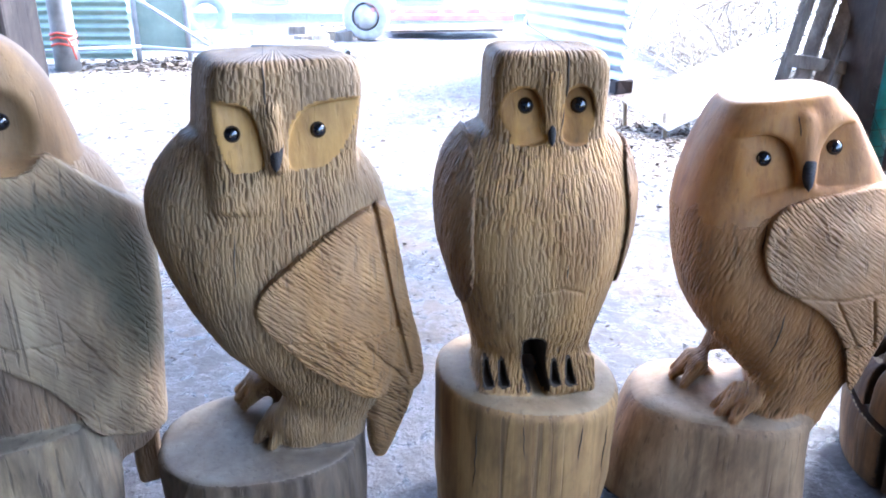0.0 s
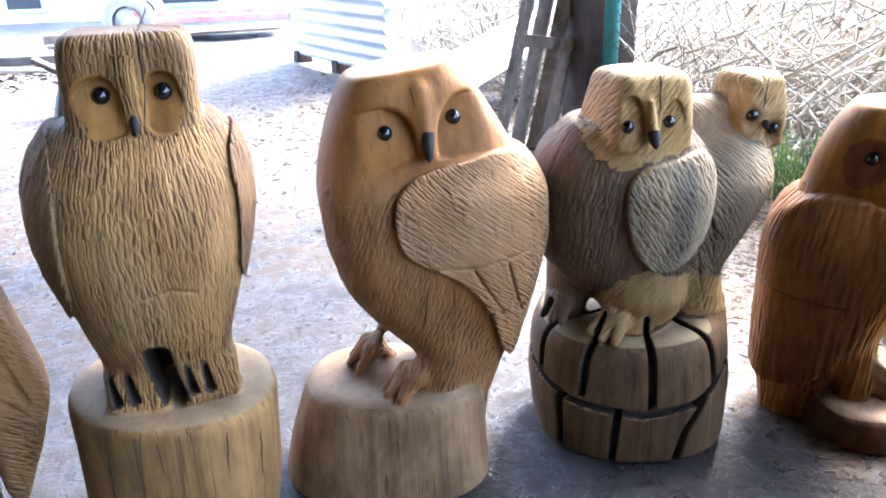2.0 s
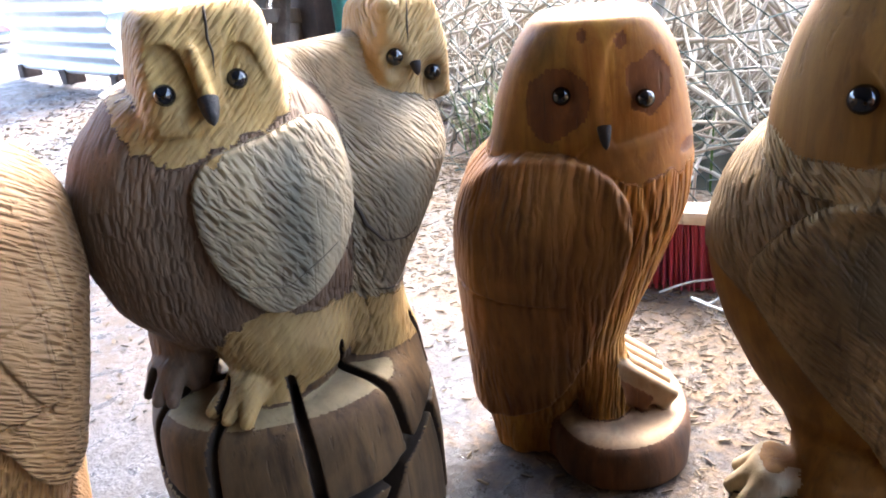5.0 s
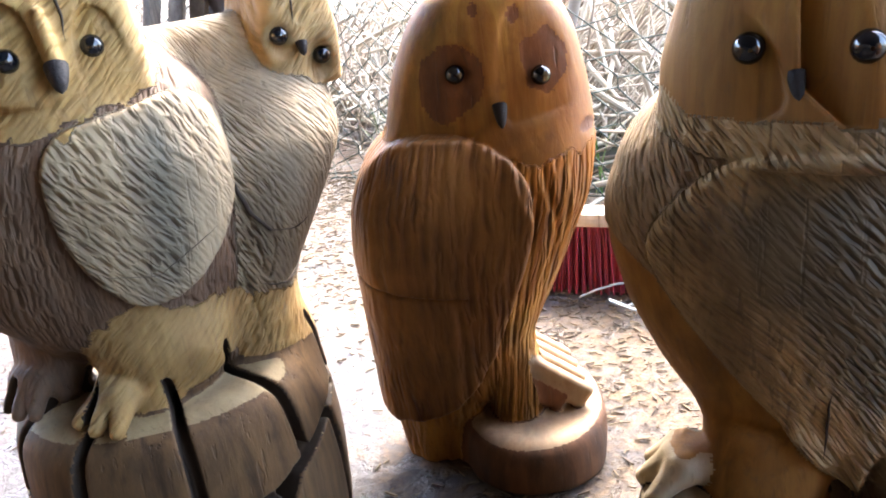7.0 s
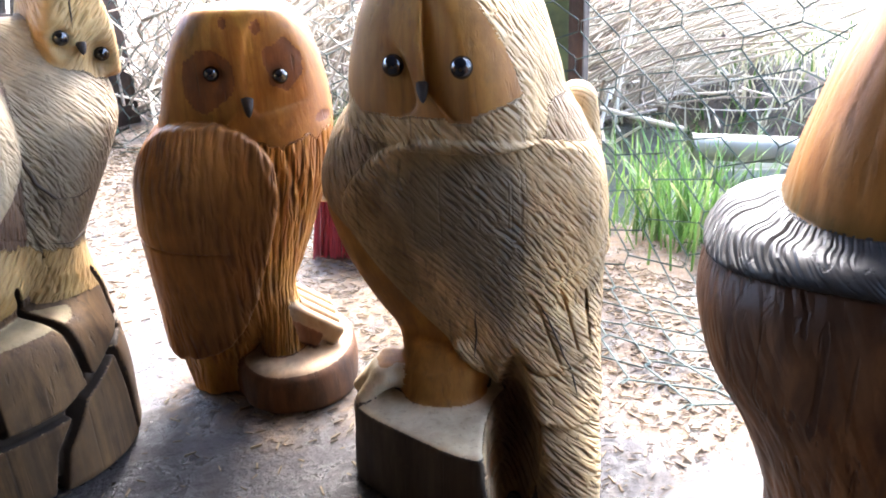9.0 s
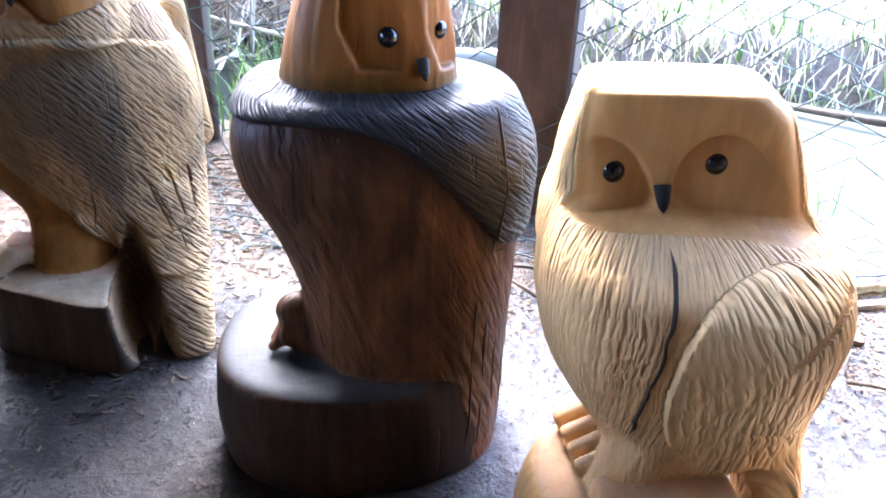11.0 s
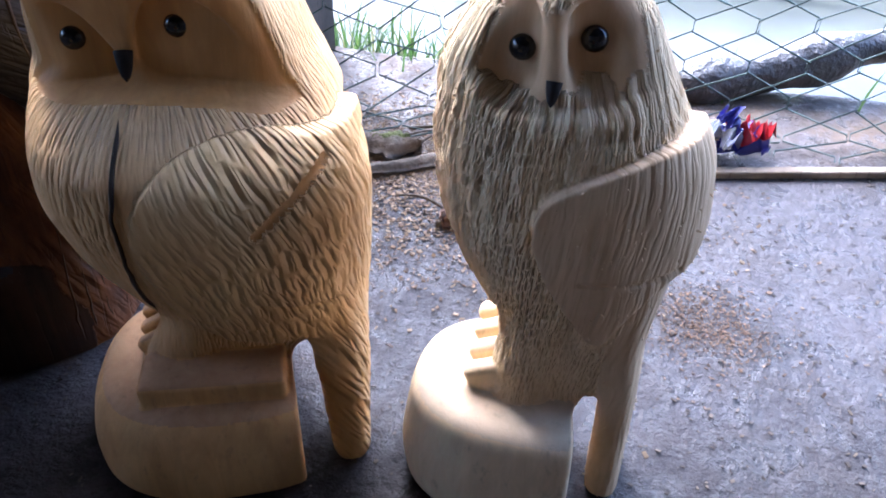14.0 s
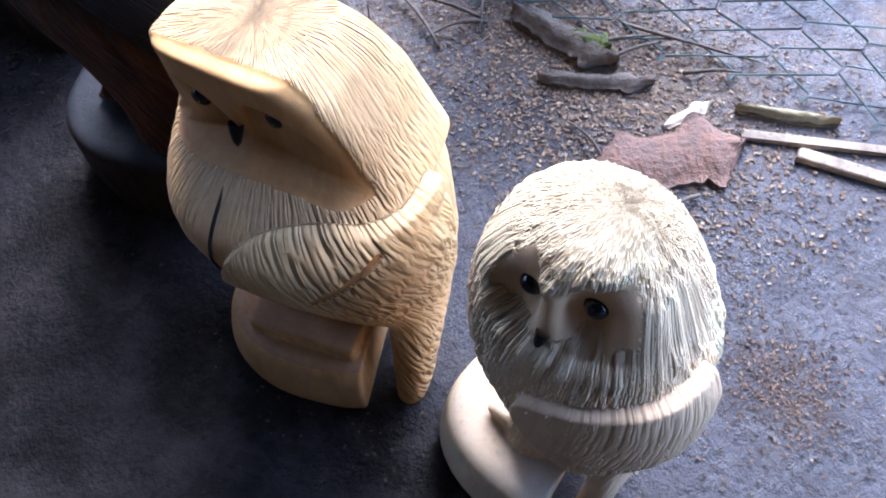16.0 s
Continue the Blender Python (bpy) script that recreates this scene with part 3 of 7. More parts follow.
c.add(loft([(0.088, 0.088, 0.102, 0.0, 0.03), (0.1, 0.081, 0.108, -0.012, 0.035), (0.156, 0.078, 0.13, -0.025, 0.045), (0.2, 0.076, 0.145, -0.03, 0.05), (0.26, 0.05, 0.142, -0.04, 0.06), (0.33, 0.04, 0.126, -0.05, 0.07)], 2.8, cap=0.004), WING, 0.006)
c.add(rod((0.04, -0.02, 0.25), (0.04, -0.015, 0.165), 0.045, 0.036), BODY)
c.add(rod((0.0, 0.05, 0.24), (-0.015, 0.06, 0.17), 0.034, 0.026), BODY)
c.add(ell((0.005, -0.025, 0.172), (0.042, 0.032, 0.034)), BODY, 0.015)
toes(c, (0.0, -0.012, 0.172), [(-0.052, -0.024, 0.152), (-0.05, -0.004, 0.152), (-0.036, -0.042, 0.152)], 0.0115, BODY)
toes(c, (-0.02, 0.06, 0.18), [(-0.078, 0.065, 0.155), (-0.078, 0.085, 0.155), (-0.07, 0.045, 0.155)], 0.0115, BODY)
c.relief(facing(Outline([(-0.037, 0.363), (-0.014, 0.388), (0.058, 0.438), (0.108, 0.446), (0.116, 0.4), (0.128, 0.327), (0.146, 0.251), (0.15, 0.203), (0.1, 0.2), (0.07, 0.219), (0.023, 0.263), (-0.019, 0.312), (-0.038, 0.34)])), 0.010, 0.003, WING)
c.line([(-0.02, 0.312), (0.06, 0.305), (0.11, 0.30)], 0.0012, 0.003)
for a, b in (((0.03, 0.305), (0.075, 0.25)), ((0.07, 0.30), (0.125, 0.215)), ((-0.005, 0.3), (0.04, 0.262))):
    c.line([a, b], 0.0012, 0.004)
c.line([(0.09, 0.44), (0.105, 0.34), (0.128, 0.23)], 0.003, 0.005)
c.paint(lambda P: 0.505 - P[:, 2] + 0.5 * np.maximum(P[:, 1] + 0.03, 0), HEAD, 0.01)
facet(c, [(-0.1, 0.56), (-0.05, 0.56), (-0.03, 0.556), (-0.021, 0.54), (-0.016, 0.515), (-0.012, 0.495), (-0.05, 0.492), (-0.1, 0.494)], (-0.046, -0.081, 0.53), 0.34, 0.2)
facet(c, [(0.003, 0.49), (0.007, 0.525), (0.018, 0.546), (0.038, 0.556), (0.1, 0.556), (0.1, 0.492), (0.03, 0.492)], (0.036, -0.063, 0.527), 0.13, 0.2)
for ex, ey, ez in ((-0.046, -0.081, 0.53), (0.036, -0.063, 0.527)):
    c.ball((ex, ey + 0.003, ez), 0.0088, GLASS)
c.add(rod((-0.008, -0.083, 0.55), (-0.006, -0.084, 0.5), 0.006, 0.008), BODY, 0.012)
c.beak((-0.006, -0.082, 0.518), (-0.007, -0.098, 0.484), 0.011, HORN)
c.seam([(-0.012, 0.60), (-0.012, 0.535)], 0.0012)
c.seam([(-0.052, 0.43), (-0.056, 0.40), (-0.054, 0.33)], 0.0010)
mats = owl_mats("ochre_owl", ((0.370, 0.236, 0.089), (0.220, 0.124, 0.041), (0.272, 0.227, 0.156), 0.55), ((0.528, 0.323, 0.080), (0.376, 0.210, 0.044), (0.359, 0.282, 0.179), 0.35),
                ((0.509, 0.278, 0.073), (0.311, 0.157, 0.042), (0.313, 0.262, 0.185), 0.4), ((0.33, 0.27, 0.195), (0.21, 0.165, 0.115), (0.307, 0.292, 0.261), 0.7), ((0.19, 0.14, 0.085), (0.06, 0.042, 0.027), (0.15, 0.13, 0.105), 0.5), tone=(0.85, 0.06), hue=(1.0, 0.88, 0.76), face_tone=0.86, head_tone=0.75, gouge=(0.075, 0.045, 0.022))
me = c.mesh("carved_owl", (-0.19, -0.14, -0.01), (0.18, 0.13, 0.63), mats, {BODY: (0.0071, 0.04, 0, 0.0005), WING: (0.0069, 0.045, -38, 0.0005), SIDE: (0.010, 0.12, 0, 0.0028)}, {SIDE: TOP, BODY: (TOP, 0.57, 0.9)})
statue("owl_statue", me, (-0.17, 0.80), 12.3, "ochre carved wooden owl with square head on bark-edged stump")

# ---- owl that faces straight ahead on a round honey-coloured stump ----
c = Carving()
c.add(loft([(0.0, -0.118, 0.085, -0.12, 0.09), (0.08, -0.124, 0.098, -0.122, 0.09), (0.21, -0.124, 0.106, -0.12, 0.09)], 2.2, cap=0.018, tip=(-0.1, 0.02)), SIDE)
c.add(loft([(0.22, -0.076, 0.055, -0.075, 0.055), (0.25, -0.079, 0.057, -0.08, 0.06), (0.293, -0.09, 0.067, -0.1, 0.07), (0.337, -0.102, 0.08, -0.11, 0.08), (0.38, -0.115, 0.092, -0.112, 0.085), (0.42, -0.119, 0.099, -0.106, 0.085), (0.456, -0.117, 0.1, -0.092, 0.085), (0.49, -0.105, 0.092, -0.07, 0.08), (0.512, -0.085, 0.075, -0.06, 0.075)], 2.4), BODY)
c.add(loft([(0.48, -0.072, 0.06, -0.056, 0.075), (0.53, -0.067, 0.06, -0.056, 0.07), (0.58, -0.066, 0.062, -0.055, 0.065), (0.597, -0.062, 0.056, -0.05, 0.06)], 6, soft=0.008), BODY, 0.006)
c.relief(facing(Outline([(-0.14, 0.50), (-0.095, 0.525), (-0.082, 0.49), (-0.088, 0.42), (-0.085, 0.34), (-0.10, 0.31), (-0.14, 0.38)]), 0.09), 0.005, 0.003, WING)
c.relief(facing(Outline([(0.13, 0.48), (0.095, 0.51), (0.078, 0.48), (0.085, 0.42), (0.075, 0.35), (0.09, 0.31), (0.13, 0.38)]), 0.09), 0.005, 0.003, WING)
for s, x0, x1 in ((-1, -0.074, -0.021), (1, 0.004, 0.056)):
    c.add(block(((x0 + x1) / 2, -0.02, 0.25), ((x1 - x0) / 2, 0.04, 0.055), 0.01), BODY, 0.008)
    c.add(block(((x0 + x1) / 2 + 0.001, -0.05, 0.228), ((x1 - x0) / 2 + 0.003, 0.03, 0.022), 0.006, 0, -14), BODY, 0.012)
    for i in range(2):
        x = x0 + (x1 - x0) * (0.16 + 0.34 * i)
        # Near-black cut faces put the shade between the toes into the colour.
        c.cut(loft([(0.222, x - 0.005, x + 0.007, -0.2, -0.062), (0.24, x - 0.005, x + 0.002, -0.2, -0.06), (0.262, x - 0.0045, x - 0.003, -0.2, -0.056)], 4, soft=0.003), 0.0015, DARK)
# The gap between the legs is painted dark for its shade too.
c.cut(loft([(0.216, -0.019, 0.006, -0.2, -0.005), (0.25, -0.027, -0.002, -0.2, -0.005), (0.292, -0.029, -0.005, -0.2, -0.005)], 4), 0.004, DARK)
c.paint(lambda P: 0.503 - P[:, 2], HEAD, 0.008)
facet(c, [(-0.057, 0.502), (-0.056, 0.542), (-0.047, 0.557), (-0.031, 0.562), (-0.016, 0.555), (-0.007, 0.535), (-0.003, 0.502)], (-0.03, -0.047, 0.541), 0.12, 0.3, k=0.002)
facet(c, [(0.006, 0.502), (0.006, 0.545), (0.013, 0.558), (0.027, 0.563), (0.039, 0.557), (0.043, 0.54), (0.043, 0.502)], (0.027, -0.047, 0.541), -0.1, 0.3, k=0.002)
for ex in (-0.03, 0.027):
    c.ball((ex, -0.045, 0.541), 0.0092, GLASS)
c.add(rod((-0.002, -0.05, 0.57), (-0.003, -0.052, 0.52), 0.008, 0.008), BODY, 0.014)
c.beak((-0.003, -0.056, 0.522), (-0.003, -0.07, 0.494), 0.0075, HORN)
c.seam([(0.012, 0.61), (0.011, 0.55), (0.006, 0.515)], 0.0013)
c.seam([(0.012, 0.385), (0.011, 0.37)], 0.0015)
for pts in ([(-0.03, 0.2), (-0.027, 0.13), (-0.031, 0.06)], [(0.04, 0.19), (0.036, 0.12)], [(0.075, 0.17), (0.07, 0.05)], [(-0.08, 0.18), (-0.083, 0.1)]):
    c.seam(pts, 0.0008)
c.line([(-0.02, 0.352), (0.008, 0.358), (0.03, 0.35)], 0.0012, 0.003)
mats = owl_mats("amber_owl", ((0.438, 0.265, 0.086), (0.222, 0.113, 0.030), (0.317, 0.253, 0.150), 0.45), ((0.465, 0.260, 0.055), (0.268, 0.127, 0.025), (0.323, 0.221, 0.106), 0.3),
                ((0.284, 0.169, 0.067), (0.165, 0.088, 0.037), (0.229, 0.191, 0.140), 0.4), ((0.442, 0.353, 0.225), (0.321, 0.231, 0.129), (0.434, 0.383, 0.293), 0.6), ((0.46, 0.30, 0.12), (0.20, 0.115, 0.045), (0.36, 0.26, 0.14), 0.4), tone=(0.85, 0.03), hue=(1.0, 0.86, 0.7), face_tone=0.8, head_tone=0.62, gouge=(0.055, 0.03, 0.016))
me = c.mesh("carved_owl", (-0.15, -0.13, -0.01), (0.13, 0.13, 0.63), mats, {BODY: (0.0069, 0.035, 0, 0.0005), WING: (0.0092, 0.04, 10, 0.0012), SIDE: (0.0345, 0.2, 0, 0.0012)}, {SIDE: TOP, BODY: (TOP, 0.57, 0.9)})
statue("owl_statue", me, (0.115, 0.85), 4.2, "amber-brown carved wooden owl facing ahead on a smooth round stump")

# ---- heart-faced owl leaning on a slanted log base ----
c = Carving()
c.add(loft([(0.0, -0.195, 0.085, -0.14, 0.06), (0.07, -0.18, 0.078, -0.136, 0.055), (0.145, -0.155, 0.076, -0.13, 0.05)], 2.5, cap=0.02), SIDE)
c.add(loft([(0.13, 0.0, 0.08, -0.085, 0.03), (0.17, -0.012, 0.097, -0.09, 0.05), (0.2, -0.04, 0.108, -0.1, 0.06), (0.243, -0.083, 0.118, -0.11, 0.07), (0.276, -0.106, 0.126, -0.115, 0.075), (0.33, -0.123, 0.14, -0.115, 0.08), (0.394, -0.129, 0.139, -0.105, 0.085), (0.425, -0.125, 0.125, -0.088, 0.085), (0.444, -0.12, 0.11, -0.083, 0.085), (0.475, -0.112, 0.092, -0.08, 0.08), (0.515, -0.096, 0.066, -0.072, 0.07), (0.532, -0.085, 0.052, -0.065, 0.065), (0.541, -0.074, 0.036, -0.06, 0.06)], 2.9, 12, (0, 0), cap=0.006, tip=(0.14, 0)), BODY)
c.add(rod((-0.02, -0.0, 0.22), (-0.05, 0.005, 0.165), 0.035, 0.022), BODY)
toes(c, (-0.05, -0.005, 0.17), [(-0.10, -0.03, 0.152), (-0.098, -0.012, 0.154), (-0.085, -0.05, 0.15)], 0.011, BODY)
c.add(rod((0.035, -0.06, 0.2), (0.02, -0.07, 0.15), 0.042, 0.03), BODY)
toes(c, (0.012, -0.07, 0.165), [(-0.042, -0.104, 0.148), (-0.026, -0.116, 0.148), (-0.046, -0.086, 0.148)], 0.012, BODY)
c.add(block((0.073, 0.02, 0.105), (0.014, 0.03, 0.1), 0.006, 0, 0, 9), WING, 0.01)
c.cut(ell((-0.03, 0.02, 0.172), (0.03, 0.07, 0.028)), 0.012)
c.paint(facing(Outline([(-0.16, 0.395), (-0.16, 0.60), (0.16, 0.60), (0.14, 0.44), (0.10, 0.425), (0.02, 0.41), (-0.06, 0.40)], smooth=1), 0.2), FACE, 0.012)
facet(c, [(-0.11, 0.47), (-0.075, 0.485), (-0.053, 0.496), (-0.033, 0.5), (-0.014, 0.494), (0.002, 0.473), (0.012, 0.445), (-0.02, 0.437), (-0.07, 0.425), (-0.12, 0.43)], (-0.034, -0.079, 0.471), 0.31, 0.36, k=0.008)
facet(c, [(0.021, 0.44), (0.023, 0.473), (0.032, 0.5), (0.05, 0.512), (0.068, 0.508), (0.08, 0.49), (0.093, 0.462), (0.1, 0.452), (0.06, 0.443)], (0.043, -0.053, 0.483), 0.12, 0.36, k=0.008)
c.relief(facing(Outline([(-0.022, 0.40), (-0.01, 0.417), (0.008, 0.426), (0.05, 0.436), (0.1, 0.447), (0.14, 0.43), (0.165, 0.38), (0.165, 0.3), (0.15, 0.24), (0.118, 0.17), (0.098, 0.2), (0.092, 0.232), (0.079, 0.268), (0.055, 0.3), (0.018, 0.321), (-0.012, 0.338), (-0.023, 0.368)])), 0.010, 0.003, WING)
c.line([(0.018, 0.322), (0.07, 0.319), (0.14, 0.332)], 0.0013, 0.003)
for a, b in (((0.065, 0.316), (0.1, 0.255)), ((0.105, 0.318), (0.122, 0.25)), ((0.085, 0.255), (0.13, 0.258))):
    c.line([a, b], 0.0013, 0.004)
c.seam([(0.012, 0.30), (0.008, 0.265), (0.002, 0.235)], 0.0011)
for ex, ey, ez in ((-0.034, -0.078, 0.471), (0.043, -0.052, 0.483)):
    c.ball((ex, ey + 0.002, ez), 0.0095, GLASS)
c.add(rod((0.006, -0.068, 0.515), (0.014, -0.078, 0.455), 0.006, 0.008), FACE, 0.014)
c.beak((0.014, -0.078, 0.47), (0.018, -0.1, 0.428), 0.012, HORN)
c.seam([(-0.003, 0.53), (0.002, 0.49)], 0.0009)
c.seam([(-0.022, 0.41), (-0.024, 0.37)], 0.0010)
mats = owl_mats("chestnut_owl", ((0.467, 0.236, 0.057), (0.303, 0.130, 0.027), (0.341, 0.251, 0.149), 0.3), ((0.537, 0.255, 0.038), (0.338, 0.133, 0.018), (0.421, 0.332, 0.217), 0.45),
                ((0.506, 0.288, 0.096), (0.355, 0.176, 0.048), (0.399, 0.322, 0.219), 0.5), ((0.510, 0.382, 0.228), (0.368, 0.240, 0.112), (0.466, 0.402, 0.312), 0.6), ((0.47, 0.32, 0.17), (0.22, 0.135, 0.07), (0.50, 0.40, 0.24), 0.45), tone=(0.8, 0.06), hue=(1.0, 0.86, 0.74), face_tone=0.85, gouge=(0.12, 0.06, 0.025))
me = c.mesh("carved_owl", (-0.23, -0.18, -0.01), (0.19, 0.13, 0.58), mats, {BODY: (0.0075, 0.045, 12, 0.0005), WING: (0.0086, 0.02, -38, 0.0005), SIDE: (0.025, 0.2, 0, 0.0009)}, {SIDE: TOP, FACE: (TOP, 0.51, 0.9)})
statue("owl_statue", me, (0.42, 0.92), -14.7, "chestnut carved owl with heart-shaped face leaning on a cut log")

# ---- two owls carved from one log over a brick-cut stump ----
c = Carving()
c.add(loft([(0.0, -0.155, 0.118, -0.157, 0.10), (0.08, -0.166, 0.12, -0.158, 0.105), (0.15, -0.162, 0.114, -0.15, 0.105), (0.185, -0.148, 0.104, -0.135, 0.1)], 2.2, cap=0.02, tip=(0.03, 0.06)), SIDE)
c.add(loft([(0.19, -0.06, 0.03, -0.1, 0.02), (0.235, -0.118, 0.045, -0.115, 0.03), (0.277, -0.158, 0.055, -0.135, 0.05), (0.333, -0.175, 0.06, -0.145, 0.06), (0.38, -0.172, 0.062, -0.148, 0.06), (0.42, -0.158, 0.056, -0.135, 0.06), (0.455, -0.12, 0.02, -0.115, 0.04)]), BODY)
c.add(loft([(0.43, -0.098, 0.014, -0.13, 0.0), (0.47, -0.094, 0.012, -0.13, -0.01), (0.508, -0.088, 0.008, -0.125, -0.02), (0.521, -0.082, 0.002, -0.118, -0.025)], 6, 18, (-0.04, -0.07), soft=0.008), FACE, 0.006)
c.add(loft([(0.17, 0.02, 0.098, -0.055, 0.07), (0.2, 0.01, 0.088, -0.06, 0.08), (0.25, 0.0, 0.108, -0.07, 0.09), (0.32, 0.01, 0.147, -0.07, 0.1), (0.36, 0.01, 0.165, -0.065, 0.105), (0.4, 0.02, 0.160, -0.04, 0.105), (0.43, 0.03, 0.13, -0.0, 0.09)]), WING)
c.add(rod((0.0, 0.03, 0.43), (0.09, 0.035, 0.44), 0.035, 0.03), WING, 0.02)
c.add(loft([(0.4, 0.09, 0.168, -0.005, 0.085), (0.45, 0.086, 0.168, -0.008, 0.08), (0.49, 0.095, 0.158, -0.005, 0.075), (0.5, 0.1, 0.15, 0.0, 0.07)], 5, 28, (0.125, 0.035), soft=0.008), FACE, 0.006)
c.add(ell((0.06, -0.03, 0.195), (0.042, 0.045, 0.04)), FACE, 0.03)
c.add(ell((-0.02, -0.07, 0.235), (0.058, 0.056, 0.062)), FACE, 0.012)
c.add(rod((-0.01, -0.075, 0.22), (-0.03, -0.09, 0.19), 0.046, 0.03), FACE, 0.012)
c.add(rod((-0.1, -0.03, 0.25), (-0.115, -0.045, 0.2), 0.045, 0.03), BODY, 0.012)
toes(c, (-0.04, -0.09, 0.2), [(-0.088, -0.115, 0.182), (-0.075, -0.128, 0.18), (-0.058, -0.137, 0.178)], 0.0115, FACE)
toes(c, (-0.118, -0.045, 0.205), [(-0.148, -0.075, 0.186), (-0.138, -0.088, 0.186), (-0.124, -0.095, 0.186)], 0.0105, BODY)
c.cut(ell((-0.085, -0.125, 0.218), (0.016, 0.05, 0.022)), 0.01)
c.relief(facing(Outline([(-0.055, 0.41), (-0.058, 0.35), (-0.042, 0.303), (-0.015, 0.272), (0.026, 0.28), (0.06, 0.32), (0.066, 0.36), (0.06, 0.405), (0.04, 0.428), (0.0, 0.42)]), -0.02), 0.009, 0.003, WING)
c.stain_shade(facing(Outline([(0.005, 0.42), (0.03, 0.42), (0.035, 0.36), (0.03, 0.29), (0.0, 0.28), (0.0, 0.35)]), -0.02), 0.8, 0.03)
c.seam([(-0.04, 0.31), (0.0, 0.30), (0.045, 0.322)], 0.0008)
c.seam([(0.063, 0.345), (0.07, 0.315), (0.085, 0.297), (0.105, 0.292), (0.122, 0.298)], 0.0022)
c.seam([(0.07, 0.25), (0.09, 0.242), (0.112, 0.25)], 0.0018)
for a, b in (((0.068, 0.32), (0.076, 0.255)), ((0.06, 0.29), (0.073, 0.26)), ((0.088, 0.285), (0.078, 0.255)), ((0.03, 0.275), (0.055, 0.25)), ((0.0, 0.28), (0.02, 0.262)), ((0.05, 0.30), (0.066, 0.2))):
    c.line([a, b], 0.0008, 0.003, None, 0.06)
for ex, ey, ez, s in ((-0.060, -0.137, 0.462, 1), (-0.009, -0.119, 0.464, 1), (0.122, -0.009, 0.447, 0.8), (0.158, 0.012, 0.425, 0.8)):
    if s < 1:
        socket(c, (ex, ey, ez), 0.022 * s, 0.028 * s, 0.006, FACE, 0.004)
    c.ball((ex, ey + 0.003, ez), 0.0082, GLASS)
facet(c, [(-0.077, 0.479), (-0.067, 0.495), (-0.052, 0.498), (-0.042, 0.485), (-0.034, 0.436), (-0.056, 0.432), (-0.078, 0.438)], (-0.06, -0.135, 0.463), 0.46, 0.25)
facet(c, [(-0.021, 0.436), (-0.019, 0.48), (-0.01, 0.491), (0.003, 0.489), (0.011, 0.466), (0.01, 0.437)], (-0.009, -0.118, 0.465), 0.2, 0.22)
c.paint(facing(Outline([(-0.05, 0.275), (0.03, 0.262), (0.06, 0.235), (0.13, 0.235), (0.13, 0.202), (-0.09, 0.195), (-0.075, 0.235)], smooth=1), 0.2), FACE, 0.008)
c.paint(facing(Outline([(-0.115, 0.46), (-0.11, 0.43), (-0.085, 0.412), (-0.05, 0.415), (-0.01, 0.425), (0.025, 0.435), (0.03, 0.46)], smooth=1), -0.03), FACE, 0.012)
c.add(rod((-0.034, -0.134, 0.49), (-0.029, -0.139, 0.45), 0.003, 0.006), FACE, 0.01)
c.beak((-0.030, -0.14, 0.456), (-0.027, -0.158, 0.432), 0.0105, HORN)
c.beak((0.14, -0.008, 0.44), (0.141, -0.016, 0.424), 0.007, HORN)
c.seam([(-0.022, 0.53), (-0.022, 0.47)], 0.0010)
c.seam([(0.14, 0.51), (0.136, 0.455)], 0.0010)
LOG = (-0.022, -0.026, 0.14)
for pts in ([(-0.36, 0.12), (-0.2, 0.115), (-0.1, 0.088), (0.0, 0.08), (0.08, 0.088), (0.15, 0.12), (0.22, 0.135), (0.36, 0.13)],
            [(-0.075, 0.2), (-0.085, 0.15), (-0.083, 0.098)], [(0.005, 0.2), (0.014, 0.15), (0.016, 0.085)], [(0.088, 0.21), (0.112, 0.165), (0.118, 0.108)], [(-0.165, 0.21), (-0.16, 0.11)], [(0.2, 0.2), (0.21, 0.13)],
            [(-0.12, 0.095), (-0.115, 0.0)], [(-0.03, 0.08), (-0.035, 0.0)], [(0.1, 0.1), (0.07, 0.05), (0.055, 0.0)], [(0.17, 0.12), (0.175, 0.0)]):
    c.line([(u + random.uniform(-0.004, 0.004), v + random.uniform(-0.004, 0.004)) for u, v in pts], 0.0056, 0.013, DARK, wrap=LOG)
mats = owl_mats("twin_owls", ((0.17, 0.09, 0.045), (0.065, 0.033, 0.019), (0.19, 0.15, 0.115), 0.3), ((0.481, 0.302, 0.097), (0.298, 0.164, 0.048), (0.337, 0.273, 0.170), 0.35),
                ((0.36, 0.265, 0.15), (0.12, 0.085, 0.055), (0.33, 0.285, 0.21), 0.6), ((0.426, 0.324, 0.170), (0.281, 0.191, 0.089), (0.373, 0.322, 0.245), 0.5), ((0.2, 0.115, 0.046), (0.055, 0.03, 0.016), (0.09, 0.062, 0.042), 0.5), face_cut=(0.0055, 0.02, 0.002, 0.35), tone=(1.05, 0.05), hue=(1.0, 0.96, 0.84), face_tone=0.9, aged=0.5, veins=0.7)
me = c.mesh("carved_twin_owls", (-0.21, -0.18, -0.01), (0.21, 0.15, 0.56), mats, {BODY: (0.0069, 0.045, 5, 0.0005), FACE: (0.0057, 0.02, 30, 0.0005), WING: (0.0075, 0.022, -18, 0.0005), SIDE: (0.025, 0.2, 0, 0.0009)}, {SIDE: TOP, FACE: (TOP, 0.48, 0.9)})
statue("twin_owl_statue", me, (0.75, 0.94), -17.4, "two weathered grey-brown owls carved side by side on a brick-cut stump")

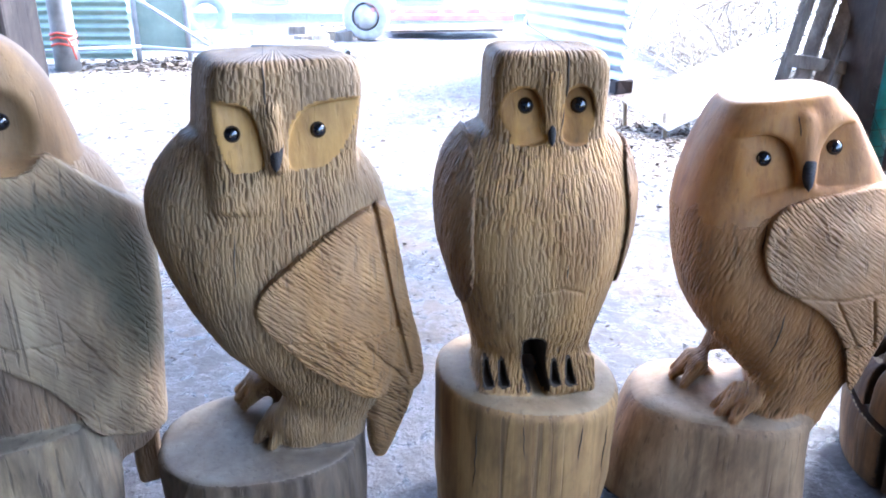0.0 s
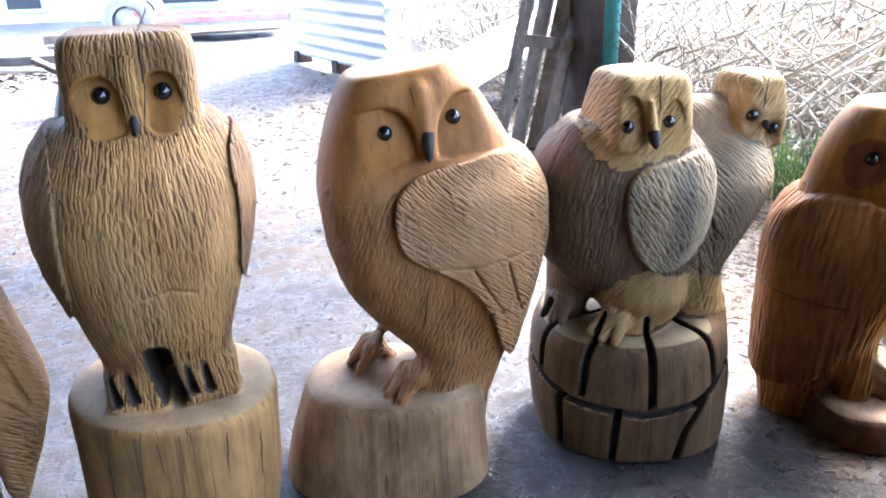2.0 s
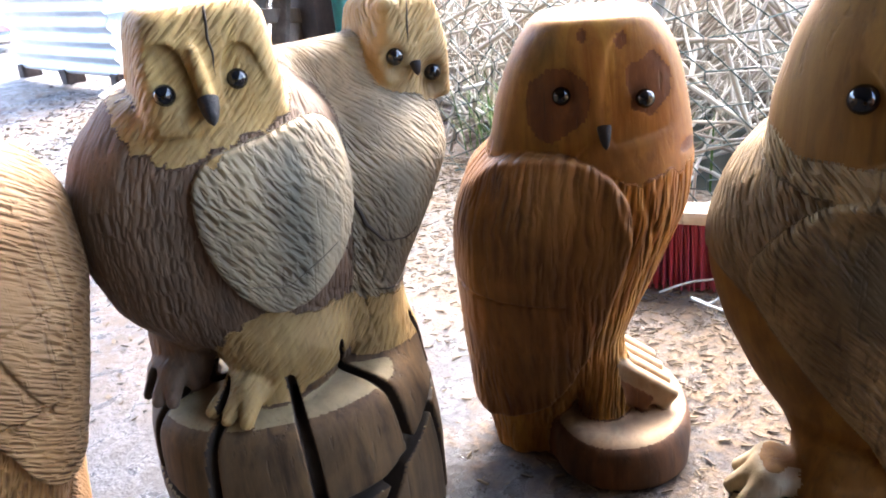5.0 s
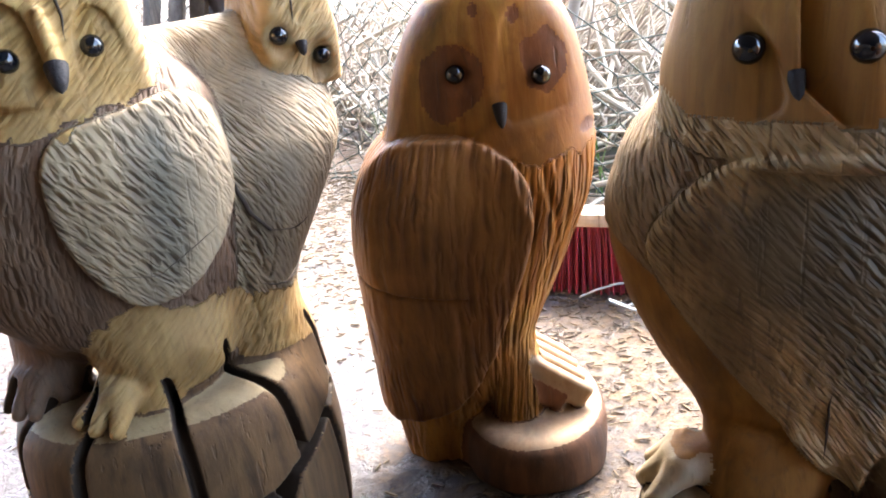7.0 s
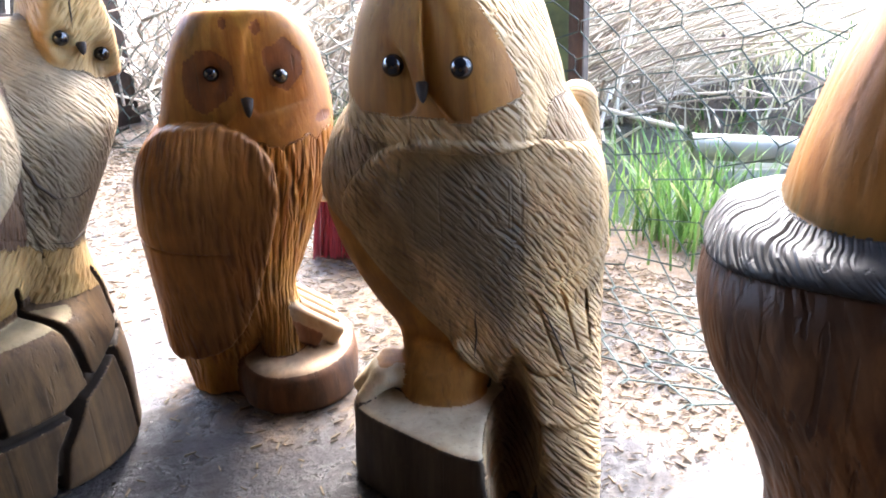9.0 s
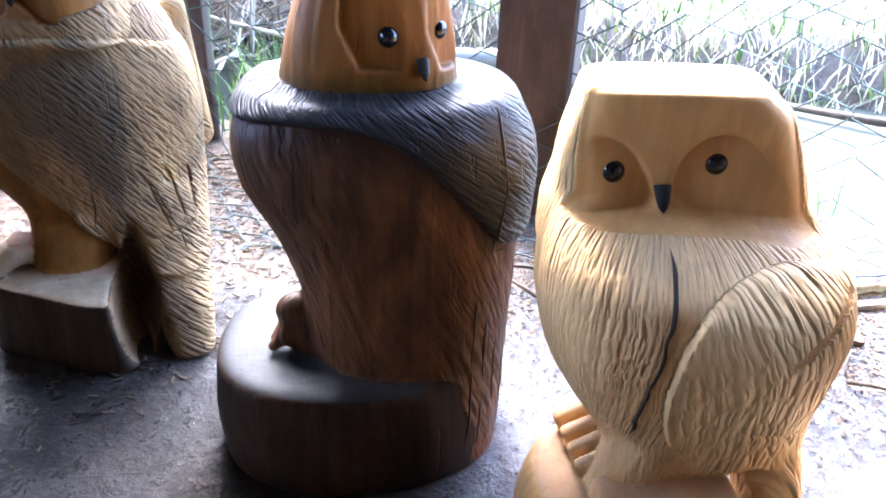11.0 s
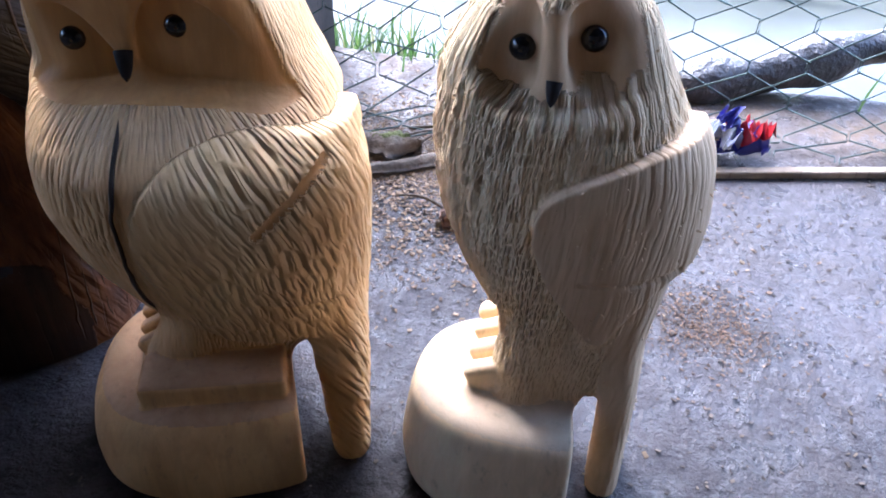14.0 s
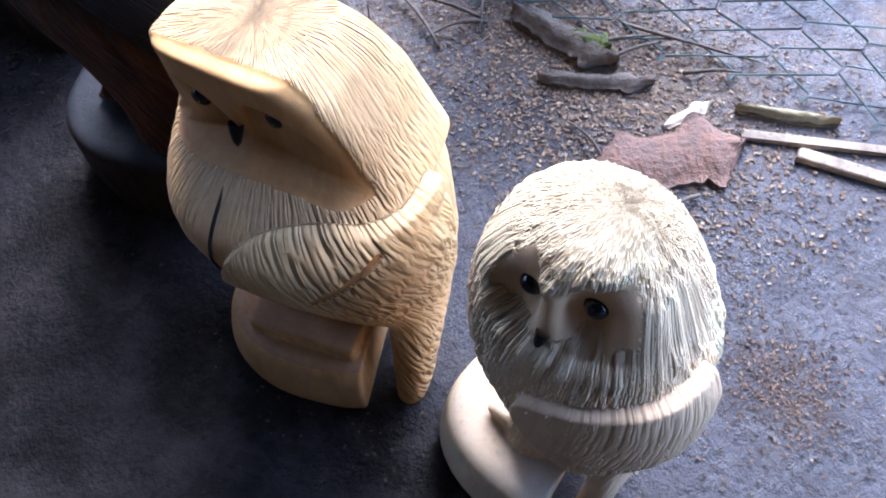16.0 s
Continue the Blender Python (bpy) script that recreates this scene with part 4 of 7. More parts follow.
# ---- red-brown owl with its wing folded across its front ----
c = Carving()
c.add(loft([(0.0, -0.066, 0.084, -0.108, 0.07), (0.03, -0.066, 0.087, -0.106, 0.075), (0.055, -0.06, 0.084, -0.094, 0.072)], 2.2, cap=0.012, tip=(0.04, 0.05)), SIDE)
c.add(loft([(0.0, -0.122, -0.05, -0.045, 0.05), (0.05, -0.132, -0.04, -0.05, 0.055), (0.13, -0.133, 0.018, -0.065, 0.06), (0.18, -0.135, 0.038, -0.078, 0.07), (0.24, -0.136, 0.062, -0.088, 0.075), (0.285, -0.131, 0.08, -0.092, 0.08), (0.33, -0.116, 0.087, -0.082, 0.08), (0.355, -0.105, 0.086, -0.072, 0.08), (0.39, -0.098, 0.081, -0.066, 0.075), (0.43, -0.083, 0.072, -0.064, 0.07), (0.455, -0.068, 0.06, -0.06, 0.06), (0.467, -0.055, 0.045, -0.055, 0.055)], 2.6, -6, (0, 0), cap=0.01), BODY)
c.paint(facing(Outline([(0.12, 0.335), (0.11, 0.5), (-0.12, 0.5), (-0.13, 0.345), (-0.03, 0.34), (0.02, 0.325)], smooth=1), 0.2), FACE, 0.01)
facet(c, [(-0.13, 0.34), (-0.12, 0.46), (-0.05, 0.49), (-0.014, 0.49), (-0.007, 0.34)], (-0.01, -0.072, 0.40), -0.38, 0.04, k=0.006, smooth=1)
facet(c, [(-0.003, 0.36), (0.002, 0.44), (0.018, 0.452), (0.04, 0.452), (0.062, 0.43), (0.07, 0.40), (0.055, 0.372), (0.02, 0.362)], (0.031, -0.064, 0.397), 0.12, 0.1, k=0.012)
c.relief(facing(Outline([(-0.13, 0.325), (-0.1, 0.352), (-0.031, 0.353), (0.008, 0.322), (0.016, 0.28), (-0.004, 0.206), (-0.038, 0.107), (-0.08, 0.066), (-0.16, 0.06), (-0.16, 0.22), (-0.15, 0.29)]), 0.04), 0.013, 0.004, WING)
c.line([(-0.15, 0.222), (-0.11, 0.212), (-0.05, 0.208)], 0.0013, 0.004, None, 0.04)
# Heartwood tone with painted shade over the turned left half of the face.
c.stain_shade(facing(Outline([(-0.14, 0.33), (-0.13, 0.45), (-0.06, 0.47), (-0.02, 0.455), (-0.014, 0.4), (-0.02, 0.345)]), 0.05), 0.5, 0.03)
# Shade of the recess by the tail, painted on the lower left.
c.stain_shade(facing(Outline([(-0.16, -0.02), (-0.16, 0.17), (-0.07, 0.15), (-0.02, 0.2), (0.03, 0.15), (0.03, -0.02)]), 0.05), 0.5, 0.05)
comb(c, (0.022, 0.03, 0.092), (0.003, -0.023, -0.002), 4, (0.042, 0.0075, 0.014), 36, TOP)
# Dark block that paints the shade in the toe gaps.
c.add(block((0.012, -0.005, 0.082), (0.036, 0.042, 0.012), 0.004, 0, 0, 36), HEART_SHADE, 0.002)
c.add(rod((-0.01, -0.02, 0.12), (-0.005, -0.03, 0.06), 0.03, 0.026), BODY, 0.01)
# Knots; the left eye patch also darkens the shaded face half.
for cx, cz, rx, rz in ((-0.045, 0.397, 0.026, 0.034), (0.034, 0.405, 0.020, 0.028), (0.012, 0.446, 0.006, 0.008), (0.072, 0.345, 0.009, 0.006), (-0.02, 0.452, 0.004, 0.006)):
    ring = [(cx + rx * math.cos(a) * random.uniform(0.72, 1.2), cz + rz * math.sin(a) * random.uniform(0.72, 1.2)) for a in np.linspace(0, 2 * math.pi, 15)[:-1]]
    c.relief(facing(Outline(ring, smooth=1)), -0.0003, 0.002, HEART_SHADE)
for ex, ey, ez in ((-0.04, -0.058, 0.402), (0.031, -0.07, 0.396)):
    socket(c, (ex, ey, ez), 0.024, 0.03, 0.007, None, -0.004)
    c.ball((ex, ey + 0.004, ez), 0.0085, GLASS)
c.beak((-0.006, -0.073, 0.376), (-0.006, -0.088, 0.35), 0.0085, HORN)
mats = owl_mats("red_owl", ((0.60, 0.29, 0.045), (0.30, 0.10, 0.015), (0.12, 0.04, 0.014), 0.45), ((0.56, 0.28, 0.045), (0.33, 0.12, 0.016), (0.16, 0.05, 0.014), 0.75),
                ((0.27, 0.105, 0.023), (0.10, 0.034, 0.011), (0.46, 0.23, 0.06), 0.5), ((0.52, 0.36, 0.2), (0.36, 0.2, 0.095), (0.42, 0.3, 0.19), 0.4), ((0.18, 0.07, 0.02), (0.06, 0.025, 0.010), (0.07, 0.035, 0.018), 0.5), rough=0.58, spec=0.3, gouge=(0.05, 0.014, 0.007), face_stain=0.8, face_tone=0.78, aged=0.3, cuts=((0.0078, 0.07, 0.006, 0.85), (0.0085, 0.06, 0.004, 0.7)))
me = c.mesh("carved_owl", (-0.18, -0.15, -0.01), (0.13, 0.13, 0.5), mats, {BODY: (0.0085, 0.09, 6, 0.0022), WING: (0.0098, 0.08, 3, 0.0017), SIDE: (0.0230, 0.1, 0, 0.0012)}, {SIDE: TOP})
statue("owl_statue", me, (1.04, 0.83), -29.7, "glossy red-brown heartwood owl with wing folded across its front")

# ---- tall weathered grey owl with an orange belly on a charred block ----
c = Carving()
c.add(loft([(0.0, -0.135, 0.068, -0.165, -0.02), (0.09, -0.132, 0.064, -0.162, -0.02)], 4, -33, (-0.033, -0.095), cap=0.006), SIDE)
c.add(loft([(0.1, -0.055, 0.112, -0.06, 0.06), (0.14, -0.098, 0.113, -0.075, 0.07), (0.18, -0.125, 0.116, -0.085, 0.08), (0.235, -0.15, 0.118, -0.1, 0.085), (0.28, -0.162, 0.119, -0.108, 0.09), (0.318, -0.161, 0.115, -0.11, 0.09), (0.36, -0.146, 0.1, -0.1, 0.085), (0.39, -0.12, 0.08, -0.09, 0.075)]), BODY)
c.add(loft([(0.36, -0.118, 0.075, -0.115, 0.07), (0.42, -0.113, 0.062, -0.113, 0.065), (0.47, -0.098, 0.045, -0.105, 0.06), (0.505, -0.08, 0.022, -0.09, 0.05), (0.52, -0.065, 0.005, -0.08, 0.04)], 3.2, -26, (-0.02, -0.03), cap=0.01), WING, 0.006)
c.add(loft([(0.0, 0.06, 0.112, -0.185, -0.11), (0.06, 0.045, 0.115, -0.155, -0.06), (0.12, 0.0, 0.115, -0.11, 0.03), (0.18, -0.03, 0.114, -0.085, 0.06)], 2.6), WING, 0.008)
c.add(loft([(0.06, -0.085, 0.0, -0.11, -0.02), (0.1, -0.085, 0.0, -0.105, 0.0), (0.15, -0.09, 0.03, -0.09, 0.04)], 2.6), FACE, 0.012)
c.cut(ell((0.03, -0.15, 0.085), (0.024, 0.085, 0.085)), 0.01, BODY)
toes(c, (-0.075, -0.06, 0.108), [(-0.132, -0.07, 0.094), (-0.124, -0.096, 0.094), (-0.126, -0.044, 0.094)], 0.0125, TOP)
c.relief(facing(Outline([(-0.2, 0.30), (-0.135, 0.29), (-0.09, 0.22), (-0.04, 0.16), (0.0, 0.124), (-0.2, 0.124)], smooth=1)), -0.0015, 0.004, FACE)
c.relief(facing(Outline([(-0.135, 0.30), (-0.1, 0.345), (-0.06, 0.366), (0.0, 0.37), (0.06, 0.36), (0.14, 0.33), (0.14, 0.1), (0.085, 0.085), (0.045, 0.095), (-0.01, 0.125), (-0.07, 0.195), (-0.115, 0.26)])), 0.004, 0.006, WING)
facet(c, [(-0.1, 0.385), (-0.099, 0.43), (-0.09, 0.447), (-0.073, 0.451), (-0.061, 0.443), (-0.052, 0.424), (-0.044, 0.385)], (-0.068, -0.095, 0.428), -0.22, 0.12, k=0.002)
facet(c, [(-0.040, 0.384), (-0.043, 0.47), (-0.035, 0.505), (-0.01, 0.50), (0.012, 0.47), (0.028, 0.44), (0.048, 0.384)], (-0.008, -0.117, 0.428), -0.6, 0.08, k=0.002, smooth=1)
c.paint(facing(Outline([(-0.15, 0.386), (-0.15, 0.56), (-0.02, 0.56), (-0.01, 0.50), (0.028, 0.44), (0.046, 0.386)], smooth=1), -0.045), FACE, 0.0)
c.line([(0.03, 0.142), (0.06, 0.128), (0.1, 0.14)], 0.0016, 0.004)
c.line([(0.06, 0.215), (0.09, 0.225), (0.12, 0.24)], 0.0012, 0.003)
for a, b in (((0.075, 0.21), (0.092, 0.15)), ((0.05, 0.2), (0.075, 0.14)), ((0.1, 0.2), (0.105, 0.15))):
    c.line([a, b], 0.0012, 0.004)
c.stain_shade(facing(Outline([(-0.09, 0.32), (-0.05, 0.36), (0.03, 0.365), (0.055, 0.31), (0.05, 0.24), (0.03, 0.16), (0.0, 0.18), (-0.03, 0.24), (-0.075, 0.27)]), 0.0), 0.95, 0.05)
c.seam([(0.055, 0.20), (0.085, 0.135), (0.092, 0.11)], 0.0011)
c.seam([(-0.005, 0.19), (-0.008, 0.14)], 0.0010)
c.add(rod((0.095, 0.06, 0.36), (0.115, 0.06, 0.2), 0.022, 0.02), WING, 0.012)
for ex, ey, ez in ((-0.068, -0.095, 0.428), (-0.008, -0.116, 0.428)):
    c.ball((ex, ey, ez), 0.0098, GLASS)
c.beak((-0.043, -0.106, 0.414), (-0.041, -0.12, 0.393), 0.0075, HORN)
mats = owl_mats("grey_owl", ((0.323, 0.221, 0.106), (0.142, 0.084, 0.039), (0.207, 0.181, 0.143), 0.5), ((0.466, 0.248, 0.056), (0.280, 0.126, 0.024), (0.239, 0.149, 0.072), 0.3),
                ((0.50, 0.36, 0.18), (0.17, 0.115, 0.06), (0.33, 0.27, 0.17), 0.5), ((0.581, 0.504, 0.376), (0.419, 0.342, 0.239), (0.510, 0.472, 0.408), 0.4), ((0.045, 0.035, 0.028), (0.02, 0.016, 0.014), (0.09, 0.075, 0.06), 0.35), gouge=(0.09, 0.068, 0.045), stain_shade=0.7, face_tone=0.62, cuts=((0.005, 0.022, 0.0035, 0.45), (0.0052, 0.02, 0.0042, 0.5)), tone=(1.2, 0.0), hue=(1.0, 0.91, 0.75), aged=0.65)
me = c.mesh("carved_owl", (-0.21, -0.26, -0.01), (0.16, 0.13, 0.56), mats, {BODY: (0.0069, 0.04, -20, 0.0005), WING: (0.0075, 0.03, -30, 0.0005), SIDE: (0.025, 0.2, 0, 0.0009)}, {SIDE: TOP})
statue("owl_statue", me, (1.14, 0.56), -47.8, "tall weathered grey carved owl with orange belly on a charred block")

# ---- dark stained owl with blackened shoulders ----
c = Carving()
c.add(loft([(0.0, -0.148, 0.125, -0.135, 0.1), (0.05, -0.153, 0.13, -0.137, 0.1), (0.112, -0.148, 0.12, -0.13, 0.09)], 2.4, cap=0.014), SIDE)
c.add(loft([(0.0, 0.0, 0.138, -0.1, 0.1), (0.085, -0.035, 0.141, -0.11, 0.1), (0.126, -0.06, 0.142, -0.105, 0.1), (0.15, -0.059, 0.143, -0.102, 0.1), (0.186, -0.066, 0.145, -0.1, 0.1), (0.224, -0.08, 0.147, -0.1, 0.1), (0.254, -0.094, 0.149, -0.102, 0.1), (0.283, -0.112, 0.151, -0.105, 0.1), (0.316, -0.119, 0.15, -0.105, 0.1), (0.342, -0.116, 0.143, -0.1, 0.095), (0.365, -0.1, 0.128, -0.085, 0.085)], 2.7, cap=0.014), BODY)
c.add(loft([(0.34, -0.076, 0.085, -0.06, 0.07), (0.37, -0.074, 0.082, -0.058, 0.07), (0.41, -0.066, 0.079, -0.056, 0.065), (0.46, -0.05, 0.07, -0.05, 0.06), (0.51, -0.03, 0.05, -0.04, 0.05), (0.525, -0.015, 0.035, -0.03, 0.04)], 3, cap=0.01), FACE, 0.008)
c.stain_shade(facing(Outline([(-0.16, 0.30), (-0.1, 0.315), (-0.05, 0.33), (0.0, 0.325), (0.045, 0.305), (0.08, 0.275), (0.112, 0.22), (0.17, 0.2), (0.17, 0.40), (0.085, 0.385), (-0.08, 0.385), (-0.16, 0.38)]), 0.2), 1.0, 0.05)
# Darker towards the lower right of the body.
c.stain_shade(lambda P: np.maximum(0.02 - P[:, 0], P[:, 2] - 0.25), 0.55, 0.09)
c.relief(facing(Outline([(-0.16, 0.335), (-0.1, 0.352), (-0.05, 0.356), (0.0, 0.352), (0.04, 0.335), (0.071, 0.305), (0.095, 0.275), (0.12, 0.24), (0.17, 0.25), (0.17, 0.385), (0.1, 0.375), (0.0, 0.372), (-0.08, 0.374), (-0.16, 0.385)]), 0.09), 0.006, 0.006, WING)
facet(c, [(-0.022, 0.393), (-0.016, 0.52), (0.045, 0.52), (0.047, 0.39)], (0.02, -0.052, 0.42), -0.16, 0.0, k=0.002, smooth=1)
facet(c, [(0.052, 0.39), (0.05, 0.52), (0.1, 0.52), (0.1, 0.39)], (0.061, -0.034, 0.42), 0.9, 0.0, k=0.002, smooth=1)
c.add(rod((-0.07, -0.035, 0.15), (-0.05, -0.04, 0.125), 0.018, 0.02), BODY, 0.01)
toes(c, (-0.06, -0.045, 0.125), [(-0.09, -0.04, 0.122), (-0.09, -0.052, 0.12)], 0.009, BODY)
c.seam([(0.11, 0.37), (0.12, 0.30), (0.112, 0.24)], 0.0014)
c.seam([(0.112, 0.238), (0.16, 0.236)], 0.0014)
for i in range(5):
    c.seam([(0.10 + i * 0.011, 0.2 - i * 0.03), (0.095 + i * 0.012, 0.02)], 0.0010)
for ex, ey, ez in ((0.02, -0.052, 0.418), (0.061, -0.03, 0.42)):
    c.ball((ex, ey + 0.002, ez), 0.009, GLASS)
c.beak((0.048, -0.052, 0.4), (0.052, -0.066, 0.378), 0.0075, HORN)
c.seam([(0.0, 0.5), (-0.006, 0.39)], 0.0009)
mats = owl_mats("dark_owl", ((0.34, 0.14, 0.045), (0.075, 0.03, 0.013), (0.03, 0.02, 0.016), 0.55), ((0.34, 0.14, 0.03), (0.227, 0.073, 0.009), (0.221, 0.118, 0.041), 0.3),
                ((0.061, 0.055, 0.055), (0.022, 0.021, 0.022), (0.101, 0.095, 0.095), 0.35), ((0.045, 0.045, 0.048), (0.028, 0.028, 0.03), (0.060, 0.060, 0.060), 0.4), ((0.075, 0.032, 0.012), (0.016, 0.008, 0.005), (0.016, 0.011, 0.009), 0.5), rough=0.5, spec=0.2, gouge=(0.02, 0.012, 0.01), stain_shade=0.8, cuts=((0.008, 0.05, 0.0012, 0.4), (0.005, 0.026, 0.0028, 0.6)))
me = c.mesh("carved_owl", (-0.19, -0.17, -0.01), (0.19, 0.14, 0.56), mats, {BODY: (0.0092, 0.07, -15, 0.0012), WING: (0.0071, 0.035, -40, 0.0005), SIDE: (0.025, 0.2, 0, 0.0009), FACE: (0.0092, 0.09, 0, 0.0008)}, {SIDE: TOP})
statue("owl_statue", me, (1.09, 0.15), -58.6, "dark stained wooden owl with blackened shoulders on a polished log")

# ---- pale yellow owl with a flat cut head ----
c = Carving()
c.add(loft([(0.0, -0.136, 0.09, -0.127, 0.07), (0.03, -0.138, 0.092, -0.128, 0.07), (0.066, -0.13, 0.086, -0.119, 0.065), (0.08, -0.12, 0.08, -0.108, 0.06)], 2.5, cap=0.012), SIDE)
c.cut(lambda P: 0.042 - P[:, 0] - 0.12 * (P[:, 1] + 0.1), 0.003, SIDE)
c.add(loft([(0.08, -0.058, 0.05, -0.045, 0.07), (0.114, -0.068, 0.09, -0.055, 0.09), (0.15, -0.096, 0.099, -0.068, 0.11), (0.196, -0.122, 0.1, -0.085, 0.115), (0.25, -0.134, 0.1, -0.1, 0.115), (0.285, -0.133, 0.09, -0.096, 0.112), (0.305, -0.13, 0.08, -0.074, 0.11), (0.327, -0.127, 0.07, -0.03, 0.105)], 2.5, cap=0.02), BODY)
c.add(loft([(0.29, -0.131, 0.082, -0.012, 0.11), (0.33, -0.129, 0.064, -0.014, 0.105), (0.36, -0.126, 0.053, -0.016, 0.1), (0.4, -0.117, 0.035, -0.022, 0.085), (0.418, -0.112, 0.012, -0.024, 0.075)], 5, -10, (-0.04, 0), soft=0.006, cap=0.005, tip=(0.04, -0.05)), BODY, 0.012)
front = Outline([(-0.15, 0.44), (0.012, 0.45), (0.028, 0.398), (0.055, 0.332), (0.066, 0.308), (-0.02, 0.322), (-0.15, 0.316)], smooth=1)
c.relief(lambda P: np.maximum(front(P[:, 0], P[:, 2]), P[:, 1] + 0.0107 + 0.14 * (P[:, 0] + 0.04) - 0.004), -0.0015, 0.001, FACE)
facet(c, [(-0.112, 0.345), (-0.111, 0.374), (-0.095, 0.38), (-0.077, 0.371), (-0.06, 0.345), (-0.052, 0.326), (-0.09, 0.322), (-0.118, 0.322)], (-0.088, -0.001, 0.352), 0.1, 0.12, k=0.003)
facet(c, [(-0.045, 0.328), (-0.047, 0.36), (-0.034, 0.384), (-0.012, 0.389), (0.012, 0.376), (0.028, 0.35), (0.046, 0.326), (0.0, 0.328)], (-0.016, -0.0118, 0.362), -0.22, 0.08, k=0.005)
c.relief(facing(Outline([(-0.054, 0.245), (-0.05, 0.268), (-0.04, 0.286), (-0.023, 0.298), (0.0, 0.306), (0.029, 0.309), (0.055, 0.305), (0.08, 0.298), (0.14, 0.29), (0.14, 0.115), (0.06, 0.115), (0.0, 0.115), (-0.035, 0.15), (-0.052, 0.2)])), 0.009, 0.002, WING)
c.line([(0.028, 0.25), (0.05, 0.268), (0.076, 0.287)], 0.0028, 0.002, FACE)
c.line([(0.02, 0.172), (0.06, 0.16), (0.108, 0.147)], 0.0014, 0.003)
for a, b in (((0.06, 0.155), (0.1, 0.1)), ((0.08, 0.15), (0.106, 0.12)), ((0.045, 0.15), (0.08, 0.09))):
    c.line([a, b], 0.0014, 0.004)
c.add(loft([(0.0, 0.066, 0.1, -0.098, -0.03), (0.05, 0.058, 0.102, -0.08, 0.0), (0.115, 0.045, 0.104, -0.055, 0.06), (0.15, 0.03, 0.1, -0.05, 0.08)], 2.6, cap=0.006), WING, 0.01)
c.add(rod((-0.035, -0.03, 0.12), (-0.06, -0.035, 0.085), 0.03, 0.024), BODY, 0.01)
comb(c, (-0.07, 0.035, 0.096), (0.002, -0.021, 0.0), 4, (0.028, 0.0075, 0.013), -28, SIDE)
# Dark filler between pale toes, standing in for the shade there.
c.add(block((-0.06, 0.003, 0.086), (0.026, 0.038, 0.012), 0.004, 0, 0, -28), HEART_SHADE, 0.002)
c.add(block((-0.025, -0.07, 0.082), (0.058, 0.022, 0.018), 0.004), SIDE, 0.004)
for ex, ey, ez in ((-0.088, -0.001, 0.351), (-0.016, -0.011, 0.362)):
    c.ball((ex, ey + 0.002, ez), 0.009, GLASS, 0.7)
c.beak((-0.054, -0.012, 0.346), (-0.053, -0.026, 0.32), 0.0085, HORN)
c.seam([(-0.055, 0.318), (-0.062, 0.27), (-0.065, 0.2), (-0.061, 0.15)], 0.0018)
mats = owl_mats("yellow_owl", ((0.721, 0.465, 0.145), (0.594, 0.351, 0.095), (0.668, 0.476, 0.207), 0.3), ((0.689, 0.369, 0.062), (0.515, 0.246, 0.029), (0.654, 0.424, 0.142), 0.3),
                ((0.716, 0.498, 0.166), (0.591, 0.374, 0.105), (0.643, 0.477, 0.221), 0.3), ((0.716, 0.460, 0.204), (0.614, 0.358, 0.128), (0.669, 0.451, 0.221), 0.3), ((0.681, 0.412, 0.117), (0.553, 0.310, 0.067), (0.597, 0.405, 0.149), 0.3), gouge=(0.46, 0.29, 0.13), rough=0.6, stain_shade=0.08, aged=0.0, tone=(1.2, 0.2), hue=(1.0, 0.895, 0.82), face_tone=0.95, veins=0.3, cuts=((0.0056, 0.02, 0.003, 0.35), (0.0078, 0.034, 0.0036, 0.25)))
me = c.mesh("carved_owl", (-0.17, -0.16, -0.01), (0.14, 0.15, 0.46), mats, {BODY: (0.0075, 0.035, 0, 0.0005), WING: (0.0085, 0.05, -14, 0.0009)}, {SIDE: TOP}, dome=0.37, axis=(-0.04, 0.04))
statue("owl_statue", me, (1.08, -0.17), -60.5, "freshly carved pale yellow owl with flat-cut head and cracked chest")

# ---- cream owl with rough fuzzy cuts ----
c = Carving()
c.add(loft([(0.0, -0.13, 0.06, -0.113, 0.04), (0.03, -0.136, 0.06, -0.114, 0.05), (0.092, -0.128, 0.05, -0.1, 0.045)], 2.5, cap=0.016), SIDE)
c.cut(lambda P: 0.014 - P[:, 0] - 0.15 * (P[:, 1] + 0.1), 0.003, SIDE)
c.add(loft([(0.09, -0.043, 0.025, -0.05, 0.04), (0.122, -0.052, 0.034, -0.055, 0.05), (0.165, -0.074, 0.046, -0.062, 0.06), (0.209, -0.102, 0.058, -0.068, 0.075), (0.257, -0.12, 0.062, -0.07, 0.085), (0.304, -0.125, 0.057, -0.066, 0.09), (0.34, -0.123, 0.038, -0.058, 0.09), (0.36, -0.12, 0.028, -0.052, 0.085), (0.396, -0.096, 0.01, -0.044, 0.07), (0.415, -0.075, -0.008, -0.03, 0.055), (0.424, -0.06, -0.02, -0.02, 0.045)], 2.4, 10, (-0.04, 0), cap=0.012), BODY)
facet(c, [(-0.09, 0.383), (-0.077, 0.405), (-0.057, 0.404), (-0.046, 0.395), (-0.028, 0.407), (-0.005, 0.407), (0.011, 0.388), (0.013, 0.362), (0.0, 0.347), (-0.038, 0.343), (-0.076, 0.347), (-0.092, 0.362)], (-0.043, -0.032, 0.378), 0.23, 0.42, k=0.014)
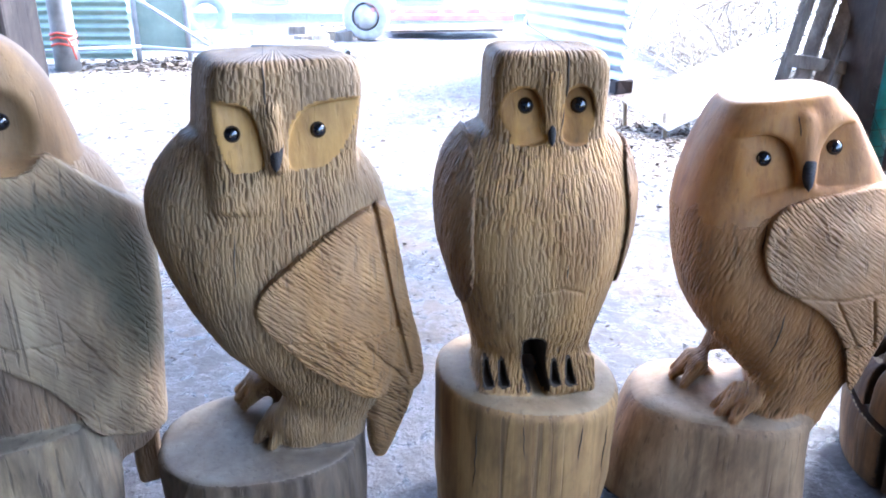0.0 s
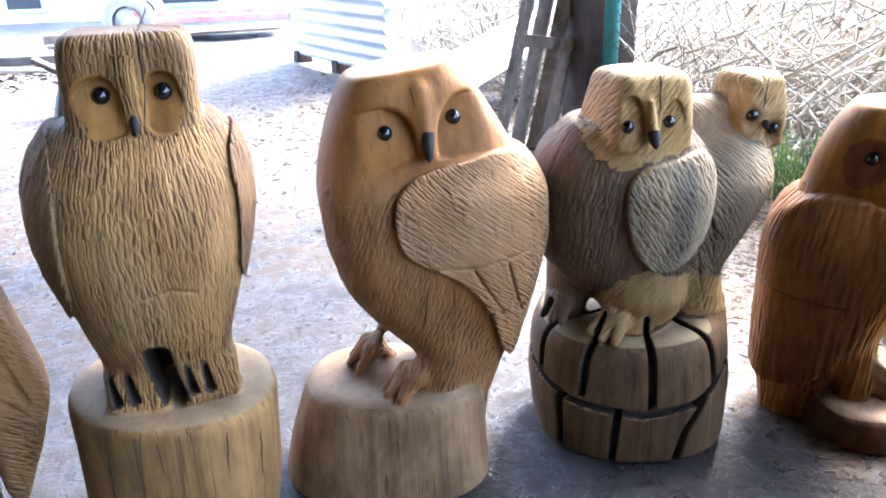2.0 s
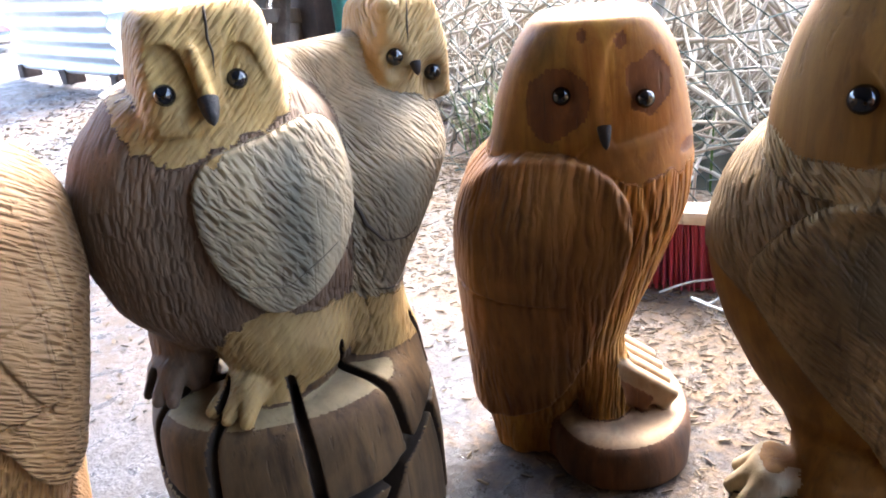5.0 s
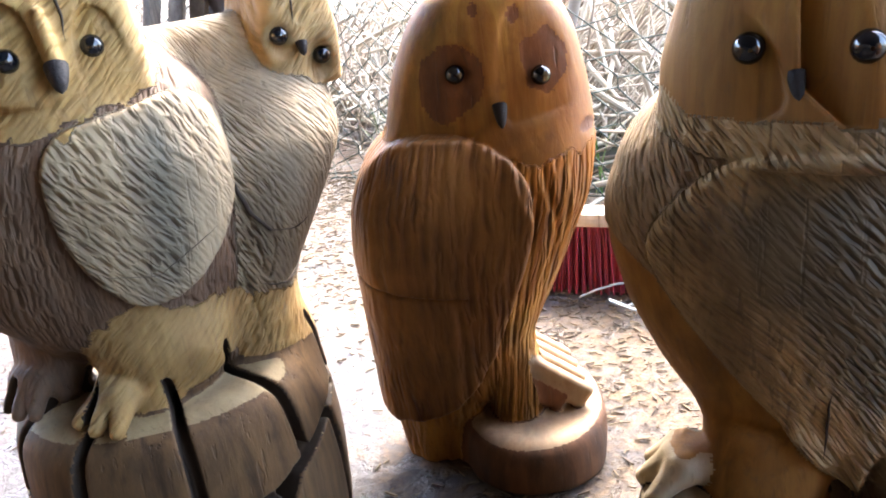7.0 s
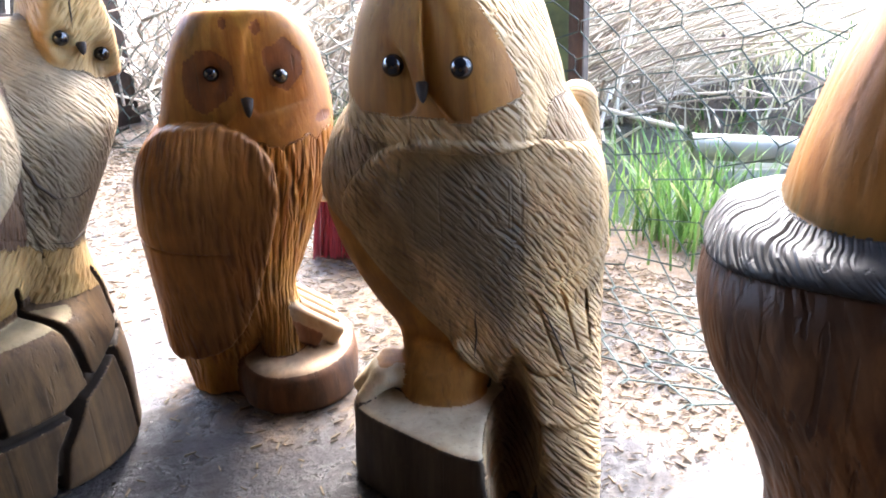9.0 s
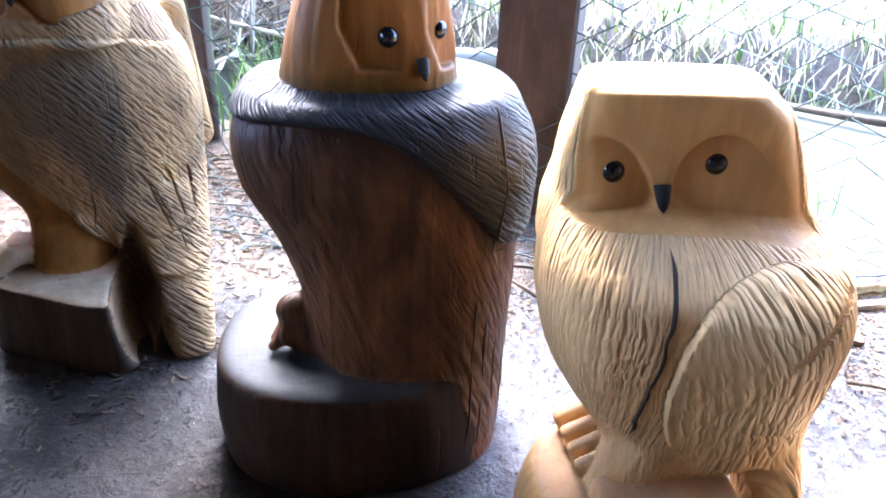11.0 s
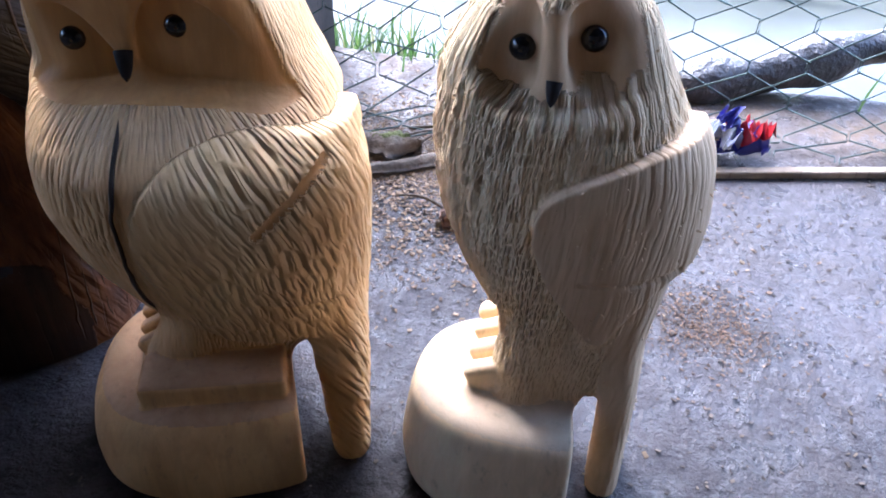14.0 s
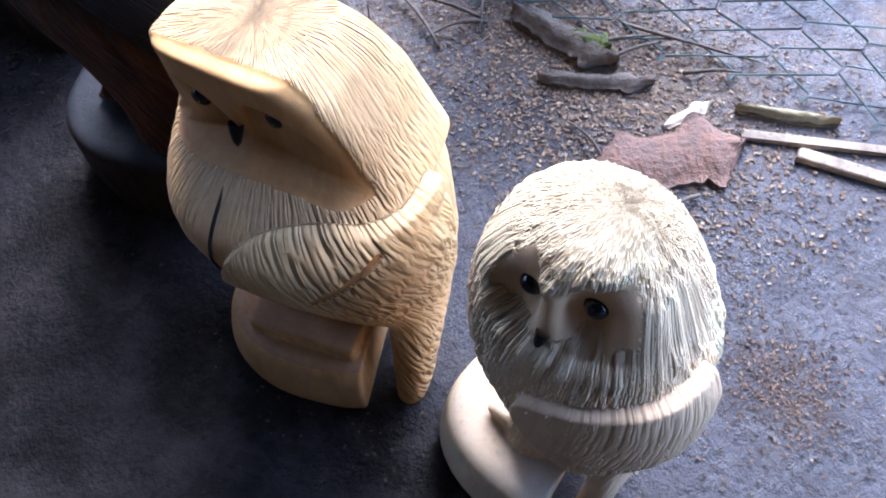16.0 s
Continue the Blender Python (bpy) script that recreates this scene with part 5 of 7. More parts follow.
for ex, ey, ez in ((-0.066, -0.032, 0.374), (-0.02, -0.022, 0.381)):
    c.cut(ell((ex, ey - 0.012, ez - 0.004), (0.02, 0.017, 0.024)), 0.012, FACE)
c.add(rod((-0.046, -0.032, 0.40), (-0.040, -0.041, 0.352), 0.005, 0.007), FACE, 0.012)
c.paint(lambda P: np.maximum(P[:, 2] - 0.354 - 3 * (P[:, 0] + 0.04) ** 2, 0.325 - P[:, 2]), BODY, 0.008)
c.relief(facing(Outline([(-0.042, 0.27), (-0.036, 0.292), (-0.014, 0.306), (0.01, 0.316), (0.036, 0.326), (0.1, 0.325), (0.1, 0.235), (0.055, 0.232), (0.03, 0.2), (0.014, 0.165), (-0.008, 0.2), (-0.03, 0.235)])), 0.011, 0.002, WING)
c.line([(-0.005, 0.234), (0.03, 0.232), (0.06, 0.236)], 0.0014, 0.003)
c.add(loft([(0.0, 0.026, 0.055, -0.06, 0.0), (0.08, 0.025, 0.054, -0.05, 0.02), (0.15, 0.015, 0.05, -0.045, 0.05), (0.22, 0.01, 0.058, -0.04, 0.07)], 3, cap=0.005), WING, 0.008)
c.add(rod((-0.03, -0.03, 0.15), (-0.04, -0.035, 0.1), 0.03, 0.026), BODY, 0.01)
comb(c, (-0.06, 0.03, 0.108), (0.002, -0.025, 0.0), 4, (0.03, 0.009, 0.013), -28, SIDE)
# Shaded toe gaps, painted by a darker block below the toes.
c.add(block((-0.05, -0.008, 0.098), (0.028, 0.044, 0.012), 0.004, 0, 0, -28), HEART_SHADE, 0.002)
for ex, ey, ez in ((-0.064, -0.031, 0.374), (-0.022, -0.021, 0.381)):
    c.ball((ex, ey + 0.002, ez), 0.0086, GLASS, 0.8)
c.beak((-0.04, -0.046, 0.362), (-0.04, -0.056, 0.342), 0.0068, HORN)
mats = owl_mats("cream_owl", ((0.761, 0.607, 0.351), (0.642, 0.476, 0.232), (0.750, 0.647, 0.443), 0.4), ((0.664, 0.472, 0.254), (0.542, 0.350, 0.158), (0.636, 0.483, 0.291), 0.3),
                ((0.64, 0.47, 0.27), (0.46, 0.31, 0.15), (0.68, 0.55, 0.36), 0.4), ((0.791, 0.676, 0.484), (0.716, 0.576, 0.358), (0.768, 0.666, 0.486), 0.3), ((0.757, 0.617, 0.386), (0.659, 0.506, 0.275), (0.734, 0.606, 0.401), 0.3), gouge=(0.52, 0.39, 0.24), rough=0.75, stain_shade=0.08, aged=0.0, tone=(1.22, 0.12), hue=(1.0, 0.91, 0.83), veins=0.2, cuts=((0.0045, 0.010, 0.0022, 0.25), (0.008, 0.06, 0.0009, 0.3)))
me = c.mesh("carved_owl", (-0.16, -0.15, -0.01), (0.11, 0.13, 0.46), mats, {BODY: (0.006, 0.013, 5, 0.0022), WING: (0.0092, 0.06, 5, 0.0004)}, {SIDE: TOP}, dome=0.34, axis=(-0.04, 0.03), splinters=3600)
statue("owl_statue", me, (1.14, -0.45), -83.4, "cream carved owl with fuzzy rough-cut feathers on a round base")

# ---- building helpers ----
def link_mesh(name, bm, material, smooth=False):
    me = bpy.data.meshes.new(name)
    bm.to_mesh(me)
    bm.free()
    for m in (material if isinstance(material, (list, tuple)) else [material]):
        me.materials.append(m)
    if smooth:
        me.polygons.foreach_set("use_smooth", np.ones(len(me.polygons), bool))
    return new(name, me)


def part(name, bm, material, parent, label="", smooth=False):
    ob = link_mesh(name, bm, material, smooth)
    ob.parent = parent
    return tagged(ob, label)


def base(name, place, yaw, label, category, group="", kind=""):
    ob = new(name)
    ob.empty_display_size = 0.05
    ob.matrix_world = pose(*place, 0, 0, yaw)
    return tagged(ob, label, category, group, kind)


def box(bm, size, m=Matrix(), bevel=0.0, jitter=0.0):
    geo = bmesh.ops.create_cube(bm, size=1.0, matrix=m @ Matrix.Diagonal((*size, 1)))
    vs = geo["verts"]
    if bevel:
        es = list({e for v in vs for e in v.link_edges})
        vs = bmesh.ops.bevel(bm, geom=es, offset=bevel, segments=2, affect="EDGES", profile=0.6)["verts"]
    if jitter:
        for v in vs:
            v.co += Vector([random.uniform(-jitter, jitter) for _ in range(3)])
    return bm


def tube(bm, pts, radii, sides=8, caps=True):
    """A tapered tube along points."""
    pts = [Vector(p) for p in pts]
    if isinstance(radii, (int, float)):
        radii = [radii] * len(pts)
    rings = []
    side = None
    for i, p in enumerate(pts):
        d = (pts[min(i + 1, len(pts) - 1)] - pts[max(i - 1, 0)]).normalized()
        if side is None:
            side = d.orthogonal().normalized()
        side = (side - d * side.dot(d)).normalized()
        up = d.cross(side)
        rings.append([bm.verts.new(p + radii[i] * (math.cos(a) * side + math.sin(a) * up)) for a in (2 * math.pi * k / sides for k in range(sides))])
    for a, b in zip(rings, rings[1:]):
        for k in range(sides):
            bm.faces.new((a[k], a[(k + 1) % sides], b[(k + 1) % sides], b[k]))
    if caps:
        bm.faces.new(rings[0][::-1])
        bm.faces.new(rings[-1])
    return bm


def plate(bm, outline, thick, m=Matrix()):
    """A flat piece with the given outline, standing in its own x-y plane."""
    lo = [bm.verts.new(m @ Vector((x, y, -thick / 2))) for x, y in outline]
    hi = [bm.verts.new(m @ Vector((x, y, thick / 2))) for x, y in outline]
    bm.faces.new(lo[::-1])
    bm.faces.new(hi)
    for i in range(len(outline)):
        j = (i + 1) % len(outline)
        bm.faces.new((lo[i], lo[j], hi[j], hi[i]))
    return bm


def many_tubes(name, P, R, material, sides=4):
    """Many thin tubes at once: P (tubes, points, 3), R (tubes, points)."""
    n, k, _ = P.shape
    D = np.gradient(P, axis=1)
    D /= np.linalg.norm(D, axis=2, keepdims=True).clip(1e-9)
    ref = np.where(np.abs(D[:, :1, 2:3]) > 0.8, np.array((1.0, 0, 0)), np.array((0, 0, 1.0)))
    S = np.cross(D, np.broadcast_to(ref, D.shape))
    S /= np.linalg.norm(S, axis=2, keepdims=True).clip(1e-9)
    U = np.cross(D, S)
    a = np.linspace(0, 2 * math.pi, sides, endpoint=False)
    V = P[:, :, None] + R[:, :, None, None] * (np.cos(a)[None, None, :, None] * S[:, :, None] + np.sin(a)[None, None, :, None] * U[:, :, None])
    ids = np.arange(n * k * sides).reshape(n, k, sides)
    A, B = ids[:, :-1], ids[:, 1:]
    Q = np.stack([A, np.roll(A, -1, 2), np.roll(B, -1, 2), B], -1).reshape(-1, 4)
    return quads_mesh(name, V.reshape(-1, 3), Q, material)


def quads_mesh(name, V, Q, material, smooth=True):
    me = bpy.data.meshes.new(name)
    me.vertices.add(len(V))
    me.vertices.foreach_set("co", np.asarray(V, np.float32).ravel())
    me.loops.add(Q.size)
    me.loops.foreach_set("vertex_index", Q.astype(np.int32).ravel())
    me.polygons.add(len(Q))
    me.polygons.foreach_set("loop_start", np.arange(0, Q.size, 4, dtype=np.int32))
    me.polygons.foreach_set("use_smooth", np.full(len(Q), smooth))
    for x in (material if isinstance(material, (list, tuple)) else [material]):
        me.materials.append(x)
    me.update()
    return me


def blades(name, roots, height, width, spread, material, rng, bend=0.5):
    """Grass blades: narrow strips of three bent lengths."""
    n = len(roots)
    h = height * rng.uniform(0.5, 1.0, n)
    az = rng.uniform(0, 2 * math.pi, n)
    lean = rng.uniform(0.1, spread, n)
    f = np.array((0, 0.4, 0.75, 1.0))
    out = lean[:, None] * (f[None] ** (1 + bend)) * h[:, None]
    z = h[:, None] * f[None] * np.cos(lean * 0.6)[:, None]
    C = roots[:, None] + np.stack([np.cos(az)[:, None] * out, np.sin(az)[:, None] * out, z], -1)
    w = width * np.array((0.8, 1.0, 0.7, 0.08))[None] * rng.uniform(0.6, 1.3, n)[:, None]
    t = np.stack([-np.sin(az), np.cos(az), np.zeros(n)], -1)[:, None] * w[..., None]
    V = np.stack([C - t, C + t], 2)
    ids = np.arange(n * 8).reshape(n, 4, 2)
    Q = np.stack([ids[:, :-1, 0], ids[:, :-1, 1], ids[:, 1:, 1], ids[:, 1:, 0]], -1).reshape(-1, 4)
    return quads_mesh(name, V.reshape(-1, 3), Q, material)


def island_colour(name, stops, rough=0.8, translucent=0.0):
    """Colour that differs from piece to piece, with fine mottling."""
    m, nt, b = shader(name, rough, 0.0, 0.3)
    g = nt.nodes.new("ShaderNodeNewGeometry")
    col = ramp(nt, g.outputs["Random Per Island"], stops)
    mott = noise_tex(nt, coords(nt, (70,) * 3), 1.0, 3.0, 0.6)
    col = mix(nt, times(nt, mott, 0.35), col, tuple(c * 0.4 for c in stops[0][1]))
    nt.links.new(col, b.inputs["Base Color"])
    bump(nt, b, mott, 0.001)
    if translucent:
        b.inputs["Subsurface Weight"].default_value = 0.0
        tr = node(nt, "BsdfTranslucent")
        nt.links.new(col, tr.inputs["Color"])
        ms = node(nt, "MixShader", Fac=translucent)
        nt.links.new(b.outputs[0], ms.inputs[1])
        nt.links.new(tr.outputs[0], ms.inputs[2])
        nt.links.new(ms.outputs[0], nt.nodes["Material Output"].inputs["Surface"])
    return m


# ---- ground: slab, yard and ditch in one sheet ----
FENCE_Y = [-2.6, -1.8, -0.75, -0.25, 0.15, 0.84, 2.35, 3.2]
FENCE_X = [2.45, 2.2, 1.86, 1.73, 1.66, 1.60, 1.36, 1.22]


def fence_x(y):
    return np.interp(y, FENCE_Y, FENCE_X)


def soft(a, b, v):
    t = np.clip((v - a) / (b - a), 0, 1)
    return t * t * (3 - 2 * t)


def relief(X, Y):
    a = lattice_noise(X * 1.1, Y * 1.1, X * 0 + 3.3) - 0.5
    b = lattice_noise(X * 5, Y * 5, X * 0 + 7.7) - 0.5
    f = lattice_noise(X * 17, Y * 17, X * 0 + 1.1) - 0.5
    past = X - fence_x(Y)
    yard = np.maximum(soft(1.15, 1.7, Y), soft(0.0, 0.2, past))
    z = 0.0012 * f + yard * (0.012 * b + 0.006 * f + 0.02 * a * soft(2, 5, Y))
    ditch = soft(0.15, 0.5, past) * (1 - soft(1.05, 1.45, past)) * soft(-3.5, -0.9, -Y)
    bank = soft(1.0, 2.2, past) * 0.25 + soft(2.0, 9.0, past) * 0.5
    return z - 0.3 * ditch + bank * (1 + 0.4 * b)


def spaced(lo, hi, step, far):
    mid = np.arange(lo, hi + step / 2, step)
    out = step * 1.25 ** np.arange(1, 60)
    out = np.cumsum(out)
    out = out[out < far]
    return np.concatenate([lo - out[::-1], mid, hi + out])


GROUND, gnt, gb = shader("slab_and_yard", 0.5, 0.0, 0.5)
flat = coords(gnt)
big = noise_tex(gnt, coords(gnt, (1.7,) * 3), 1.0, 5.0, 0.6)
mid = noise_tex(gnt, coords(gnt, (13,) * 3), 1.0, 6.0, 0.68)
grit = noise_tex(gnt, coords(gnt, (75,) * 3), 1.0, 5.0, 0.7)
damp = ramp(gnt, big, [(0.4, 0.0), (0.62, 1.0)], False)
con = mix(gnt, damp, (0.030, 0.027, 0.028), (0.068, 0.061, 0.065))
# Dark earth colour that also carries the shade of the covered floor.
at_shaded_soil = gnt.nodes.new("ShaderNodeAttribute")
at_shaded_soil.attribute_name = "shaded_soil"
con = mix(gnt, at_shaded_soil.outputs["Fac"], con, mix(gnt, damp, (0.007, 0.0058, 0.005), (0.019, 0.0155, 0.0135)))
con = mix(gnt, times(gnt, ramp(gnt, mid, [(0.45, 0.0), (0.68, 1.0)], False), 0.6), con, (0.07, 0.06, 0.056))
con = mix(gnt, times(gnt, ramp(gnt, grit, [(0.56, 0.0), (0.7, 1.0)], False), 0.7), con, (0.035, 0.03, 0.027))
con = mix(gnt, times(gnt, ramp(gnt, grit, [(0.3, 1.0), (0.42, 0.0)], False), 0.4), con, mix(gnt, at_shaded_soil.outputs["Fac"], (0.2, 0.19, 0.2), (0.05, 0.04, 0.034)))
mud = mix(gnt, ramp(gnt, mid, [(0.40, 0.0), (0.62, 1.0)], False), (0.02, 0.017, 0.018), (0.07, 0.065, 0.072))
earth = ramp(gnt, noise_tex(gnt, coords(gnt, (2.6,) * 3), 1.0, 6.0, 0.7), [(0.41, 0.0), (0.54, 1.0)], False)
mud = mix(gnt, times(gnt, earth, 0.8), mud, (0.12, 0.08, 0.045))
mud = mix(gnt, times(gnt, ramp(gnt, grit, [(0.5, 0.0), (0.66, 1.0)], False), 0.7), mud, (0.04, 0.03, 0.026))
mud = mix(gnt, times(gnt, ramp(gnt, grit, [(0.3, 1.0), (0.42, 0.0)], False), 0.5), mud, (0.21, 0.2, 0.215))
at = gnt.nodes.new("ShaderNodeAttribute")
at.attribute_name = "yard"
gcol = mix(gnt, at.outputs["Fac"], con, mud)
strewn = gnt.nodes.new("ShaderNodeAttribute")
strewn.attribute_name = "strewn"
chaff = noise_tex(gnt, coords(gnt, (5.5,) * 3, (0, 0, 30)), 1.0, 6.0, 0.7, 0.4)
chaff = ramp(gnt, value(gnt, "ADD", chaff, value(gnt, "MULTIPLY", strewn.outputs["Fac"], 0.12)), [(0.52, 0.0), (0.63, 1.0)], False)
gcol = mix(gnt, times(gnt, value(gnt, "MULTIPLY", chaff, strewn.outputs["Fac"]), 0.85), gcol, mix(gnt, ramp(gnt, grit, [(0.4, 0.0), (0.6, 1.0)], False), (0.055, 0.035, 0.02), (0.15, 0.095, 0.05)))
# Paler ground: the dry far bank, and glare painted onto the far yard.
dry = gnt.nodes.new("ShaderNodeAttribute")
dry.attribute_name = "dry"
pale = mix(gnt, ramp(gnt, mid, [(0.35, 0.0), (0.6, 1.0)], False), (0.06, 0.055, 0.05), (0.155, 0.145, 0.135))
gcol = mix(gnt, dry.outputs["Fac"], gcol, pale)
gnt.links.new(gcol, gb.inputs["Base Color"])
wet = noise_tex(gnt, coords(gnt, (24,) * 3), 1.0, 5.0, 0.7, 0.6)
gcol = mix(gnt, times(gnt, ramp(gnt, wet, [(0.40, 1.0), (0.52, 0.0)], False), 0.45), gcol, (0.02, 0.017, 0.016))
gnt.links.new(gcol, gb.inputs["Base Color"])
gnt.links.new(ramp(gnt, wet, [(0.40, 0.2), (0.54, 0.75)], False), gb.inputs["Roughness"])
gnt.links.new(ramp(gnt, at_shaded_soil.outputs["Fac"], [(0.0, 0.32), (1.0, 0.06)], False), gb.inputs["Specular IOR Level"])
low = bump(gnt, gb, mid, 0.012, 0.7)
bump(gnt, gb, grit, 0.006, 0.9, low)

gx, gy = spaced(-2.6, 3.4, 0.035, 400), spaced(-1.6, 5.6, 0.035, 400)
X, Y = np.meshgrid(gx, gy, indexing="ij")
Z = relief(X, Y)
ids = np.arange(X.size).reshape(X.shape)
ground = new("ground", quads_mesh("ground", np.stack([X, Y, Z], -1).reshape(-1, 3), np.stack([ids[:-1, :-1], ids[1:, :-1], ids[1:, 1:], ids[:-1, 1:]], -1).reshape(-1, 4), GROUND))
edge = np.maximum(soft(1.1, 1.9, Y + 0.5 * (lattice_noise(X * 3, Y * 3, X * 0) - 0.5)), soft(-0.12, 0.1, X - fence_x(Y) + 0.5 * (lattice_noise(X * 4, Y * 4, X * 0 + 2) - 0.5)))
ground.data.attributes.new("yard", "FLOAT", "POINT").data.foreach_set("value", edge.astype(np.float32).ravel())
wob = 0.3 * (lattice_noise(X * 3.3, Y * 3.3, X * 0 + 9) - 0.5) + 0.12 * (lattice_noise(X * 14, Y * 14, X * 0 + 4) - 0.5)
# Earth round the owls, its mask deepened for the shade they stand in.
shaded_soil = (1 - soft(0.95, 1.25, X + wob - 0.35 * np.clip((Y - 0.1) / 0.5, 0, 1))) * np.clip((1 - soft(0.0, 0.45, Y + wob)) + 0.62 * soft(0.6, 0.9, X) * (1 - soft(0.8, 1.1, Y + wob)), 0, 1)
ground.data.attributes.new("shaded_soil", "FLOAT", "POINT").data.foreach_set("value", shaded_soil.astype(np.float32).ravel())
brown = soft(0.75, 1.05, X + wob) * np.maximum(soft(0.45, 0.75, Y + wob), 0.8 * soft(1.15, 1.4, X + wob) * soft(-0.1, 0.3, Y + wob)) * (1 - soft(1.9, 2.5, Y + wob))
ground.data.attributes.new("strewn", "FLOAT", "POINT").data.foreach_set("value", brown.astype(np.float32).ravel())
# First term whitens the far yard for its glare, second is the dry bank.
far_dry_glare = np.maximum(soft(3.2, 5.0, Y + 0.8 * (lattice_noise(X * 2, Y * 2, X * 0 + 5) - 0.5)), soft(1.0, 1.6, X - fence_x(Y)))
far_dry_glare = far_dry_glare * (1 - soft(0.25, 0.6, X) * soft(-0.6, -0.1, fence_x(Y) - X + 0.5) * (1 - soft(4.2, 5.0, Y)))
ground.data.attributes.new("dry", "FLOAT", "POINT").data.foreach_set("value", far_dry_glare.astype(np.float32).ravel())
tagged(ground, "damp grey concrete slab running out into a muddy yard", kind="structure")

# ---- ditch water ----
WATER, wnt, wb = shader("ditch_water", 0.12, 0.0, 0.12)
wb.inputs["Base Color"].default_value = (0.075, 0.082, 0.07, 1)
bump(wnt, wb, noise_tex(wnt, coords(wnt, (9,) * 3), 1.0, 3.0), 0.004, 0.4)
bm = bmesh.new()
bmesh.ops.create_grid(bm, x_segments=2, y_segments=2, size=1, matrix=pose(3.2, 0.2, -0.1) @ Matrix.Diagonal((1.6, 4.5, 1, 1)))
tagged(link_mesh("water", bm, WATER), "still grey ditch water behind the netting", kind="structure")

# ---- the open shed: front post; roof, rear walls and rear post unseen, added to shape light ----
IRON = plain("galvanised_iron", (0.42, 0.44, 0.46), 0.45, 0.6, 0.5, 0.2, 5, 0.0006, 40, (0.30, 0.29, 0.28))
OLD_TIMBER = carved_wood("old_timber", (0.23, 0.19, 0.15), (0.11, 0.085, 0.065), (0.28, 0.26, 0.24), 0.5)
DARK_TIMBER = carved_wood("dark_post_timber", (0.075, 0.05, 0.04), (0.035, 0.024, 0.02), (0.09, 0.075, 0.065), 0.4, gouge=(0.02, 0.015, 0.012))
BOARDS = plain("rough_sawn_boards", (0.10, 0.08, 0.065), 0.85, vary=0.25, scale=4)
OLD_IRON = plain("rusty_roof_iron", (0.12, 0.09, 0.075), 0.7, 0.2, 0.4, 0.25, 4)
# Roof out of view, sized to hold sky and sun off the owls.
bm = bmesh.new()
box(bm, (5.65, 7.5, 0.05), pose(-1.0, -0.05, 2.3, 0, 1.5, 0))
tagged(link_mesh("roof", bm, OLD_IRON), kind="structure")
# Walls out of view, added to cut the fill from west and south.
bm = bmesh.new()
box(bm, (0.08, 7.4, 2.3), pose(-3.75, -0.05, 1.15))
tagged(link_mesh("unseen_wall_west", bm, BOARDS), kind="structure")
bm = bmesh.new()
box(bm, (5.6, 0.08, 2.3), pose(-0.98, -3.75, 1.15))
tagged(link_mesh("unseen_wall_south", bm, BOARDS), kind="structure")
for x, y, wide in ((-0.80, 1.40, 0.12), (1.62, -3.7, 0.12)):
    bm = bmesh.new()
    box(bm, (wide, wide, 2.32), pose(0, 0, 1.15), 0.008, 0.002)
    ob = link_mesh("shed_post", bm, DARK_TIMBER)
    ob.matrix_world = pose(x, y, 0)
    tagged(ob, "dark square timber post holding up the shed roof", "post", "shed posts")

# ---- wire fence ----
WIRE = plain("green_coated_wire", (0.045, 0.075, 0.068), 0.6, 0.0, 0.25, 0.2, 30, 0)
fence = base("fence", (1.6, 0.8, 0), 0, "sagging diamond wire netting on mixed timber and steel posts", "fence")
rng = np.random.RandomState(11)
arc_y = np.linspace(3.1, -2.5, 400)
arc = np.concatenate([[0], np.cumsum(np.hypot(np.diff(arc_y), np.diff(fence_x(arc_y))))])
CELL, TALL, HIGH = 0.086, 0.060, 1.5
cols, rows = int(arc[-1] / CELL), int(HIGH / TALL) + 6
C, K = np.meshgrid(np.arange(cols), np.arange(rows * 2), indexing="ij")
END = K % 2
K = K // 2
SHAKE = rng.normal(0, 1, (2, 2 * cols + 4, rows + 2))
wires = []
for flip in (0, 1):
    s = C * CELL + (((K + flip) % 2) - 0.5) * CELL * 0.985
    knot = C * 2 + ((K + flip) % 2) * 2
    s = s + 0.030 * (lattice_noise(C * 0.17 + 3, K * 0.23, C * 0.0) - 0.5) * 2 + 0.005 * SHAKE[0][knot, K]
    up = K * TALL + (END - 0.5) * 0.017 + 0.0035 * SHAKE[1][knot, K]
    y = np.interp(s, arc, arc_y)
    skirt = np.interp(y, [-2.5, -0.9, -0.3, 0.1, 0.45, 0.8, 1.3, 3.1], [0.02, 0.03, 0.05, 0.12, 0.24, 0.16, 0.05, 0.02])
    bend = 0.03 + skirt
    lie = np.clip(bend - up, 0, None)
    stand = np.clip(up - bend, 0, None)
    sag = 0.05 * np.sin(y * 3.1) * np.sin(np.clip(stand / 1.3, 0, 1) * math.pi) + 0.03 * (lattice_noise(y * 2, stand * 3, y * 0) - 0.5)
    x = fence_x(y) - lie * 0.9 * (skirt > 0.01) + sag - 0.08 * np.exp(-stand / 0.12) * (skirt / 0.24)
    z = 0.006 + stand + 0.02 * np.exp(-lie * 12) * (lattice_noise(y * 9, lie * 9, y * 0) - 0.2)
    # neighbouring wires hook round each other where the points of the zigzag meet
    x = x + (0.0022 if flip else -0.0022)
    wires.append(np.stack([x, y, np.maximum(z, 0.004)], -1))
P = np.concatenate(wires)
netting = new("netting", many_tubes("netting", P, np.full(P.shape[:2], 0.0013), WIRE, 5))
netting.matrix_world = Matrix.Translation((-1.6, -0.8, 0))
netting.parent = fence
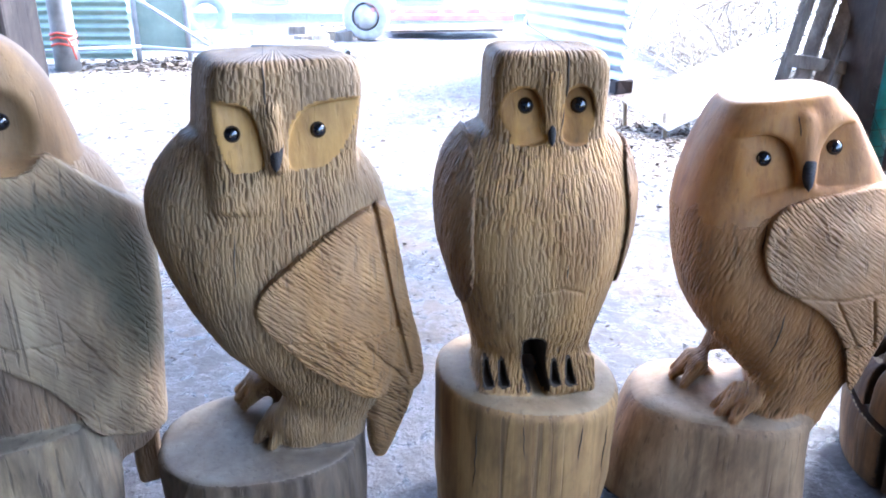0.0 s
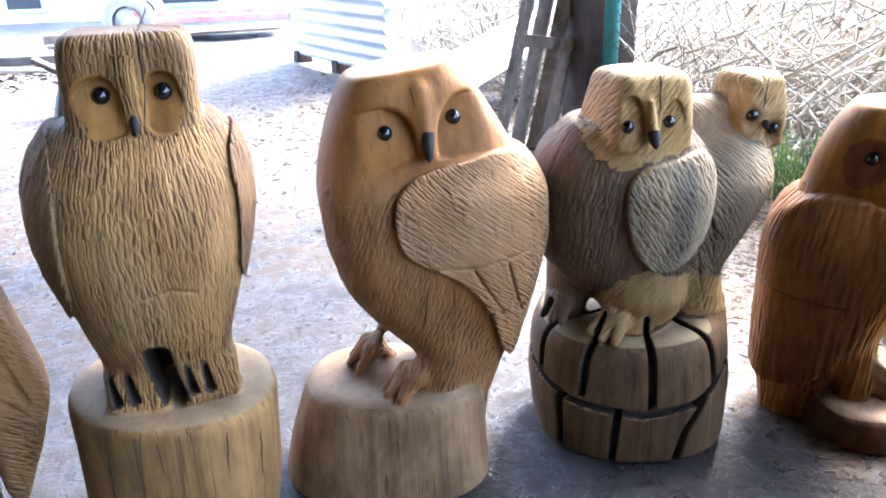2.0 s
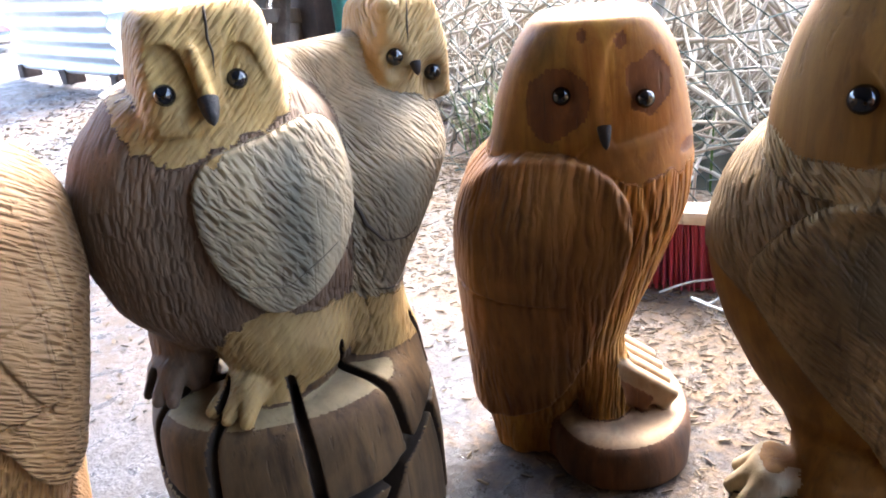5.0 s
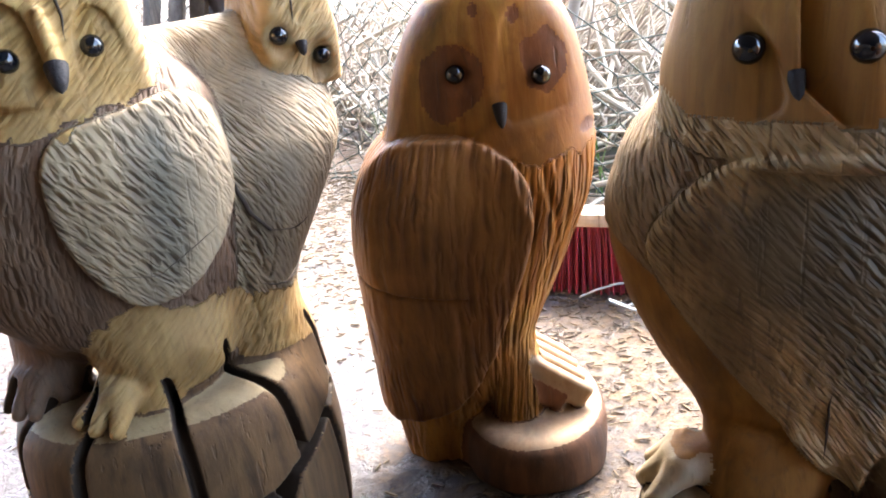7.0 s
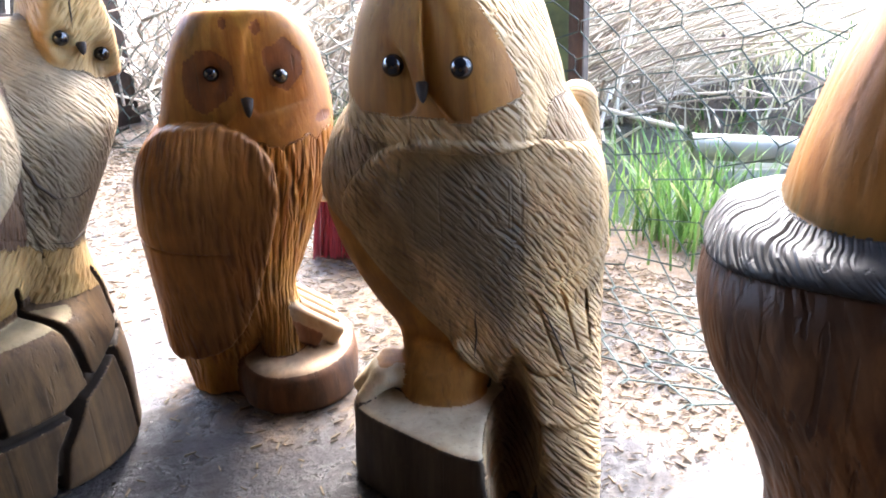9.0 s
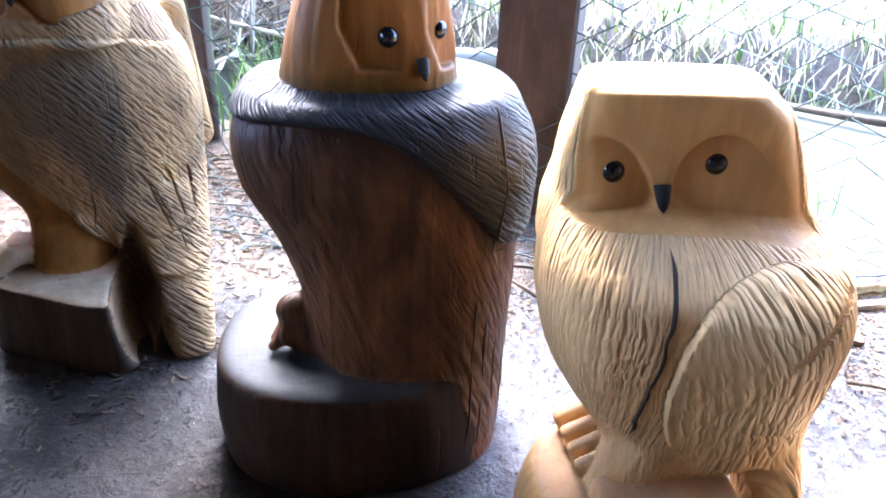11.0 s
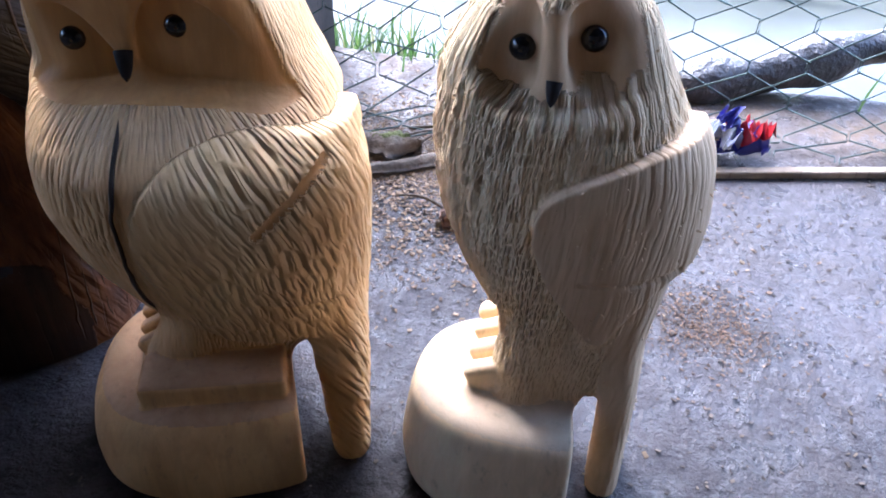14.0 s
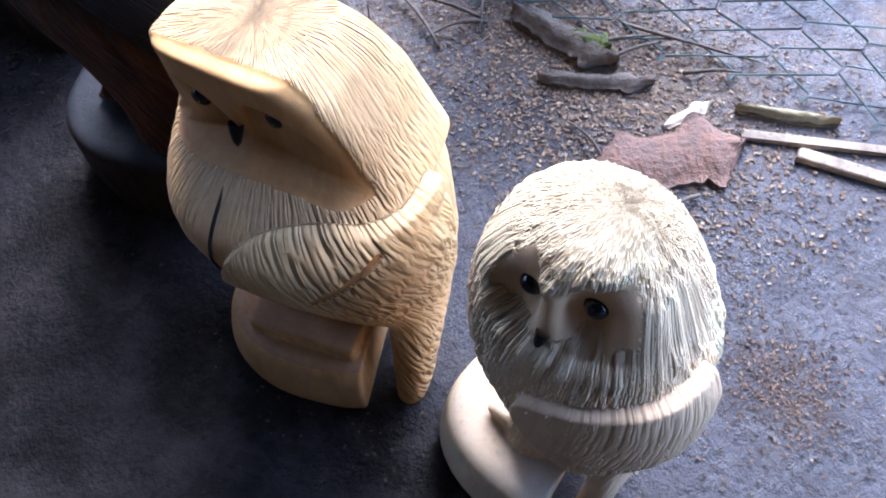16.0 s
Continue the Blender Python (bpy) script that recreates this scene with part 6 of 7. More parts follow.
tagged(netting, "dark green coated diamond netting", kind="stuff")
bm = bmesh.new()
for h in (0.62, 1.2):
    tube(bm, [(fence_x(y) + 0.004 - 1.6, y - 0.8, h + 0.015 * math.sin(y * 4)) for y in np.linspace(3.1, -2.5, 60)], 0.0016, 5)
part("straining_wire", bm, WIRE, fence, smooth=True)
TEAL = plain("teal_paint", (0.03, 0.30, 0.30), 0.45, vary=0.25, scale=20, dirt=(0.05, 0.16, 0.16))
GREEN_POST = plain("green_painted_timber", (0.10, 0.15, 0.06), 0.7, vary=0.3, scale=15)
STEEL = plain("grey_steel", (0.46, 0.50, 0.55), 0.4, 0.3, 0.5, 0.15, 20, 0.0004)
for name, x, y, w, d, mat, note in (("timber_post", 1.73, 0.2, 0.17, 0.12, DARK_TIMBER, "broad dark brown post"), ("timber_post", 1.40, 2.56, 0.2, 0.14, DARK_TIMBER, "broad dark brown post"), ("thin_post", 1.66, 0.86, 0.026, 0.026, DARK_TIMBER, "thin dark stake"), ("green_post", 1.70, 0.93, 0.075, 0.07, GREEN_POST, "green painted post"), ("thin_post", 2.06, -1.25, 0.03, 0.03, DARK_TIMBER, "thin dark stake")):
    bm = bmesh.new()
    box(bm, (w, d, 1.9), pose(x - 1.6, y - 0.8, 0.93, 0, 0, 12), 0.006, 0.002)
    part(name, bm, mat, fence, note)

bm = bmesh.new()
tube(bm, [(0, 0, 0), (0.004, 0, 0.9), (0, 0, 1.9)], 0.026, 14)
ob = link_mesh("steel_pole", bm, TEAL, True)
ob.matrix_world = pose(1.385, 2.44, 0, 0, 0, 0)
tagged(ob, "teal painted steel pole standing beside the fence post", "pole")
bm = bmesh.new()
tube(bm, [(0, 0, 0), (0, -0.36, 1.14), (0, -0.6, 1.9)], 0.011, 12)
ob = link_mesh("steel_pole", bm, STEEL, True)
ob.matrix_world = pose(1.645, 1.53, 0.0)
tagged(ob, "thin grey steel pole leaning against the netting", "pole")

# ---- heap of dry sticks and reeds behind the fence ----
STRAW = island_colour("dry_stems", [(0.0, (0.22, 0.18, 0.15)), (0.35, (0.50, 0.45, 0.37)), (0.75, (0.68, 0.64, 0.56)), (1.0, (0.34, 0.27, 0.2))])
n = 5200
y0 = rng.uniform(1.15, 6.0, n)
x0 = fence_x(y0) + 0.12 + rng.uniform(0, 1.0, n) ** 1.3 * 2.2
z0 = rng.uniform(0, 1, n) ** 1.4 * (0.62 + 0.25 * np.sin(y0 * 1.7))
az = rng.uniform(0, 2 * math.pi, n)
tilt = np.where(rng.rand(n) < 0.35, rng.normal(1.1, 0.25, n), rng.normal(0.25, 0.35, n))
ln = rng.uniform(0.12, 0.7, n)
dvec = np.stack([np.cos(az) * np.cos(tilt), np.sin(az) * np.cos(tilt), np.sin(tilt)], -1)
mid0 = np.stack([x0, y0, z0], -1)
curl = rng.normal(0, 0.05, (n, 3))
f = np.linspace(-0.5, 0.5, 5)
P = mid0[:, None] + dvec[:, None] * (f[None, :, None] * ln[:, None, None]) + curl[:, None] * ((f * f * 4 - 0.5)[None, :, None])
P[..., 2] = np.abs(P[..., 2])
P[..., 0] = np.maximum(P[..., 0], fence_x(P[..., 1]) + 0.03)
R = (rng.uniform(0.0016, 0.0065, n) ** 1.0)[:, None] * np.linspace(1.1, 0.55, 5)[None]
heap = new("brushwood", many_tubes("brushwood", P, R, STRAW, 5))
tagged(heap, "tangled heap of dry pale sticks behind the netting", "brushwood", kind="stuff")
# leaning reeds
n = 900
y0 = rng.uniform(0.95, 2.6, n)
x0 = fence_x(y0) + rng.uniform(0.35, 1.5, n)
ln = rng.uniform(0.5, 1.1, n)
lean = rng.normal(0.65, 0.2, n)
top = np.stack([rng.normal(0.15, 0.15, n), -np.sin(lean), np.cos(lean)], -1)
f = np.linspace(0, 1, 6)
P = np.stack([x0, y0 + 0.4, x0 * 0], -1)[:, None] + top[:, None] * (f[None, :, None] * ln[:, None, None])
P[..., 2] -= 0.25 * (f ** 2.2)[None] * ln[:, None]
P[..., 2] = np.abs(P[..., 2])
P[..., 0] = np.maximum(P[..., 0], fence_x(P[..., 1]) + 0.03)
reeds = new("reeds", many_tubes("reeds", P, rng.uniform(0.0025, 0.006, n)[:, None] * np.linspace(1, 0.5, 6)[None], STRAW, 5))
tagged(reeds, "bleached leaning reed stems beyond the fence", "reeds", kind="stuff")

# ---- grass ----
GRASS = island_colour("green_grass", [(0.0, (0.045, 0.10, 0.022)), (0.5, (0.08, 0.17, 0.035)), (0.85, (0.14, 0.22, 0.06)), (1.0, (0.35, 0.33, 0.16))], 0.5, 0.35)
DRY = island_colour("dry_bank_grass", [(0.0, (0.50, 0.48, 0.30)), (0.4, (0.66, 0.62, 0.46)), (0.8, (0.76, 0.72, 0.60)), (1.0, (0.34, 0.42, 0.16))], 0.7, 0.3)


def roots(n, cx, cy, sx, sy):
    x, y = rng.normal(cx, sx, n), rng.normal(cy, sy, n)
    x = np.maximum(x, fence_x(y) + 0.02)
    return np.stack([x, y, relief(x, y)], -1)


for cx, cy, sx, sy, n, h in ((1.78, 0.72, 0.06, 0.08, 260, 0.23), (1.62, 1.72, 0.08, 0.14, 420, 0.22), (1.92, 0.22, 0.06, 0.16, 260, 0.12), (2.0, 0.0, 0.08, 0.2, 260, 0.10)):
    ob = new("grass_tuft", blades("grass_tuft", roots(n, cx, cy, sx, sy), h, 0.0022, 1.0, GRASS, rng))
    tagged(ob, "bright green grass tuft growing through the netting", "grass", "grass tufts by the fence", "stuff")
x, y = rng.uniform(2.6, 6.0, 52000), rng.uniform(-3.2, 5.0, 52000)
keep = (x - fence_x(y)) > 1.22
x, y = x[keep], y[keep]
bank = new("bank_grass", blades("bank_grass", np.stack([x, y, relief(x, y) - 0.01], -1), 0.15, 0.0028, 1.1, DRY, rng))
tagged(bank, "dry yellow and green grass on the far ditch bank", "grass", kind="stuff")
x, y = rng.uniform(2.75, 3.3, 2600), rng.uniform(-3.0, 3.0, 2600)
keep = (x - fence_x(y)) > 1.1
bank = new("bank_grass", blades("bank_grass", np.stack([x, y, relief(x, y) - 0.01], -1)[keep], 0.09, 0.004, 1.2, GRASS, rng))
tagged(bank, "green grass fringe along the ditch water", "grass", kind="stuff")

# ---- log on the ditch side ----
GREY_BARK = plain("grey_brown_bark", (0.13, 0.10, 0.075), 0.9, vary=0.3, scale=25, bumpy=0.004, fine=90, dirt=(0.06, 0.05, 0.035))
LOG_BARK = plain("wet_grey_bark", (0.13, 0.13, 0.13), 0.4, 0, 0.5, 0.35, 18, 0.008, 60, (0.03, 0.027, 0.024))
log = base("fallen_log", (1.92, -0.45, 0), 0, "wet dark grey log propped on a stub beyond the netting", "log")
def gnarled(bm, pts, radii, sides=14, rough=0.12):
    tube(bm, pts, radii, sides)
    for v in bm.verts:
        v.co += Vector(noise.noise_vector(v.co * 14)) * rough * max(radii)
    return bm
ax = [(1.90, -0.42, 0.03), (1.96, -0.53, 0.045), (2.02, -0.64, 0.075), (2.08, -0.76, 0.105), (2.14, -0.885, 0.128), (2.165, -0.93, 0.115)]
fine_ = np.linspace(0, 5, 30)
ax = [tuple(np.interp(fine_[i], range(6), [p[k] for p in ax]) for k in range(3)) for i in range(30)]
thick_ = np.interp(fine_, range(6), [0.034, 0.041, 0.036, 0.034, 0.037, 0.028]) * (1 + 0.18 * np.sin(fine_ * 4.1))
part("trunk", gnarled(bmesh.new(), [(x - 1.92, y + 0.45, z - 0.018) for x, y, z in ax], [float(v) for v in thick_], 18, 0.22), LOG_BARK, log, smooth=True)
part("stub", gnarled(bmesh.new(), [(0.23, -0.455, 0.10), (0.215, -0.45, 0.03), (0.21, -0.45, -0.12)], [0.03, 0.032, 0.035]), LOG_BARK, log, smooth=True)
bm = bmesh.new()
gnarled(bm, [(2.86, -0.1, -0.08), (2.8, -0.4, -0.07), (2.84, -0.75, -0.05)], [0.009, 0.012, 0.008])
tagged(link_mesh("fallen_branch", bm, GREY_BARK, True), "dark wet branch lying along the far water edge", "branch")

# ---- black drain pipes by the grass ----
PIPE = plain("weathered_pipe", (0.20, 0.21, 0.19), 0.5, 0, 0.4, 0.2, 10, 0.0005)
for i, (a, b, r) in enumerate((((1.83, 0.74, 0.15), (2.25, 0.38, 0.10), 0.024), ((1.86, 0.70, 0.09), (2.3, 0.35, 0.06), 0.018), ((1.80, 0.62, 0.035), (2.2, 0.2, 0.03), 0.02))):
    bm = bmesh.new()
    a, b = Vector(a), Vector(b)
    tube(bm, [a, b], r, 16, False)
    tube(bm, [a, b], r * 0.8, 16, False)
    ob = link_mesh("drain_pipe", bm, PIPE, True)
    tagged(ob, "grey plastic drain pipe lying behind the netting", "pipe", "pipes behind the fence")

# ---- red brush ----
RED = island_colour("red_bristles", [(0.0, (0.15, 0.010, 0.022)), (0.6, (0.27, 0.024, 0.045)), (1.0, (0.20, 0.016, 0.03))], 0.45)
STOCK = carved_wood("brush_stock_wood", (0.55, 0.46, 0.34), (0.42, 0.33, 0.23), (0.5, 0.47, 0.42), 0.3)
brush = base("broom_head", (1.35, 1.08, 0), -52, "red bristled broom head with pale wooden stock, standing on its bristles", "broom")
bm = bmesh.new()
box(bm, (0.19, 0.05, 0.022), pose(0, 0, 0.113), 0.008)
part("stock", bm, STOCK, brush, "pale wooden stock")
n = 520
bx, by = rng.uniform(-0.085, 0.085, n), rng.uniform(-0.018, 0.018, n)
topz = np.stack([bx, by, np.full(n, 0.104)], -1)
low_ = np.stack([bx * 1.12 + rng.normal(0, 0.004, n), by * 2.0 + rng.normal(0, 0.005, n), np.full(n, 0.003)], -1)
P = topz[:, None] + (low_ - topz)[:, None] * np.linspace(0, 1, 4)[None, :, None]
ob = new("bristles", many_tubes("bristles", P, np.full((n, 4), 0.0014), RED, 4))
ob.parent = brush
tagged(ob, "stiff red bristles", kind="stuff")
WHITE_WIRE = plain("pale_wire", (0.5, 0.55, 0.55), 0.5, 0.2)
for k in range(3):
    bm = bmesh.new()
    tube(bm, [(1.30 + 0.09 * t + 0.05 * math.sin(t * 5 + k), 0.98 - 0.14 * t + 0.05 * math.cos(t * 4 + k * 2), 0.012 + 0.02 * abs(math.sin(t * 6 + k))) for t in np.linspace(0, 1.6, 24)], 0.0018, 6)
    tagged(link_mesh("wire_offcut", bm, WHITE_WIRE, True), "bent pale wire offcut lying on the dirt", "wire", "wire offcuts")

# ---- white sheet leaning in the yard ----
WHITE = plain("white_sheet", (0.88, 0.88, 0.88), 0.5, vary=0.04, scale=6, dirt=(0.66, 0.66, 0.66))
sheet = base("white_board", (0.80, 3.08, 0), 0, "white flat sheet leaning on two short battens in the yard", "board")
low_edge, up_edge = Vector((0.125, -0.24, -0.06)).normalized(), Vector((0.37, 0.8, 0.345)).normalized()
up_edge = (up_edge - low_edge * up_edge.dot(low_edge)).normalized()
out_ = low_edge.cross(up_edge)
tilted = Matrix((low_edge, up_edge, out_)).transposed().to_4x4()
bm = bmesh.new()
plate(bm, [(-0.15, 0.0), (0.15, -0.01), (0.14, 0.4), (0.12, 0.8), (0.1, 1.25), (-0.17, 1.25), (-0.16, 0.6)], 0.008, Matrix.Translation((0, 0, 0.07)) @ tilted)
part("panel", bm, WHITE, sheet)
for x, y in ((-0.055, 0.125), (0.055, -0.085)):
    bm = bmesh.new()
    box(bm, (0.014, 0.014, 0.10), pose(x, y, 0.045, -20, 0, 0))
    part("batten", bm, STOCK, sheet, "pale timber batten")

# ---- leaning timber frame of old planks ----
rack = base("leaning_pallet", (1.14, 2.46, 0), 0, "grey weathered plank frame leaning against the fence post", "pallet")
def plank_between(a, b, w, t, mat, parent, name="plank"):
    a, b = Vector(a), Vector(b)
    d = b - a
    m = Matrix.Translation((a + b) / 2) @ d.to_track_quat("Z", "Y").to_matrix().to_4x4()
    bm = bmesh.new()
    box(bm, (w, t, d.length), m, 0.003, 0.0015)
    return part(name, bm, mat, parent)
for (x0_, y0_), w, t in (((-0.13, 0.03), 0.022, 0.05), ((-0.055, 0.05), 0.05, 0.018), ((0.0, 0.02), 0.05, 0.022), ((0.055, 0.05), 0.045, 0.018)):
    plank_between((x0_, y0_, 0.0), (x0_ + 0.40, y0_ + 0.33, 1.32), w, t, OLD_TIMBER, rack)
for f_ in (0.27, 0.75):
    plank_between((-0.15 + 0.4 * f_, 0.02 + 0.33 * f_, 1.32 * f_), (0.12 + 0.4 * f_, 0.02 + 0.33 * f_, 1.32 * f_ - 0.035), 0.03, 0.04, OLD_TIMBER, rack, "crossbar")

# ---- corrugated iron wall beside the yard ----
def corrugated(name, length, height, pitch, depth, mat, m, label):
    nz, nx = int(height / pitch * 10), 12
    Zc, Xc = np.meshgrid(np.linspace(0, height, nz), np.linspace(0, length, nx), indexing="ij")
    Yc = depth * np.sin(Zc / pitch * 2 * math.pi) + 0.006 * (lattice_noise(Xc * 4, Zc * 4, Xc * 0) - 0.5)
    front = np.stack([Xc, Yc, Zc], -1).reshape(-1, 3)
    back = front + np.array((0, 0.004, 0))
    k = np.arange(nz * nx).reshape(nz, nx)
    q = np.stack([k[:-1, :-1], k[:-1, 1:], k[1:, 1:], k[1:, :-1]], -1).reshape(-1, 4)
    ob = new(name, quads_mesh(name, np.concatenate([front, back]), np.concatenate([q, (q + nz * nx)[:, ::-1]]), mat))
    ob.matrix_world = m
    return tagged(ob, label, "metal fence")
WALL_IRON = plain("pale_iron", (0.66, 0.66, 0.66), 0.45, 0.35, 0.5, 0.15, 3, 0.0004, 40, (0.40, 0.42, 0.46))
GREEN_IRON = plain("greenish_iron", (0.34, 0.42, 0.36), 0.5, 0.2, 0.5, 0.25, 6, 0.0004, 40, (0.22, 0.30, 0.25))
ang = math.degrees(math.atan2(4.98 - 3.95, 0.50 - 0.88))
corrugated("iron_wall", 1.12, 1.6, 0.068, 0.010, WALL_IRON, pose(0.88, 3.95, 0.05, 0, 0, ang), "pale horizontal corrugated iron wall beside the yard")
bm = bmesh.new()
for f_ in (0.02, 0.5, 0.98):
    box(bm, (0.07, 0.09, 0.075), pose(0.90 - 0.38 * f_, 3.97 + 1.03 * f_, 0.03, 0, 0, ang), 0.006, 0.006)
tagged(link_mesh("wall_footing", bm, DARK_TIMBER), "dark timber blocks under the iron wall", "block", kind="structure")
corrugated("iron_panel", 0.62, 1.3, 0.052, 0.009, GREEN_IRON, pose(-2.62, 5.02, 0.02, 0, 0, 2), "pale green corrugated iron panel at the yard edge")
gate = base("yard_gate", (-1.9, 5.05, 0), 4, "pale green yard gate with steel frame", "gate")
bm = bmesh.new()
box(bm, (0.30, 0.012, 0.5), pose(0.1, 0.01, 0.32))
part("gate_sheet", bm, GREEN_IRON, gate)
for x in (-0.06, 0.26):
    bm = bmesh.new()
    tube(bm, [(x, 0, 0), (x, 0, 1.2)], 0.018, 10)
    part("gate_post", bm, STEEL, gate, smooth=True)
for a, b in (((-0.9, -0.35, 0.1), (0.05, -0.3, 0.13)), ((0.05, -0.3, 0.13), (1.05, -0.1, 0.02)), ((0.0, -0.2, 0.42), (0.42, -0.15, 0.12))):
    bm = bmesh.new()
    tube(bm, [a, b], 0.012, 10)
    part("rail", bm, STEEL, gate, smooth=True)

STRAP = plain("red_strap", (0.55, 0.06, 0.03), 0.6, vary=0.2, scale=30)
BOLLARD = plain("grey_bollard", (0.22, 0.21, 0.20), 0.7, vary=0.25, scale=8, bumpy=0.003)
bollard = base("gate_bollard", (-2.26, 4.7, 0), 0, "thick round timber post tied with a red strap", "post")
bm = bmesh.new()
tube(bm, [(0, 0, 0), (0, 0, 0.15), (0.005, 0, 0.6), (0, 0, 1.3)], [0.075, 0.068, 0.062, 0.06], 18)
part("post", bm, BOLLARD, bollard, smooth=True)
bm = bmesh.new()
for z_ in (0.155, 0.19, 0.215):
    tube(bm, [(0.07 * math.cos(a), 0.07 * math.sin(a), z_ + 0.008 * math.sin(a * 3)) for a in np.linspace(0, 6.28, 20)], 0.007, 6)
tube(bm, [(0.05, -0.06, 0.19), (0.08, -0.075, 0.14), (0.085, -0.06, 0.07)], 0.006, 6)
part("strap", bm, STRAP, bollard, "faded red strap", True)

# ---- red trailer ----
# Trailer red and tyre grey are lightened to paint in the yard glare.
RED_PAINT = plain("glare_pale_red_paint", (0.58, 0.2, 0.19), 0.6, vary=0.2, scale=10, dirt=(0.55, 0.36, 0.33))
TYRE = plain("glare_pale_tyre", (0.5, 0.49, 0.48), 0.8, vary=0.2, scale=15)
RIM = plain("pale_rim", (0.62, 0.62, 0.62), 0.5, 0.2, vary=0.15)
trailer = base("trailer", (-0.6, 6.3, 0), 0, "red flat trailer paled by glare, with pale wheels and a raised ramp", "trailer")
def wheel_part(parent, x, y, r, w):
    bm = bmesh.new()
    ring = []
    for a in np.linspace(0, 2 * math.pi, 32, endpoint=False):
        prof = [(r * 0.58, -w / 2), (r * 0.85, -w * 0.56), (r * 0.97, -w * 0.45), (r, 0), (r * 0.97, w * 0.45), (r * 0.85, w * 0.56), (r * 0.58, w / 2)]
        ring.append([bm.verts.new((x + q * math.cos(a), y + d, r + q * math.sin(a))) for q, d in prof])
    for i in range(32):
        for k in range(6):
            bm.faces.new((ring[i][k], ring[i][k + 1], ring[(i + 1) % 32][k + 1], ring[(i + 1) % 32][k]))
    tyre = part("wheel", bm, TYRE, parent, "grey tyre paled by glare", True)
    bm = bmesh.new()
    tube(bm, [(x, y - w * 0.3, r), (x, y - w * 0.36, r), (x, y + w * 0.3, r)], [r * 0.6, r * 0.5, r * 0.6], 24)
    tube(bm, [(x, y - w * 0.48, r), (x, y - w * 0.3, r)], r * 0.16, 12)
    rim = part("rim", bm, RIM, tyre, "pale steel rim", True)
for x, y in ((-0.03, 0.0), (-0.03, 0.85)):
    wheel_part(trailer, x, y, 0.185, 0.11)
for y in (0.08, 0.75):
    bm = bmesh.new()
    box(bm, (1.15, 0.035, 0.045), pose(0.55, y, 0.17), 0.004)
    part("side_rail", bm, RED_PAINT, trailer)
for x in (0.2, 0.55, 0.9):
    bm = bmesh.new()
    box(bm, (0.04, 0.7, 0.035), pose(x, 0.42, 0.17), 0.003)
    part("cross_member", bm, RED_PAINT, trailer)
for y in (-0.02, 0.24, 0.5):
    bm = bmesh.new()
    box(bm, (0.05, 0.035, 0.75), pose(-0.13, y, 0.50, 0, -32, 0), 0.004)
    part("ramp_rail", bm, RED_PAINT, trailer)
bm = bmesh.new()
box(bm, (0.9, 0.5, 0.02), pose(0.6, 0.4, 0.06, 0, -1, 0))
part("deck_board", bm, OLD_TIMBER, trailer)

# ---- white house wall behind the yard ----
PAINT = plain("white_wall_paint", (0.80, 0.80, 0.79), 0.7, vary=0.05, scale=3, dirt=(0.72, 0.72, 0.7))
PANE = plain("dark_window", (0.05, 0.06, 0.065), 0.1, spec=0.6, vary=0.1)
FRAME_PAINT = plain("grey_frame_paint", (0.45, 0.47, 0.48), 0.5, vary=0.1)
house = base("house", (-0.6, 8.9, 0), 0, "white painted building with dark windows behind the yard", "building")
bm = bmesh.new()
box(bm, (9.0, 0.15, 2.6), pose(0, 0.1, 1.3))
part("wall", bm, PAINT, house)
bm = bmesh.new()
box(bm, (9.4, 1.2, 0.06), pose(0, 0.4, 2.65, 12, 0, 0))
part("roof", bm, IRON, house)
for cx, w in ((0.24, 0.62), (-1.35, 0.36)):
    bm = bmesh.new()
    for sx in (-1, 1):
        box(bm, (0.04, 0.04, 0.62), pose(cx + sx * w / 2, 0.015, 0.42))
    for z_ in (0.12, 0.73):
        box(bm, (w + 0.04, 0.04, 0.04), pose(cx, 0.012, z_))
    win = part("window", bm, FRAME_PAINT, house, "grey framed window")
    bm = bmesh.new()
    box(bm, (w - 0.04, 0.006, 0.57), pose(cx, 0.018, 0.425))
    part("pane", bm, PANE, win, "dark window pane")

# ---- carved seat standing in the yard ----
SEAT_WOOD = carved_wood("dark_oiled_seat", (0.10, 0.08, 0.07), (0.035, 0.03, 0.028), (0.2, 0.19, 0.18), 0.5, 0.4, 0.5)
c = Carving()
c.add(loft([(0.0, -0.085, 0.085, -0.07, 0.07), (0.06, -0.07, 0.07, -0.06, 0.06), (0.14, -0.042, 0.042, -0.04, 0.04), (0.18, -0.035, 0.035, -0.035, 0.035)], 3), 0)
c.add(block((-0.06, 0, 0.215), (0.075, 0.05, 0.012), 0.006, 0, 0, 32), 0, 0.01)
c.add(block((0.06, 0, 0.21), (0.06, 0.05, 0.012), 0.006, 0, 0, -40), 0, 0.01)
ob = new("carved_seat", c.mesh("carved_seat", (-0.16, -0.1, -0.01), (0.16, 0.1, 0.3), [SEAT_WOOD], {0: (0.01, 0.08, 0, 0.0008)}, h=0.005))
ob.matrix_world = pose(-0.55, 3.65, 0, 0, 0, 10)
tagged(ob, "dark oiled carved stool with a split winged top", "stool")

# ---- yard clutter ----
bm = bmesh.new()
box(bm, (0.52, 0.3, 0.045), pose(0, 0, 0.065, 0, 1, 4), 0.012, 0.006)
ob = link_mesh("stone_slab", bm, plain("dark_slab", (0.16, 0.155, 0.15), 0.7, bumpy=0.004))
ob.matrix_world = pose(-1.03, 5.35, 0.0)
